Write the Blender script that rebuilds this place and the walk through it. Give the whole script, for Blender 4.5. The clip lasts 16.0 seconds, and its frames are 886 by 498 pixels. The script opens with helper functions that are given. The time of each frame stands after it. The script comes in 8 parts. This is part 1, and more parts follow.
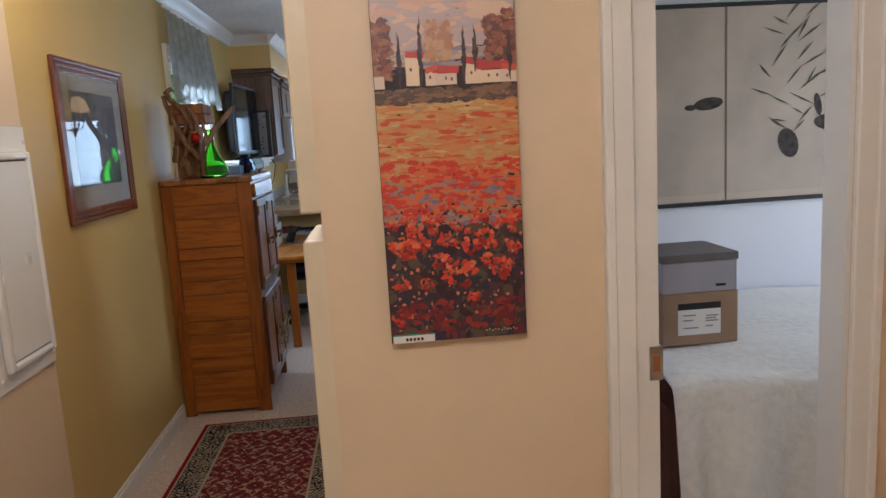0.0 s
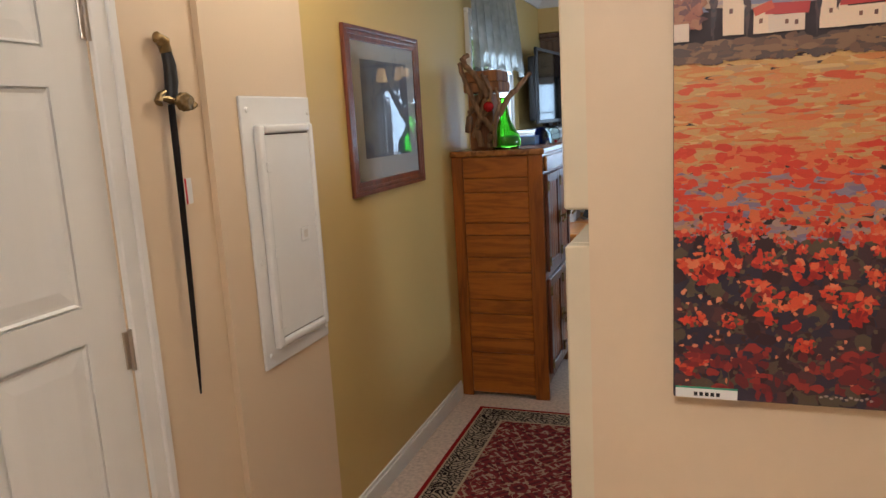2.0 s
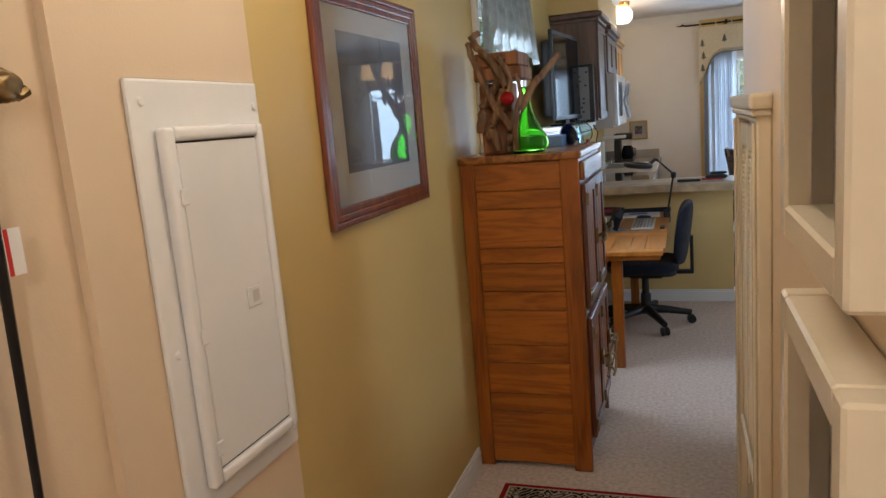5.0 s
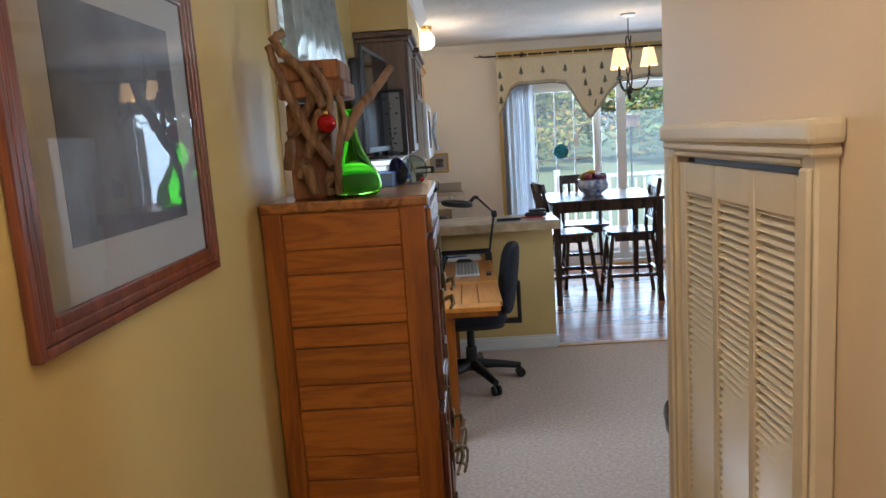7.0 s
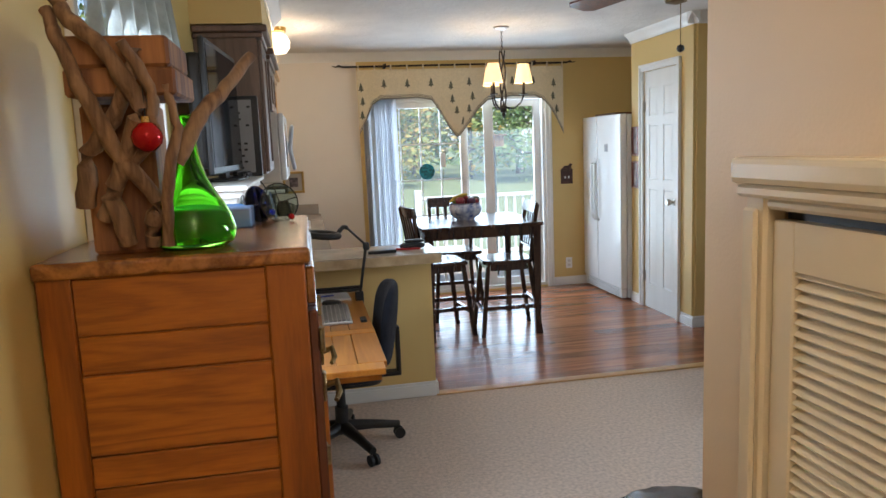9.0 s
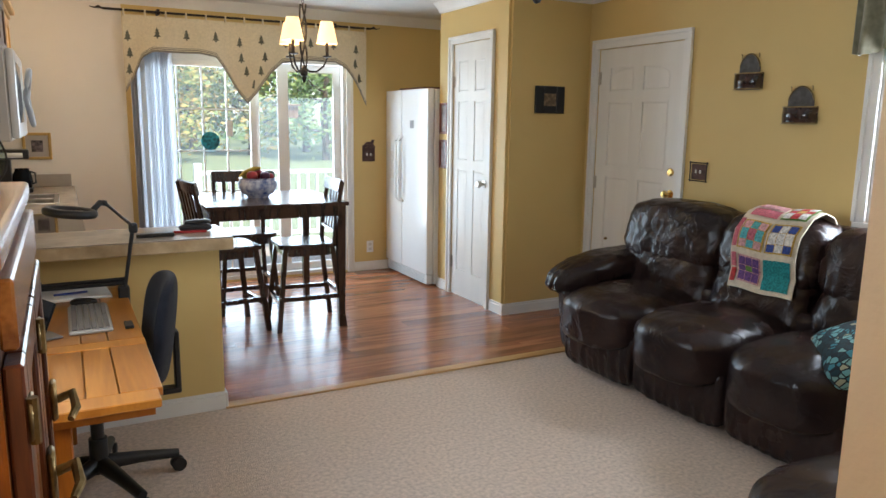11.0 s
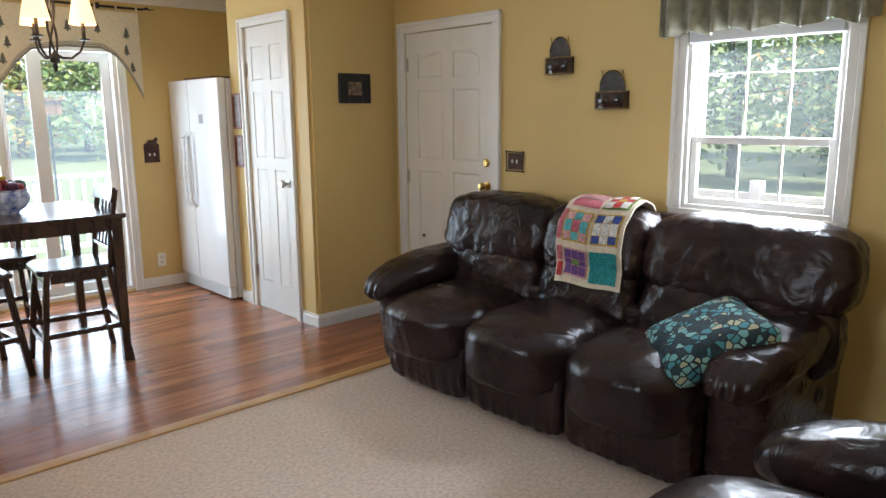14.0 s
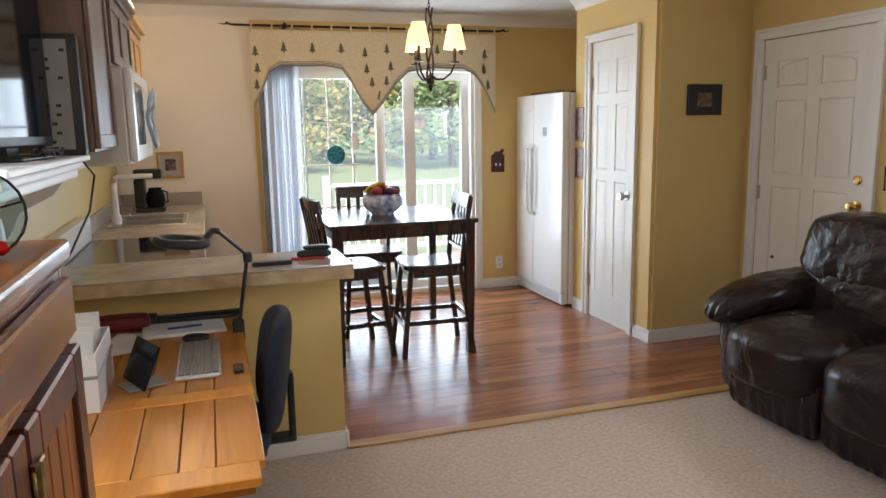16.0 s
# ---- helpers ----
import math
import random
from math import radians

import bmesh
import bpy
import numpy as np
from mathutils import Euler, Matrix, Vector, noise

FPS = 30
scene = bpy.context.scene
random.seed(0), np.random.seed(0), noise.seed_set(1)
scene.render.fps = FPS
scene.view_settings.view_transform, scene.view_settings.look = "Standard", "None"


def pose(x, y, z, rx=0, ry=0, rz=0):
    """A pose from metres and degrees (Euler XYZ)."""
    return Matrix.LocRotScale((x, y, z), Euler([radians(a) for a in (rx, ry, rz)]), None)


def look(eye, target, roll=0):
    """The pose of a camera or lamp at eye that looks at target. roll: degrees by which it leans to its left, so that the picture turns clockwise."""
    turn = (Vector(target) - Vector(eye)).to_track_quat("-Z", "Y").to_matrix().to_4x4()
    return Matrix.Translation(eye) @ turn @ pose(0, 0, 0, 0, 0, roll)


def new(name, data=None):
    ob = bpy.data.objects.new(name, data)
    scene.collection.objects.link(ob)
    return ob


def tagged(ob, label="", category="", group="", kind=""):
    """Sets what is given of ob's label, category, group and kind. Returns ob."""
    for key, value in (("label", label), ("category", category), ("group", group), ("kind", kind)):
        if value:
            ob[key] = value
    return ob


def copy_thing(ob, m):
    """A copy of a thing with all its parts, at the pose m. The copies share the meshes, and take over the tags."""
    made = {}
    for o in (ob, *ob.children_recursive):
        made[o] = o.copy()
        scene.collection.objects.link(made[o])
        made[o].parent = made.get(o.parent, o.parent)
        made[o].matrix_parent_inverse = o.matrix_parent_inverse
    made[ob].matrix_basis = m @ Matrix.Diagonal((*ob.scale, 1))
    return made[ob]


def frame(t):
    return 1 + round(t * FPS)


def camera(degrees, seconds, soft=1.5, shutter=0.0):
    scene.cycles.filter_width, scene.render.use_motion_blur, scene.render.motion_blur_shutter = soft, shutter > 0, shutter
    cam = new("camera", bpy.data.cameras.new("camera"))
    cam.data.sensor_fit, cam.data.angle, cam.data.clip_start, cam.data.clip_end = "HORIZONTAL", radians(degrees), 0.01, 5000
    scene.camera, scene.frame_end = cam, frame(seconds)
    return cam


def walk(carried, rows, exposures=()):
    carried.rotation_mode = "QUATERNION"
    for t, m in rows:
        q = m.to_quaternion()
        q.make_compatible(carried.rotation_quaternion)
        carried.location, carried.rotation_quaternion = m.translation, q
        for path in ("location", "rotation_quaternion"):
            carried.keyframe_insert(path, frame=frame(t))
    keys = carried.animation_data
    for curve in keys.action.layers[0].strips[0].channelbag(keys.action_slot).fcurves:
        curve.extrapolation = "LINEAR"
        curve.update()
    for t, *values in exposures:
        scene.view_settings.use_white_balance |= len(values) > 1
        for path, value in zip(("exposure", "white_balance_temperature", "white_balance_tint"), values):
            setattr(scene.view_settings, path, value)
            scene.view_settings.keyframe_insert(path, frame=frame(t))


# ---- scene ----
cam = camera(63.6, 16.0)
PATH = [
    (0, (0.226, 0.082, 1.492), (0.391, 2.052, 1.184), -3.3),
    (0.5, (0.184, 0.22, 1.492), (0.101, 2.194, 1.182), -3.3),
    (1, (0.199, 0.319, 1.489), (-0.138, 2.265, 1.168), -3.2),
    (1.5, (0.262, 0.428, 1.507), (-0.276, 2.326, 1.176), -3.2),
    (2, (0.27, 0.504, 1.505), (-0.403, 2.354, 1.154), -3.3),
    (2.5, (0.183, 0.585, 1.499), (-0.538, 2.417, 1.144), -3.7),
    (3, (0.077, 0.688, 1.514), (-0.624, 2.528, 1.166), -3.9),
    (3.2, (0.052, 0.73, 1.501), (-0.639, 2.576, 1.161), -3.9),
    (5.3, (-0.155, 1.34, 1.489), (-0.778, 3.209, 1.143), -5.2),
    (5.5, (-0.214, 1.376, 1.48), (-0.762, 3.27, 1.143), -4.9),
    (6, (-0.297, 1.545, 1.482), (-0.704, 3.474, 1.143), -4.9),
    (6.5, (-0.346, 1.799, 1.496), (-0.587, 3.759, 1.178), -4.4),
    (7, (-0.367, 2.005, 1.506), (-0.426, 3.98, 1.197), -3.8),
    (7.5, (-0.419, 2.2, 1.51), (-0.334, 4.176, 1.209), -3.3),
    (8, (-0.456, 2.381, 1.528), (-0.248, 4.349, 1.238), -2.8),
    (8.2, (-0.449, 2.432, 1.532), (-0.211, 4.397, 1.247), -2.8),
    (10.3, (-0.49, 3.12, 1.486), (0.193, 4.971, 1.156), -0.5),
    (10.5, (-0.475, 3.166, 1.474), (0.273, 4.989, 1.134), -0.1),
    (11, (-0.406, 3.304, 1.46), (0.518, 5.043, 1.11), 0.8),
    (11.5, (-0.351, 3.433, 1.455), (0.774, 5.049, 1.101), 1.2),
    (12, (-0.343, 3.564, 1.469), (1.019, 4.986, 1.116), 1.3),
    (12.5, (-0.347, 3.645, 1.475), (1.191, 4.874, 1.125), 0.7),
    (13, (-0.221, 3.648, 1.471), (1.39, 4.777, 1.111), 0.3),
    (13.5, (-0.188, 3.679, 1.477), (1.341, 4.913, 1.102), -0.2),
    (14, (-0.136, 3.687, 1.462), (1.204, 5.124, 1.089), -0.5),
    (14.5, (-0.181, 3.708, 1.466), (0.954, 5.313, 1.096), -0.8),
    (15, (-0.224, 3.708, 1.478), (0.701, 5.445, 1.12), -1.0),
    (15.5, (-0.256, 3.722, 1.48), (0.498, 5.542, 1.134), -1.0),
    (16, (-0.275, 3.723, 1.483), (0.328, 5.6, 1.148), -1.0),
]
walk(cam, [(t, look(eye, target, roll)) for t, eye, target, roll in PATH],
     [(0.0, 1.72, 5300, 11), (1.0, 1.85, 5300, 11), (2.5, 1.95, 5400, 9), (5.5, 2.03, 5550, 10), (8.2, 2.1, 5750, 10),
      (10.3, 2.4, 6300, 10), (11.5, 2.5, 6300, 10), (13.0, 2.58, 6300, 11), (14.5, 2.5, 6400, 11), (16.0, 2.38, 6550, 13)])

# ---- light ----
world = bpy.data.worlds.new("sky")
scene.world = world
world.use_nodes = True
wn = world.node_tree.nodes
sky = wn.new("ShaderNodeTexSky")
sky.sky_type, sky.sun_disc, sky.sun_elevation, sky.sun_rotation = "NISHITA", False, radians(58), radians(180)
world.node_tree.links.new(sky.outputs[0], wn["Background"].inputs[0])
wn["Background"].inputs[1].default_value = 0.052


def lamp(name, kind, m, power, color, **more):
    data = bpy.data.lights.new(name, kind)
    data.energy, data.color = power, color
    for key, value in more.items():
        if key == "size":
            data.shape, data.size, data.size_y = "RECTANGLE", value[0], value[1]
        if key == "radius":
            data.shadow_soft_size = value
        if key == "angle":
            data.angle = value
    ob = new(name, data)
    ob.matrix_basis = m
    return ob


SUN = Vector((0.02, 0.62, -1.0))
lamp("sun", "SUN", look((0, 0, 30), tuple(Vector((0, 0, 30)) + SUN)), 1.75, (1.0, 0.95, 0.87), angle=radians(0.6))
lamp("slider_daylight", "AREA", look((1.15, 9.95, 1.15), (1.15, 5.0, 0.6)), 14.0, (0.70, 0.86, 1.0), size=(1.6, 1.7))
lamp("front_window_daylight", "AREA", look((3.42, 5.15, 1.35), (0.0, 5.15, 0.6)), 13.0, (0.82, 0.91, 1.0), size=(0.7, 0.8))
lamp("side_window_daylight", "AREA", look((-1.12, 4.95, 1.5), (1.6, 4.95, 0.0)), 6.5, (0.80, 0.90, 1.0), size=(0.7, 0.9))
# Fill lamp for the bedroom, set in a window added out of view.
lamp("bedroom_window_daylight", "AREA", look((3.42, 2.75, 1.4), (0.5, 2.6, 0.9)), 5.0, (1.0, 0.95, 0.88), size=(0.7, 1.0))
lamp("entry_light", "POINT", pose(0.15, 0.25, 2.24), 10.5, (1.0, 0.83, 0.65), radius=0.12)
lamp("hall_light", "POINT", pose(-0.42, 2.5, 2.24), 3.1, (1.0, 0.81, 0.58), radius=0.12)
lamp("kitchen_light", "POINT", pose(-0.60, 8.3, 2.28), 3.0, (1.0, 0.76, 0.5), radius=0.1)


# ---- materials ----
def mat(name, color, rough=0.6, metal=0.0, vary=0.12, scale=6.0, bump=0.0, bump_scale=60.0, spec=0.5, coat=0.0, color2=None,
        stretch=(1, 1, 1), sheen=0.0, rand=0.0, emit=None, trans=0.0, ior=1.45, rough_vary=0.0, coords="Object"):
    m = bpy.data.materials.new(name)
    m.use_nodes = True
    n, l = m.node_tree.nodes, m.node_tree.links
    b = n["Principled BSDF"]
    b.inputs["Roughness"].default_value, b.inputs["Metallic"].default_value = rough, metal
    b.inputs["Specular IOR Level"].default_value, b.inputs["Coat Weight"].default_value = spec, coat
    b.inputs["Sheen Weight"].default_value = sheen
    b.inputs["Transmission Weight"].default_value, b.inputs["IOR"].default_value = trans, ior
    tc = n.new("ShaderNodeTexCoord")
    mp = n.new("ShaderNodeMapping")
    mp.inputs["Scale"].default_value = stretch
    l.new(tc.outputs[coords], mp.inputs[0])
    nz = n.new("ShaderNodeTexNoise")
    nz.inputs["Scale"].default_value, nz.inputs["Detail"].default_value = scale, 6.0
    l.new(mp.outputs[0], nz.inputs["Vector"])
    mix = n.new("ShaderNodeMix")
    mix.data_type = "RGBA"
    c2 = color2 or tuple(c * (1 - 2.2 * vary) for c in color)
    mix.inputs[6].default_value, mix.inputs[7].default_value = (*color, 1), (*c2, 1)
    ramp = n.new("ShaderNodeMapRange")
    ramp.inputs[1].default_value, ramp.inputs[2].default_value = 0.35, 0.7
    l.new(nz.outputs[0], ramp.inputs[0])
    l.new(ramp.outputs[0], mix.inputs[0])
    out = mix.outputs[2]
    if rand:
        oi = n.new("ShaderNodeObjectInfo")
        hs = n.new("ShaderNodeHueSaturation")
        rr = n.new("ShaderNodeMapRange")
        rr.inputs[3].default_value, rr.inputs[4].default_value = 1 - rand, 1 + rand
        l.new(oi.outputs["Random"], rr.inputs[0])
        l.new(rr.outputs[0], hs.inputs["Value"])
        l.new(out, hs.inputs["Color"])
        out = hs.outputs[0]
    l.new(out, b.inputs["Base Color"])
    if rough_vary:
        rv = n.new("ShaderNodeMapRange")
        rv.inputs[3].default_value, rv.inputs[4].default_value = max(0, rough - rough_vary), min(1, rough + rough_vary)
        l.new(nz.outputs[0], rv.inputs[0])
        l.new(rv.outputs[0], b.inputs["Roughness"])
    if bump:
        nb = n.new("ShaderNodeTexNoise")
        nb.inputs["Scale"].default_value, nb.inputs["Detail"].default_value = bump_scale, 4.0
        l.new(mp.outputs[0], nb.inputs["Vector"])
        bp = n.new("ShaderNodeBump")
        bp.inputs["Strength"].default_value, bp.inputs["Distance"].default_value = bump, 0.01
        l.new(nb.outputs[0], bp.inputs["Height"])
        l.new(bp.outputs[0], b.inputs["Normal"])
    if emit:
        b.inputs["Emission Color"].default_value, b.inputs["Emission Strength"].default_value = (*emit[0], 1), emit[1]
    return m


def wood(name, light, dark, axis=2, rough=0.35, coat=0.2, rings=9.0, rand=0.0, fine=1.0):
    """Grain that runs along one axis (0, 1 or 2)."""
    m = bpy.data.materials.new(name)
    m.use_nodes = True
    n, l = m.node_tree.nodes, m.node_tree.links
    b = n["Principled BSDF"]
    b.inputs["Roughness"].default_value, b.inputs["Coat Weight"].default_value, b.inputs["Coat Roughness"].default_value = rough, coat, 0.25
    tc, mp = n.new("ShaderNodeTexCoord"), n.new("ShaderNodeMapping")
    sc = [rings, rings, rings]
    sc[axis] = rings * 0.09
    mp.inputs["Scale"].default_value = sc
    oi = n.new("ShaderNodeObjectInfo")
    add = n.new("ShaderNodeVectorMath")
    add.operation = "MULTIPLY_ADD"
    add.inputs[1].default_value, add.inputs[2].default_value = (17, 11, 13), (0, 0, 0)
    l.new(oi.outputs["Random"], add.inputs[0])
    plus = n.new("ShaderNodeVectorMath")
    l.new(tc.outputs["Object"], plus.inputs[0])
    l.new(add.outputs[0], plus.inputs[1])
    l.new(plus.outputs[0], mp.inputs[0])
    big = n.new("ShaderNodeTexNoise")
    big.inputs["Scale"].default_value, big.inputs["Detail"].default_value, big.inputs["Distortion"].default_value = 1.0, 3.0, 0.6
    l.new(mp.outputs[0], big.inputs["Vector"])
    mul = n.new("ShaderNodeMath")
    mul.operation = "MULTIPLY"
    mul.inputs[1].default_value = 26.0
    l.new(big.outputs[0], mul.inputs[0])
    sn = n.new("ShaderNodeMath")
    sn.operation = "SINE"
    l.new(mul.outputs[0], sn.inputs[0])
    finen = n.new("ShaderNodeTexNoise")
    finen.inputs["Scale"].default_value, finen.inputs["Detail"].default_value = 14.0, 5.0
    l.new(mp.outputs[0], finen.inputs["Vector"])
    mr = n.new("ShaderNodeMapRange")
    mr.inputs[1].default_value, mr.inputs[2].default_value, mr.inputs[4].default_value = -1.0, 1.0, 0.55
    l.new(sn.outputs[0], mr.inputs[0])
    ad = n.new("ShaderNodeMath")
    ad.operation = "MULTIPLY_ADD"
    ad.inputs[1].default_value = 0.75 * fine
    l.new(finen.outputs[0], ad.inputs[0])
    l.new(mr.outputs[0], ad.inputs[2])
    mix = n.new("ShaderNodeMix")
    mix.data_type = "RGBA"
    mix.inputs[6].default_value, mix.inputs[7].default_value = (*light, 1), (*dark, 1)
    l.new(ad.outputs[0], mix.inputs[0])
    out = mix.outputs[2]
    if rand:
        hs, rr = n.new("ShaderNodeHueSaturation"), n.new("ShaderNodeMapRange")
        rr.inputs[3].default_value, rr.inputs[4].default_value = 1 - rand, 1 + rand
        l.new(oi.outputs["Random"], rr.inputs[0])
        l.new(rr.outputs[0], hs.inputs["Value"])
        l.new(out, hs.inputs["Color"])
        out = hs.outputs[0]
    l.new(out, b.inputs["Base Color"])
    bp = n.new("ShaderNodeBump")
    bp.inputs["Strength"].default_value, bp.inputs["Distance"].default_value = 0.12, 0.004
    l.new(finen.outputs[0], bp.inputs["Height"])
    l.new(bp.outputs[0], b.inputs["Normal"])
    return m


def glass(name, color=(1, 1, 1), rough=0.0, thin=True, ior=1.45):
    m = bpy.data.materials.new(name)
    m.use_nodes = True
    n, l = m.node_tree.nodes, m.node_tree.links
    b = n["Principled BSDF"]
    if not thin:
        b.inputs["Base Color"].default_value = (*color, 1)
        b.inputs["Transmission Weight"].default_value, b.inputs["Roughness"].default_value, b.inputs["IOR"].default_value = 1.0, rough, ior
        return m
    t, g, mx, fr = n.new("ShaderNodeBsdfTransparent"), n.new("ShaderNodeBsdfGlossy"), n.new("ShaderNodeMixShader"), n.new("ShaderNodeFresnel")
    t.inputs[0].default_value = (*color, 1)
    g.inputs["Roughness"].default_value = rough
    fr.inputs[0].default_value = ior
    l.new(fr.outputs[0], mx.inputs[0])
    l.new(t.outputs[0], mx.inputs[1])
    l.new(g.outputs[0], mx.inputs[2])
    l.new(mx.outputs[0], n["Material Output"].inputs[0])
    n.remove(b)
    return m


YELLOW = mat("yellow_wall_paint", (0.66, 0.48, 0.19), 0.55, vary=0.03, scale=1.3, bump=0.06, bump_scale=180)
OLIVE = mat("olive_wall_paint", (0.60, 0.44, 0.155), 0.45, vary=0.03, scale=1.3, bump=0.06, bump_scale=180)
BEIGE = mat("beige_wall_paint", (0.73, 0.58, 0.40), 0.5, vary=0.03, scale=1.3, bump=0.06, bump_scale=180)
CREAM = mat("cream_wall_paint", (0.80, 0.74, 0.66), 0.6, vary=0.03, scale=1.3, bump=0.05, bump_scale=160)
COOL = mat("pale_bedroom_paint", (0.78, 0.78, 0.82), 0.6, vary=0.03, scale=1.3, bump=0.05)
CEIL = mat("textured_ceiling", (0.82, 0.81, 0.79), 0.85, vary=0.05, scale=3, bump=0.9, bump_scale=26)
TRIM = mat("white_trim_paint", (0.80, 0.79, 0.76), 0.32, vary=0.04, scale=3, bump=0.03, bump_scale=40)
TRIM_CREAM = mat("cream_trim_paint", (0.75, 0.66, 0.49), 0.24, vary=0.05, scale=3, bump=0.04)
DOORW = mat("white_door_paint", (0.79, 0.78, 0.74), 0.38, vary=0.03, scale=2, bump=0.03, bump_scale=90, stretch=(4, 4, 0.3))
CARPET = mat("beige_carpet", (0.71, 0.58, 0.485), 0.95, vary=0.13, scale=55, bump=0.6, bump_scale=200, spec=0.1)
LAMINATE = wood("red_oak_laminate", (0.47, 0.20, 0.10), (0.21, 0.076, 0.038), 0, rough=0.24, coat=0.0, rings=7, rand=0.28)
GAP = mat("dark_joint", (0.05, 0.03, 0.02), 0.9)
STRIP = wood("pine_threshold", (0.66, 0.43, 0.18), (0.42, 0.22, 0.07), 0, rough=0.4)
OAK = wood("golden_oak", (0.47, 0.150, 0.010), (0.24, 0.066, 0.004), 0, rough=0.34, coat=0.15, rings=19, rand=0.12)
OAKV = wood("golden_oak_upright", (0.38, 0.115, 0.008), (0.18, 0.046, 0.003), 2, rough=0.34, coat=0.15, rings=12, rand=0.1)
OAKY = wood("golden_oak_long", (0.44, 0.18, 0.035), (0.16, 0.05, 0.008), 1, rough=0.25, coat=0.4, rings=11, rand=0.1)
DARKOAK = wood("dark_oak", (0.19, 0.052, 0.018), (0.06, 0.015, 0.006), 2, rough=0.3, coat=0.4, rings=12, rand=0.15)
DESKW = wood("honey_pine", (0.62, 0.25, 0.036), (0.42, 0.14, 0.015), 1, rough=0.3, coat=0.25, rings=8, rand=0.16, fine=0.8)
ESPRESSO = wood("espresso_wood", (0.075, 0.036, 0.023), (0.028, 0.014, 0.010), 2, rough=0.22, coat=0.45, rings=12)
MAHOG = wood("mahogany", (0.24, 0.066, 0.03), (0.10, 0.025, 0.012), 2, rough=0.28, coat=0.3, rings=14)
MAPLE = wood("maple_cabinet", (0.70, 0.42, 0.14), (0.5, 0.26, 0.07), 2, rough=0.35)
BROWNCAB = wood("brown_cabinet", (0.17, 0.095, 0.065), (0.085, 0.045, 0.03), 2, rough=0.4)
DRIFT = wood("driftwood", (0.34, 0.20, 0.10), (0.12, 0.06, 0.028), 2, rough=0.75, coat=0.0, rings=16)
ROUGHSAWN = wood("rough_sawn_post", (0.40, 0.17, 0.05), (0.14, 0.05, 0.015), 2, rough=0.7, coat=0.0, rings=10)
def leather(name):
    """Bonded leather with soft folds, fine grain and rubbed, glossier patches."""
    m = mat(name, (0.0148, 0.0092, 0.0096), 0.25, vary=0.2, scale=3.5, spec=0.36, color2=(0.033, 0.0165, 0.0135), rough_vary=0.10)
    n, l = m.node_tree.nodes, m.node_tree.links
    tc = n.new("ShaderNodeTexCoord")
    fold, grain = n.new("ShaderNodeTexNoise"), n.new("ShaderNodeTexVoronoi")
    fold.inputs["Scale"].default_value, fold.inputs["Detail"].default_value, fold.inputs["Distortion"].default_value = 9.0, 5.0, 1.6
    grain.inputs["Scale"].default_value = 260.0
    l.new(tc.outputs["Object"], fold.inputs["Vector"])
    l.new(tc.outputs["Object"], grain.inputs["Vector"])
    b1, b2 = n.new("ShaderNodeBump"), n.new("ShaderNodeBump")
    b1.inputs["Strength"].default_value, b1.inputs["Distance"].default_value = 0.42, 0.018
    b2.inputs["Strength"].default_value, b2.inputs["Distance"].default_value = 0.12, 0.002
    l.new(fold.outputs[0], b1.inputs["Height"])
    l.new(grain.outputs["Distance"], b2.inputs["Height"])
    l.new(b1.outputs[0], b2.inputs["Normal"])
    l.new(b2.outputs[0], n["Principled BSDF"].inputs["Normal"])
    return m


LEATHER = leather("dark_brown_leather")
BLACKP = mat("black_plastic", (0.015, 0.015, 0.016), 0.45, vary=0.1, scale=9, bump=0.1, bump_scale=200)
GREYP = mat("grey_plastic", (0.28, 0.28, 0.29), 0.45, vary=0.08, scale=8)
NAVY = mat("blue_black_fabric", (0.012, 0.015, 0.026), 0.8, vary=0.2, scale=30, bump=0.4, bump_scale=300, sheen=0.08, spec=0.3)
APPL = mat("white_appliance_enamel", (0.80, 0.80, 0.79), 0.22, vary=0.02, scale=2, bump=0.05, bump_scale=150)
APPLG = mat("bisque_appliance", (0.62, 0.58, 0.53), 0.35, vary=0.03)
BRASS = mat("polished_brass", (0.78, 0.52, 0.18), 0.22, metal=1.0, vary=0.1, scale=20)
OLDBRASS = mat("aged_brass", (0.34, 0.24, 0.11), 0.4, metal=1.0, vary=0.25, scale=40, bump=0.1)
STEEL = mat("brushed_steel", (0.60, 0.60, 0.60), 0.28, metal=1.0, vary=0.08, scale=30)
NICKEL = mat("satin_nickel", (0.55, 0.51, 0.46), 0.32, metal=1.0, vary=0.08)
IRON = mat("dark_iron", (0.045, 0.038, 0.034), 0.5, metal=0.6, vary=0.2, scale=30, bump=0.2)
LAMTOP = mat("grey_brown_laminate_counter", (0.50, 0.42, 0.34), 0.25, vary=0.2, scale=9, color2=(0.36, 0.30, 0.25), bump=0.02)
LAMEDGE = mat("tan_counter_edge", (0.50, 0.37, 0.22), 0.4, vary=0.2, scale=14, color2=(0.33, 0.23, 0.12))
BLACKGLASS = mat("black_ceramic_glass", (0.012, 0.012, 0.014), 0.05, vary=0.1)
SCREEN = mat("dark_screen_glass", (0.008, 0.009, 0.012), 0.07, vary=0.1, spec=0.1)
PAPER = mat("white_paper", (0.82, 0.81, 0.78), 0.8, vary=0.03)
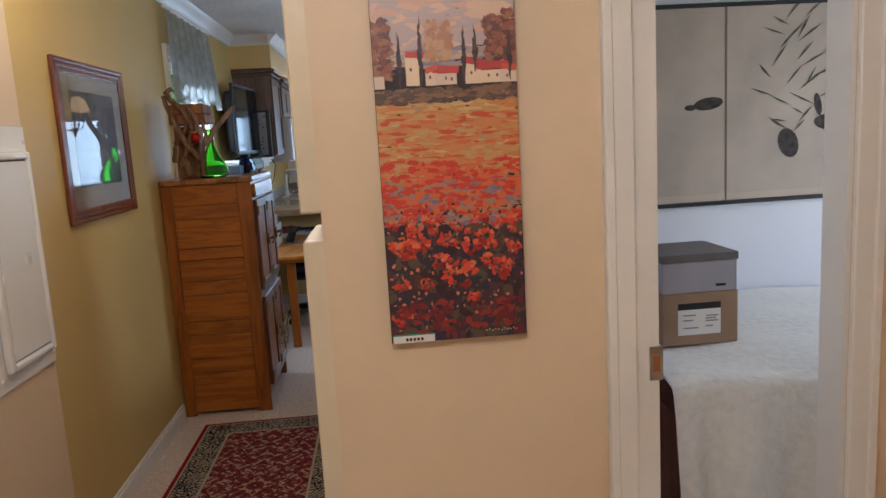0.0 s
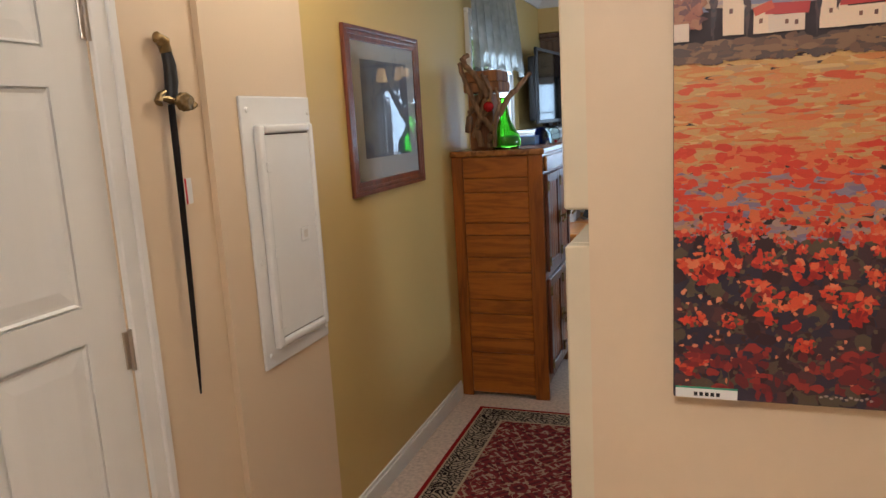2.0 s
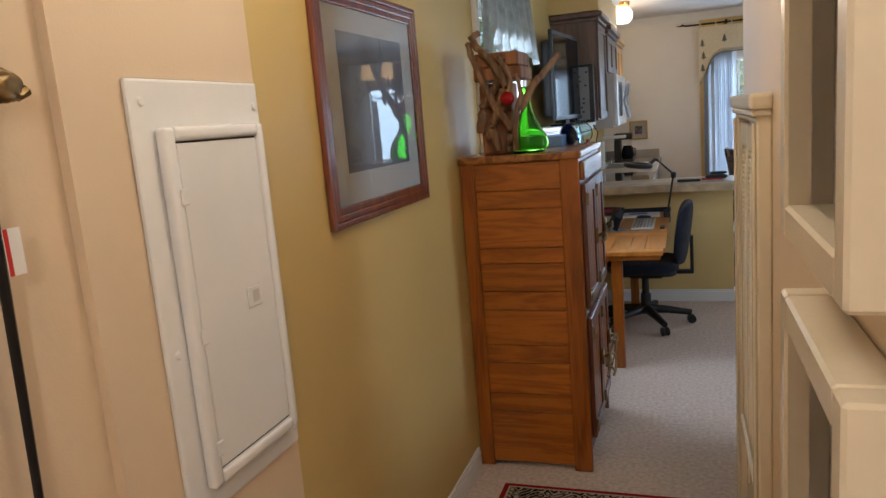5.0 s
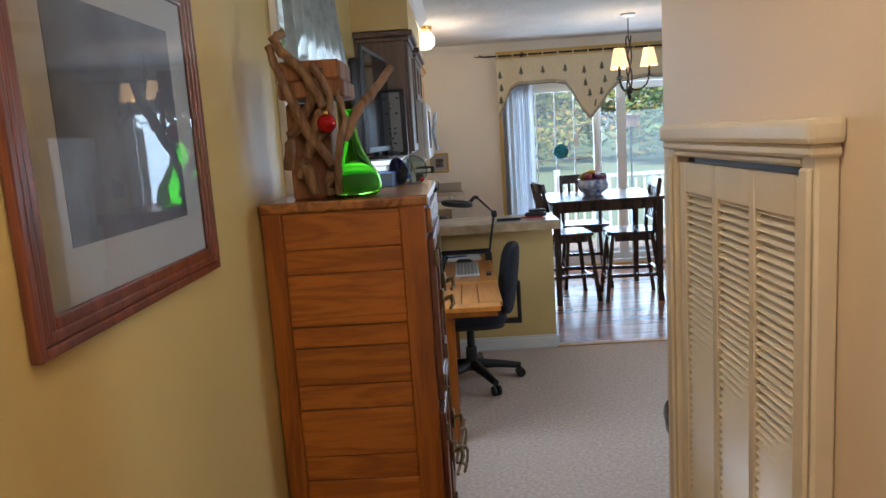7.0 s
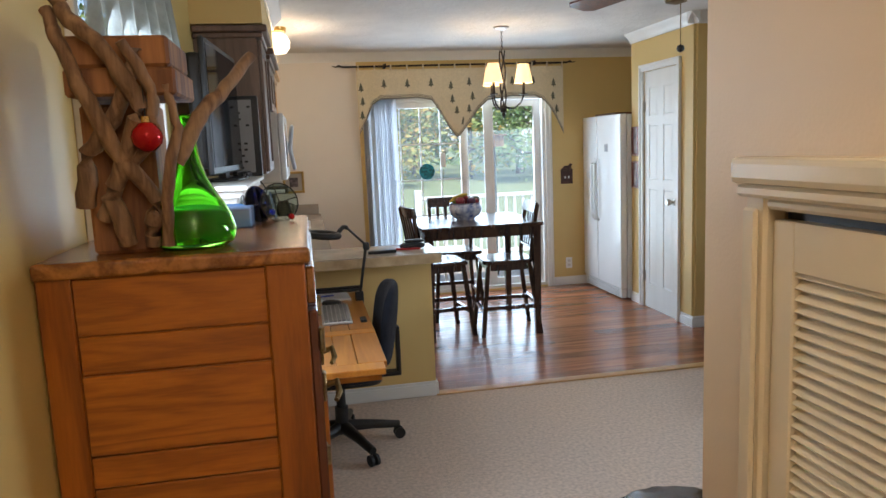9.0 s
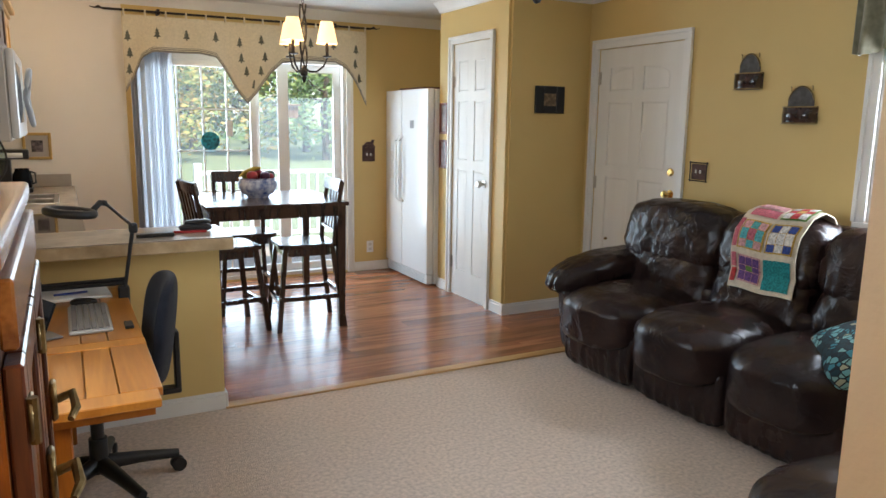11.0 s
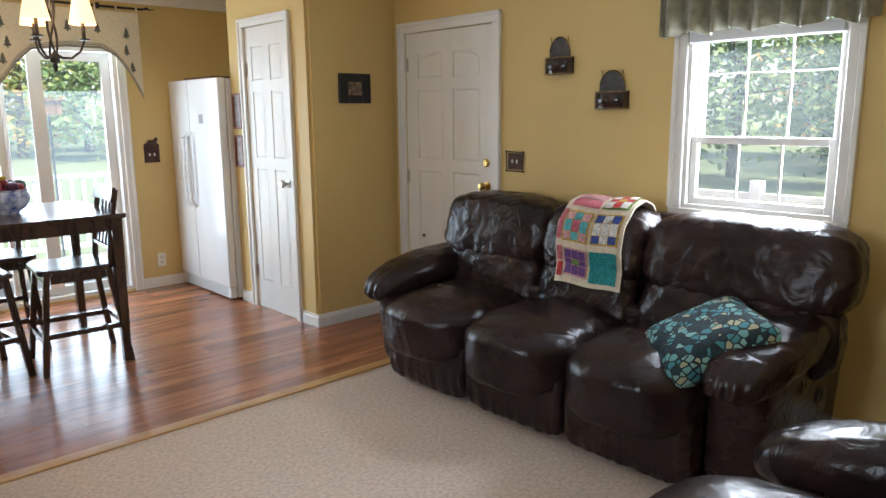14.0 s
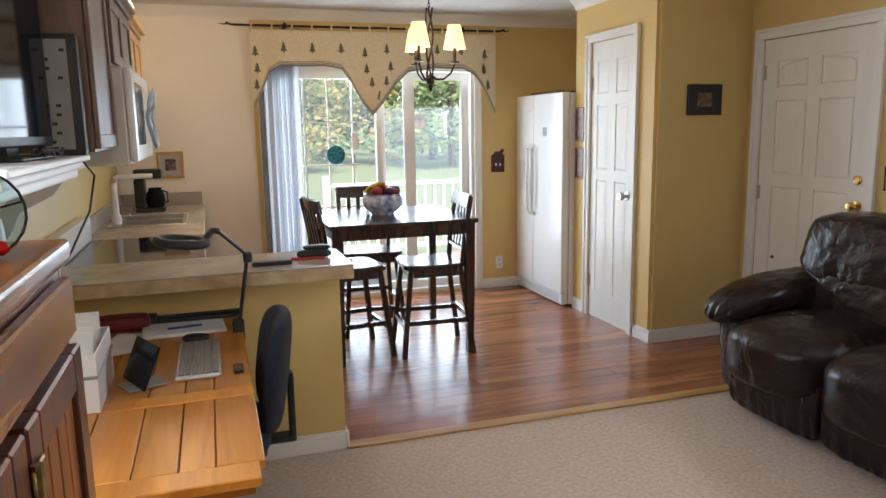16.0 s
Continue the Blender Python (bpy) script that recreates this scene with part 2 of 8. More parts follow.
def hazy(m, share, color=(0.9, 0.97, 1.0)):
    """Paints daylight haze into a pane by scattering a share; the insect screen uses it too."""
    n, l = m.node_tree.nodes, m.node_tree.links
    out = n["Material Output"]
    tr, mx = n.new("ShaderNodeBsdfTranslucent"), n.new("ShaderNodeMixShader")
    tr.inputs[0].default_value = (*color, 1)
    mx.inputs[0].default_value = share
    l.new(out.inputs[0].links[0].from_socket, mx.inputs[1])
    l.new(tr.outputs[0], mx.inputs[2])
    l.new(mx.outputs[0], out.inputs[0])
    return m


# PANE and FRONTPANE carry painted haze of bright daylight; SCREENPANE is an insect screen.
PANE = hazy(glass("window_pane"), 0.03)
FRONTPANE = hazy(glass("front_window_pane"), 0.010)
SCREENPANE = hazy(glass("screened_pane"), 0.05)
PICGLASS = glass("picture_glass", (0.97, 0.98, 0.98), 0.0, ior=1.55)
GREENGLASS = glass("green_bottle_glass", (0.34, 0.86, 0.10), 0.0, thin=False, ior=1.35)
SAGEGLASS = glass("sage_bottle_glass", (0.52, 0.74, 0.58), 0.02, thin=False, ior=1.4)
RED = mat("red_foil", (0.55, 0.01, 0.012), 0.2, vary=0.2, metal=0.5, bump=0.3, bump_scale=70)
BLUEGLASS = glass("blue_stained_glass", (0.10, 0.25, 0.95), 0.05)
CLEARST = glass("clear_stained_glass", (0.75, 0.85, 0.85), 0.1)
SHADE = mat("cream_lamp_shade", (0.85, 0.72, 0.5), 0.8, vary=0.05, emit=((1.0, 0.56, 0.20), 0.42))
GLOBE = mat("lit_glass_globe", (0.9, 0.85, 0.75), 0.3, vary=0.02, emit=((1.0, 0.80, 0.52), 0.6))
VALANCE = mat("ecru_valance_cotton", (0.72, 0.63, 0.44), 0.85, vary=0.06, scale=60, bump=0.3, bump_scale=300, sheen=0.2)
VALTRIM = mat("grey_striped_trim", (0.24, 0.22, 0.19), 0.85, vary=0.1, scale=60)
TREEG = mat("tree_applique", (0.15, 0.15, 0.11), 0.9, vary=0.2, scale=60)
SAGECLOTH = mat("sage_valance_cloth", (0.30, 0.28, 0.20), 0.75, vary=0.2, scale=26, color2=(0.19, 0.18, 0.12), bump=0.3, bump_scale=250, sheen=0.3)
BLIND = mat("white_vinyl_blind", (0.66, 0.68, 0.73), 0.5, vary=0.03)
CHINA = mat("blue_white_china", (0.72, 0.75, 0.82), 0.15, vary=0.3, scale=24, color2=(0.05, 0.10, 0.36))
BEDCLOTH = mat("white_matelasse_cotton", (0.80, 0.79, 0.75), 0.9, vary=0.04, scale=30, bump=1.0, bump_scale=30, sheen=0.1)


# ---- building helpers ----
WORLD = {}
I4 = Matrix.Identity(4)


def thing(name, label, category, at=(0, 0, 0), rz=0, group=""):
    ob = new(name)
    ob.empty_display_size = 0.1
    ob.matrix_basis = pose(*at, 0, 0, rz)
    WORLD[ob] = ob.matrix_basis.copy()
    return tagged(ob, label, category, group)


def finish(bm, name, material, smooth):
    bmesh.ops.recalc_face_normals(bm, faces=bm.faces)
    me = bpy.data.meshes.new(name)
    bm.to_mesh(me)
    bm.free()
    if smooth:
        for p in me.polygons:
            p.use_smooth = True
        me.set_sharp_from_angle(angle=radians(smooth if smooth > 1 else 40))
    for one in material if isinstance(material, (list, tuple)) else (material,):
        me.materials.append(one)
    return me


def part(name, bm, material, parent, label="", smooth=0, world=False, kind=""):
    if world:
        bm.transform(WORLD[parent].inverted())
    ob = new(name, finish(bm, name, material, smooth))
    ob.parent = parent
    WORLD[ob] = WORLD[parent]
    return tagged(ob, label, kind=kind)


def solid(name, bm, material, label="", category="", smooth=0, kind="", group=""):
    ob = new(name, finish(bm, name, material, smooth))
    WORLD[ob] = I4
    return tagged(ob, label, category, group, kind)


def structure(name, bm, material, label="", smooth=0):
    return solid(name, bm, material, label, "", smooth, "structure")


def box(bm, x0, x1, y0, y1, z0, z1, bevel=0.0, seg=1, mi=0):
    v = [bm.verts.new(p) for p in ((x0, y0, z0), (x1, y0, z0), (x1, y1, z0), (x0, y1, z0), (x0, y0, z1), (x1, y0, z1), (x1, y1, z1), (x0, y1, z1))]
    fs = [bm.faces.new([v[i] for i in q]) for q in ((3, 2, 1, 0), (4, 5, 6, 7), (0, 1, 5, 4), (1, 2, 6, 5), (2, 3, 7, 6), (3, 0, 4, 7))]
    for q in fs:
        q.material_index = mi
    if bevel:
        es = {e for q in fs for e in q.edges}
        bmesh.ops.bevel(bm, geom=list(es), offset=bevel, segments=seg, affect="EDGES", profile=0.6)
    return bm


def cube(*a, **k):
    return box(bmesh.new(), *a, **k)


def tube(bm, pts, radii, seg=10, cap=True, squash=1.0):
    """A round rod along points, with a radius (or one a point)."""
    pts = [Vector(p) for p in pts]
    if not isinstance(radii, (list, tuple)):
        radii = [radii] * len(pts)
    rings = []
    up = Vector((0, 0, 1))
    for i, p in enumerate(pts):
        d = (pts[min(i + 1, len(pts) - 1)] - pts[max(i - 1, 0)]).normalized()
        a = d.cross(up if abs(d.z) < 0.95 else Vector((1, 0, 0))).normalized()
        c = d.cross(a).normalized()
        rings.append([bm.verts.new(p + (a * math.cos(u) * squash + c * math.sin(u)) * radii[i]) for u in (2 * math.pi * k / seg for k in range(seg))])
    for r, s in zip(rings, rings[1:]):
        for k in range(seg):
            bm.faces.new((r[k], r[(k + 1) % seg], s[(k + 1) % seg], s[k]))
    if cap:
        bm.faces.new(rings[0][::-1])
        bm.faces.new(rings[-1])
    return bm


def rod(p0, p1, r, seg=10, r1=None):
    return tube(bmesh.new(), [p0, p1], [r, r if r1 is None else r1], seg)


def lathe(bm, profile, at=(0, 0, 0), seg=28, close=False):
    rings = []
    for r, z in profile:
        if r < 1e-5:
            rings.append([bm.verts.new((at[0], at[1], at[2] + z))])
        else:
            rings.append([bm.verts.new((at[0] + r * math.cos(u), at[1] + r * math.sin(u), at[2] + z)) for u in (2 * math.pi * k / seg for k in range(seg))])
    for a, b in zip(rings, rings[1:]):
        for k in range(seg):
            j = (k + 1) % seg
            if len(a) == 1 and len(b) > 1:
                bm.faces.new((a[0], b[j], b[k]))
            elif len(b) == 1 and len(a) > 1:
                bm.faces.new((a[k], a[j], b[0]))
            elif len(a) > 1:
                bm.faces.new((a[k], a[j], b[j], b[k]))
    return bm


def puff(bm, c, s, n=4.0, cuts=12, crease=0.0, freq=6.0, seed=0.0, shape=None):
    """A stuffed, rounded block: centre, half sizes, squareness, and folds in its skin."""
    grid = {}

    def vert(p):
        key = tuple(round(q, 4) for q in p)
        if key not in grid:
            m = sum(abs(q) ** n for q in p) ** (1 / n)
            u = Vector(p) / m
            q = Vector((u.x * s[0], u.y * s[1], u.z * s[2]))
            if shape:
                q = Vector(shape(q, u))
            if crease:
                w = Vector((q.x * freq, q.y * freq, q.z * freq)) + Vector((seed, seed * 1.7, seed * 0.6))
                k = (1 - abs(noise.noise(w))) ** 4 * 0.6 + noise.noise(w * 2.3) * 0.35
                q += u.normalized() * crease * (k - 0.3)
            grid[key] = bm.verts.new(q + Vector(c))
        return grid[key]
    st = [-1 + 2 * i / cuts for i in range(cuts + 1)]
    for ax in range(3):
        for sg in (-1, 1):
            for i in range(cuts):
                for j in range(cuts):
                    q = []
                    for a, b in ((i, j), (i + 1, j), (i + 1, j + 1), (i, j + 1)):
                        p = [0, 0, 0]
                        p[ax], p[(ax + 1) % 3], p[(ax + 2) % 3] = sg, st[a], st[b]
                        q.append(vert(p))
                    bm.faces.new(q if sg > 0 else q[::-1])
    return bm


def plate(bm, pts, depth):
    """A flat outline with thickness: points in 3D, pushed by the vector depth."""
    a = [bm.verts.new(p) for p in pts]
    b = [bm.verts.new(Vector(p) + Vector(depth)) for p in pts]
    bm.faces.new(a)
    bm.faces.new(b[::-1])
    for i in range(len(pts)):
        j = (i + 1) % len(pts)
        bm.faces.new((a[j], a[i], b[i], b[j]))
    return bm


def sheet(bm, fn, nu, nv, thick=0.0):
    """A cloth: fn(u, v) for u and v from 0 to 1."""
    g = [[bm.verts.new(fn(i / nu, j / nv)) for j in range(nv + 1)] for i in range(nu + 1)]
    fs = [bm.faces.new((g[i][j], g[i + 1][j], g[i + 1][j + 1], g[i][j + 1])) for i in range(nu) for j in range(nv)]
    if thick:
        bmesh.ops.recalc_face_normals(bm, faces=fs)
        bmesh.ops.solidify(bm, geom=fs, thickness=thick)
    return bm


def wall(bm, axis, face, back, u0, u1, holes=(), z0=0.0, z1=2.44):
    """A wall from face to back along an axis ('x': at constant x), with holes (u0, u1, z0, z1)."""
    def put(a, b, c, d):
        if b - a < 1e-4 or d - c < 1e-4:
            return
        lo, hi = min(face, back), max(face, back)
        box(bm, *((lo, hi, a, b) if axis == "x" else (a, b, lo, hi)), c, d)
    at = u0
    for a, b, c, d in sorted(holes):
        put(at, a, z0, z1)
        put(a, b, z0, c)
        put(a, b, d, z1)
        at = b
    put(at, u1, z0, z1)
    return bm


def casing(bm, axis, plane, u0, u1, top, w=0.065, t=0.016, bottom=0.0, sill=False):
    """Moulded trim round an opening, proud of the plane by t (its sign gives the side)."""
    def put(a, b, c, d, k):
        lo, hi = sorted((plane, plane + t * k))
        box(bm, *((lo, hi, a, b) if axis == "x" else (a, b, lo, hi)), c, d, bevel=0.003)
    put(u0 - w, u0, bottom, top, 1)
    put(u1, u1 + w, bottom, top, 1)
    put(u0 - w, u1 + w, top + 0.0005, top + w, 1)
    put(u0 - w - 0.004, u0 - w + 0.02, bottom, top + w - 0.02, 1.5)
    put(u1 + w - 0.02, u1 + w + 0.004, bottom, top + w - 0.02, 1.5)
    put(u0 - w - 0.004, u1 + w + 0.004, top + w - 0.019, top + w + 0.004, 1.5)
    if sill:
        put(u0 - w, u1 + w, bottom - w, bottom - 0.0005, 1)
    return bm


def raised_panel(pts, base, top, lip=0.012, slope=0.030):
    """A moulded field: a shallow cove round its edge, then a slope up to the flat middle. Points are (x, z)."""
    bm = bmesh.new()
    cx, cz = (sum(p[i] for p in pts) / len(pts) for i in (0, 1))
    hx, hz = (max(abs(p[i] - (cx, cz)[i]) for p in pts) for i in (0, 1))

    def ring(inset, y):
        kx, kz = 1 - inset / hx, 1 - inset / hz
        return [bm.verts.new((cx + (p[0] - cx) * kx, y, cz + (p[1] - cz) * kz)) for p in pts]
    rings = [ring(0.0, top - 0.001), ring(lip * 0.5, base - 0.0006), ring(lip, base - 0.0006), ring(lip + slope, top)]
    for r0, r1 in zip(rings, rings[1:]):
        for i in range(len(pts)):
            j = (i + 1) % len(pts)
            bm.faces.new((r0[i], r0[j], r1[j], r1[i]))
    bm.faces.new(rings[-1])
    return bm


def panel_door(parent_label, name, w, h, t, at, rz, arch=False, material=None, category="door", depth=0.0058):
    """A moulded six-panel door, local x across, front towards -y, origin at its lower left corner."""
    d = thing(name, parent_label, category, at, rz)
    d["kind"] = "structure"
    m = material or DOORW
    st, mid = 0.115 * w / 0.8, 0.10
    cols = ((st, w / 2 - mid / 2), (w / 2 + mid / 2, w - st))
    rows = ((0.22, 1.07), (1.15, 1.62), (1.70, h - 0.14))
    part("slab", cube(0, w, t * 0.21, t, 0, h), m, d)
    for a, b in ((0, st), (w - st, w), (cols[0][1], cols[1][0])):
        part("stile", cube(a, b, 0, t * 0.207, 0, h), m, d)
    for a, b in ((0, 0.22), (1.07, 1.15), (1.62, 1.70), (h - 0.14, h)):
        for c0, c1 in cols:
            part("rail", cube(c0, c1, 0.0001, t * 0.207, a, b), m, d)
    for c0, c1 in cols:
        for k, (a, b) in enumerate(rows):
            g = 0.006
            x0, x1, z0, z1 = c0 + g, c1 - g, a + g, b - g
            pts = [(x0, z0), (x1, z0)]
            if arch and k == 2:
                for i in range(10):
                    f = i / 9
                    out = f if c0 < w / 2 else 1 - f
                    pts.append((x1 - f * (x1 - x0), z1 - 0.055 * (1 - math.sqrt(max(0.0, 1 - out * out)))))
            else:
                pts += [(x1, z1), (x0, z1)]
            part("door_panel", raised_panel(pts, depth, 0.0016), m, d)
    return d


def hinge(parent, x, z, y=-0.004):
    bm = cube(x - 0.016, x + 0.016, y - 0.002, y + 0.004, z - 0.045, z + 0.045, bevel=0.001)
    tube(bm, [(x, y - 0.006, z - 0.05), (x, y - 0.006, z + 0.05)], 0.006, 8)
    return part("hinge", bm, OLDBRASS if parent.get("brass") else NICKEL, parent)


def knob(parent, x, z, material, name="knob", big=True):
    bm = lathe(bmesh.new(), [(0.0, 0), (0.031, 0), (0.031, 0.006), (0.013, 0.010), (0.011, 0.032), (0.024, 0.038), (0.029, 0.052), (0.022, 0.066), (0.0, 0.069)] if big
               else [(0.0, 0), (0.027, 0), (0.027, 0.01), (0.02, 0.016), (0.0, 0.016)], seg=18)
    bm.transform(pose(x, 0, z, 90, 0, 0))
    return part(name, bm, material, parent, smooth=40)


# ---- structure ----
LW, RW, PW = -0.965, 0.085, 1.78          # hall: its two long walls and the wall with the painting
HE, FW, KW = 3.60, 3.23, 9.80             # hall's end, front wall, kitchen's far wall
PX, PY, PB = 2.50, 7.79, 8.87             # pantry block
CH = 2.44
LWIN = (4.52, 5.38, 1.05, 2.05)
FWIN = (4.785, 5.51, 0.98, 2.0)
# Opening added out of view to let light into the bedroom.
BWIN = (2.35, 3.15, 0.9, 2.0)
SLID = (0.20, 1.99, 0.02, 2.0)
FDOOR = (6.821, 7.664)
PDOOR = (8.044, 8.625)
HDOOR = (0.97, 1.77)
BDOOR = (0.84, 1.41)

structure("wall_left", wall(bmesh.new(), "x", LW, -1.09, 2.655, KW, [LWIN]), OLIVE, "olive painted hall and living room wall")
structure("wall_panel", wall(bmesh.new(), "x", LW, -1.09, 2.13, 2.655), BEIGE, "beige painted wall round the breaker panel")
structure("wall_sword", wall(bmesh.new(), "x", -0.985, -1.09, -1.3, 2.13, [(HDOOR[0], HDOOR[1], 0, 2.04)]), BEIGE, "beige painted hall wall with a door")
structure("wall_painting", wall(bmesh.new(), "y", PW, PW + 0.1, RW, 2.1, [(BDOOR[0], BDOOR[1], 0, 2.04)]), BEIGE, "beige painted wall with a bedroom doorway")
structure("wall_hall_right", wall(bmesh.new(), "x", RW, RW + 0.1, PW + 0.1, HE), BEIGE, "beige painted hall wall with the louvred grille")
structure("wall_bedroom_left", wall(bmesh.new(), "x", 0.84, 0.78, PW + 0.1, HE - 0.1), COOL)
structure("wall_living_back", wall(bmesh.new(), "y", HE, HE - 0.05, RW + 0.1, FW), YELLOW, "yellow painted living room wall")
structure("wall_bedroom_far", wall(bmesh.new(), "y", HE - 0.1, HE - 0.05, 0.78, FW), COOL, "pale bedroom wall")
structure("wall_front", wall(bmesh.new(), "x", FW, FW + 0.14, HE - 0.05, KW, [FWIN, (*FDOOR, 0, 2.01)]), YELLOW, "yellow painted living room front wall")
structure("wall_bedroom_front", wall(bmesh.new(), "x", FW, FW + 0.14, PW + 0.1, HE - 0.1, [BWIN]), COOL)
structure("wall_hall_near", wall(bmesh.new(), "y", -1.3, -1.4, -1.1, 2.2), BEIGE)
structure("wall_hall_side", wall(bmesh.new(), "x", 2.1, 2.2, -1.3, PW), BEIGE)
structure("wall_kitchen", wall(bmesh.new(), "y", KW, KW + 0.14, 0.09, FW + 0.14, [SLID]), YELLOW, "yellow painted kitchen wall round the sliding door")
structure("wall_kitchen_left", wall(bmesh.new(), "y", KW, KW + 0.14, -1.09, 0.09), CREAM, "cream painted kitchen wall")
bm = wall(bmesh.new(), "x", PX, PX + 0.1, PY, PB, [(*PDOOR, 0, 2.085)])
wall(bm, "y", PY, PY + 0.1, PX + 0.1, FW)
wall(bm, "y", PB, PB - 0.08, PX + 0.1, FW)
bmesh.ops.bevel(bm, geom=[e for e in bm.edges if all(abs(v.co.x - PX) < 1e-4 and abs(v.co.y - PY) < 1e-4 for v in e.verts)], offset=0.022, segments=4, affect="EDGES")
structure("wall_pantry", bm, YELLOW, "yellow painted pantry walls with a rounded corner", smooth=30)
bm = cube(LW, 0.245, 6.885, 7.0, 0, 0.87)
structure("wall_peninsula", bm, YELLOW, "yellow half-height wall under the breakfast counter")
structure("ceiling", cube(-1.1, FW + 0.14, -1.4, KW + 0.14, CH, CH + 0.12), CEIL, "white textured ceiling")
structure("floor", cube(-1.1, FW + 0.14, -1.4, 6.91, -0.1, 0.0), CARPET, "beige cut-pile carpet")
floor_kitchen = structure("floor_kitchen", cube(-1.1, FW + 0.14, 6.91, KW + 0.14, -0.1, -0.004), GAP, "red-brown wood laminate kitchen floor")
bm = cube(0.245, FW, 6.862, 6.935, 0.0, 0.011, bevel=0.005, seg=2)
structure("trim_threshold", bm, STRIP, "pale pine threshold strip between carpet and laminate")

# skirting, crown
bm = bmesh.new()
for q in ((LW, LW + 0.014, 2.13, 4.06), (LW, LW + 0.014, 4.85, 6.88), (PX - 0.014, PX, PY - 0.014, PDOOR[0] - 0.07), (PX - 0.014, PX, PDOOR[1] + 0.07, PB),
          (FW - 0.014, FW, HE, FDOOR[0] - 0.07)):
    box(bm, *q, 0, 0.075, bevel=0.003)
    box(bm, q[0] + (0 if q[0] == LW else 0.006), q[1] - (0.006 if q[0] == LW else 0), q[2], q[3], 0.0752, 0.092, bevel=0.002)
for q in ((PX, FW, PY - 0.014, PY), (0.02 + 2.04, FW, KW - 0.014, KW), (LW, 0.245, 6.871, 6.885), (RW + 0.1, FW, HE, HE + 0.014)):
    box(bm, *q, 0, 0.075, bevel=0.003)
    box(bm, q[0], q[1], q[2] + (0.006 if q[2] != HE else 0), q[3] - (0.006 if q[2] == HE else 0), 0.0752, 0.092, bevel=0.002)
box(bm, 0.245, 0.259, 6.871, 7.0, 0, 0.085, bevel=0.003)
structure("baseboard", bm, TRIM, "white painted baseboard")


def crown(bm, p0, p1, into):
    """A sprung ceiling moulding from p0 to p1 (plan points); into: the way into the room."""
    prof = ((0.0, -0.085), (0.012, -0.085), (0.016, -0.07), (0.03, -0.05), (0.05, -0.028), (0.066, -0.014), (0.072, -0.002), (0.0, -0.002))
    rows = [[bm.verts.new((p[0] + into[0] * a, p[1] + into[1] * a, CH + z)) for a, z in prof] for p in (p0, p1)]
    for i in range(len(prof)):
        j = (i + 1) % len(prof)
        bm.faces.new((rows[0][i], rows[0][j], rows[1][j], rows[1][i]))
    bm.faces.new(rows[0])
    bm.faces.new(rows[1][::-1])


bm = bmesh.new()
crown(bm, (LW, HE), (LW, KW), (1, 0))
crown(bm, (LW, KW), (FW, KW), (0, -1))
crown(bm, (PX, PY - 0.07), (PX, PB), (-1, 0))
crown(bm, (PX - 0.07, PY), (FW, PY), (0, -1))
crown(bm, (FW, HE), (FW, PY), (-1, 0))
crown(bm, (RW, HE), (FW, HE), (0, 1))
structure("trim_crown", bm, TRIM, "white crown moulding", smooth=50)

# doorway and window casings
bm = bmesh.new()
casing(bm, "x", FW, FDOOR[0], FDOOR[1], 2.01, t=-0.018)
structure("trim_front_door", bm, TRIM, "white painted door casing")
casing_bm = casing(bmesh.new(), "x", PX, PDOOR[0], PDOOR[1], 2.085, t=-0.018, w=0.055)
structure("trim_pantry_door", casing_bm, TRIM, "white painted door casing")
bm = casing(bmesh.new(), "x", -0.985, HDOOR[0], HDOOR[1], 2.04, t=0.018)
structure("trim_hall_door", bm, TRIM, "white painted door casing")
bm = casing(bmesh.new(), "y", PW, BDOOR[0], BDOOR[1], 2.04, t=-0.018, w=0.07)
box(bm, BDOOR[0], BDOOR[0] + 0.068, PW + 0.012, PW + 0.1, 0, 2.03)
box(bm, BDOOR[1] - 0.014, BDOOR[1], PW, PW + 0.1, 0, 2.04)
box(bm, BDOOR[0] + 0.07, BDOOR[1] - 0.015, PW + 0.002, PW + 0.1, 2.026, 2.04)
structure("trim_bedroom_door", bm, TRIM, "white painted door casing and jamb")
bm = casing(bmesh.new(), "x", FW, FWIN[0], FWIN[1], FWIN[3], t=-0.018, bottom=FWIN[2], sill=True)
structure("trim_front_window", bm, TRIM, "white painted window casing")
bm = casing(bmesh.new(), "y", KW, SLID[0], SLID[1], SLID[3], t=-0.018, w=0.06)
structure("trim_slider", bm, TRIM, "white painted casing of the sliding door")
bm = casing(bmesh.new(), "x", LW, LWIN[0], LWIN[1], LWIN[3], t=0.018, bottom=LWIN[2], sill=True)
structure("trim_side_window", bm, TRIM, "white painted window casing")


# ---- doors and windows ----
d = panel_door("closed white six-panel front door with arched top panels", "door_front", FDOOR[1] - FDOOR[0], 2.007, 0.04, (FW + 0.005, FDOOR[1], 0), -90, arch=True, depth=0.0045)
knob(d, 0.79, 0.995, BRASS)
knob(d, 0.785, 1.145, BRASS, "deadbolt", False)
knob(d, 0.42, 1.50, OLDBRASS, "peephole", False).scale = (0.4, 1, 0.4)
for z in (0.28, 1.02, 1.80):
    hinge(d, 0.006, z)
d = panel_door("closed narrow white six-panel pantry door", "door_pantry", PDOOR[1] - PDOOR[0], 2.077, 0.035, (PX + 0.004, PDOOR[1], 0.005), -90, depth=0.0036)
knob(d, 0.52, 0.98, NICKEL)
for z in (0.28, 1.78):
    hinge(d, 0.006, z)
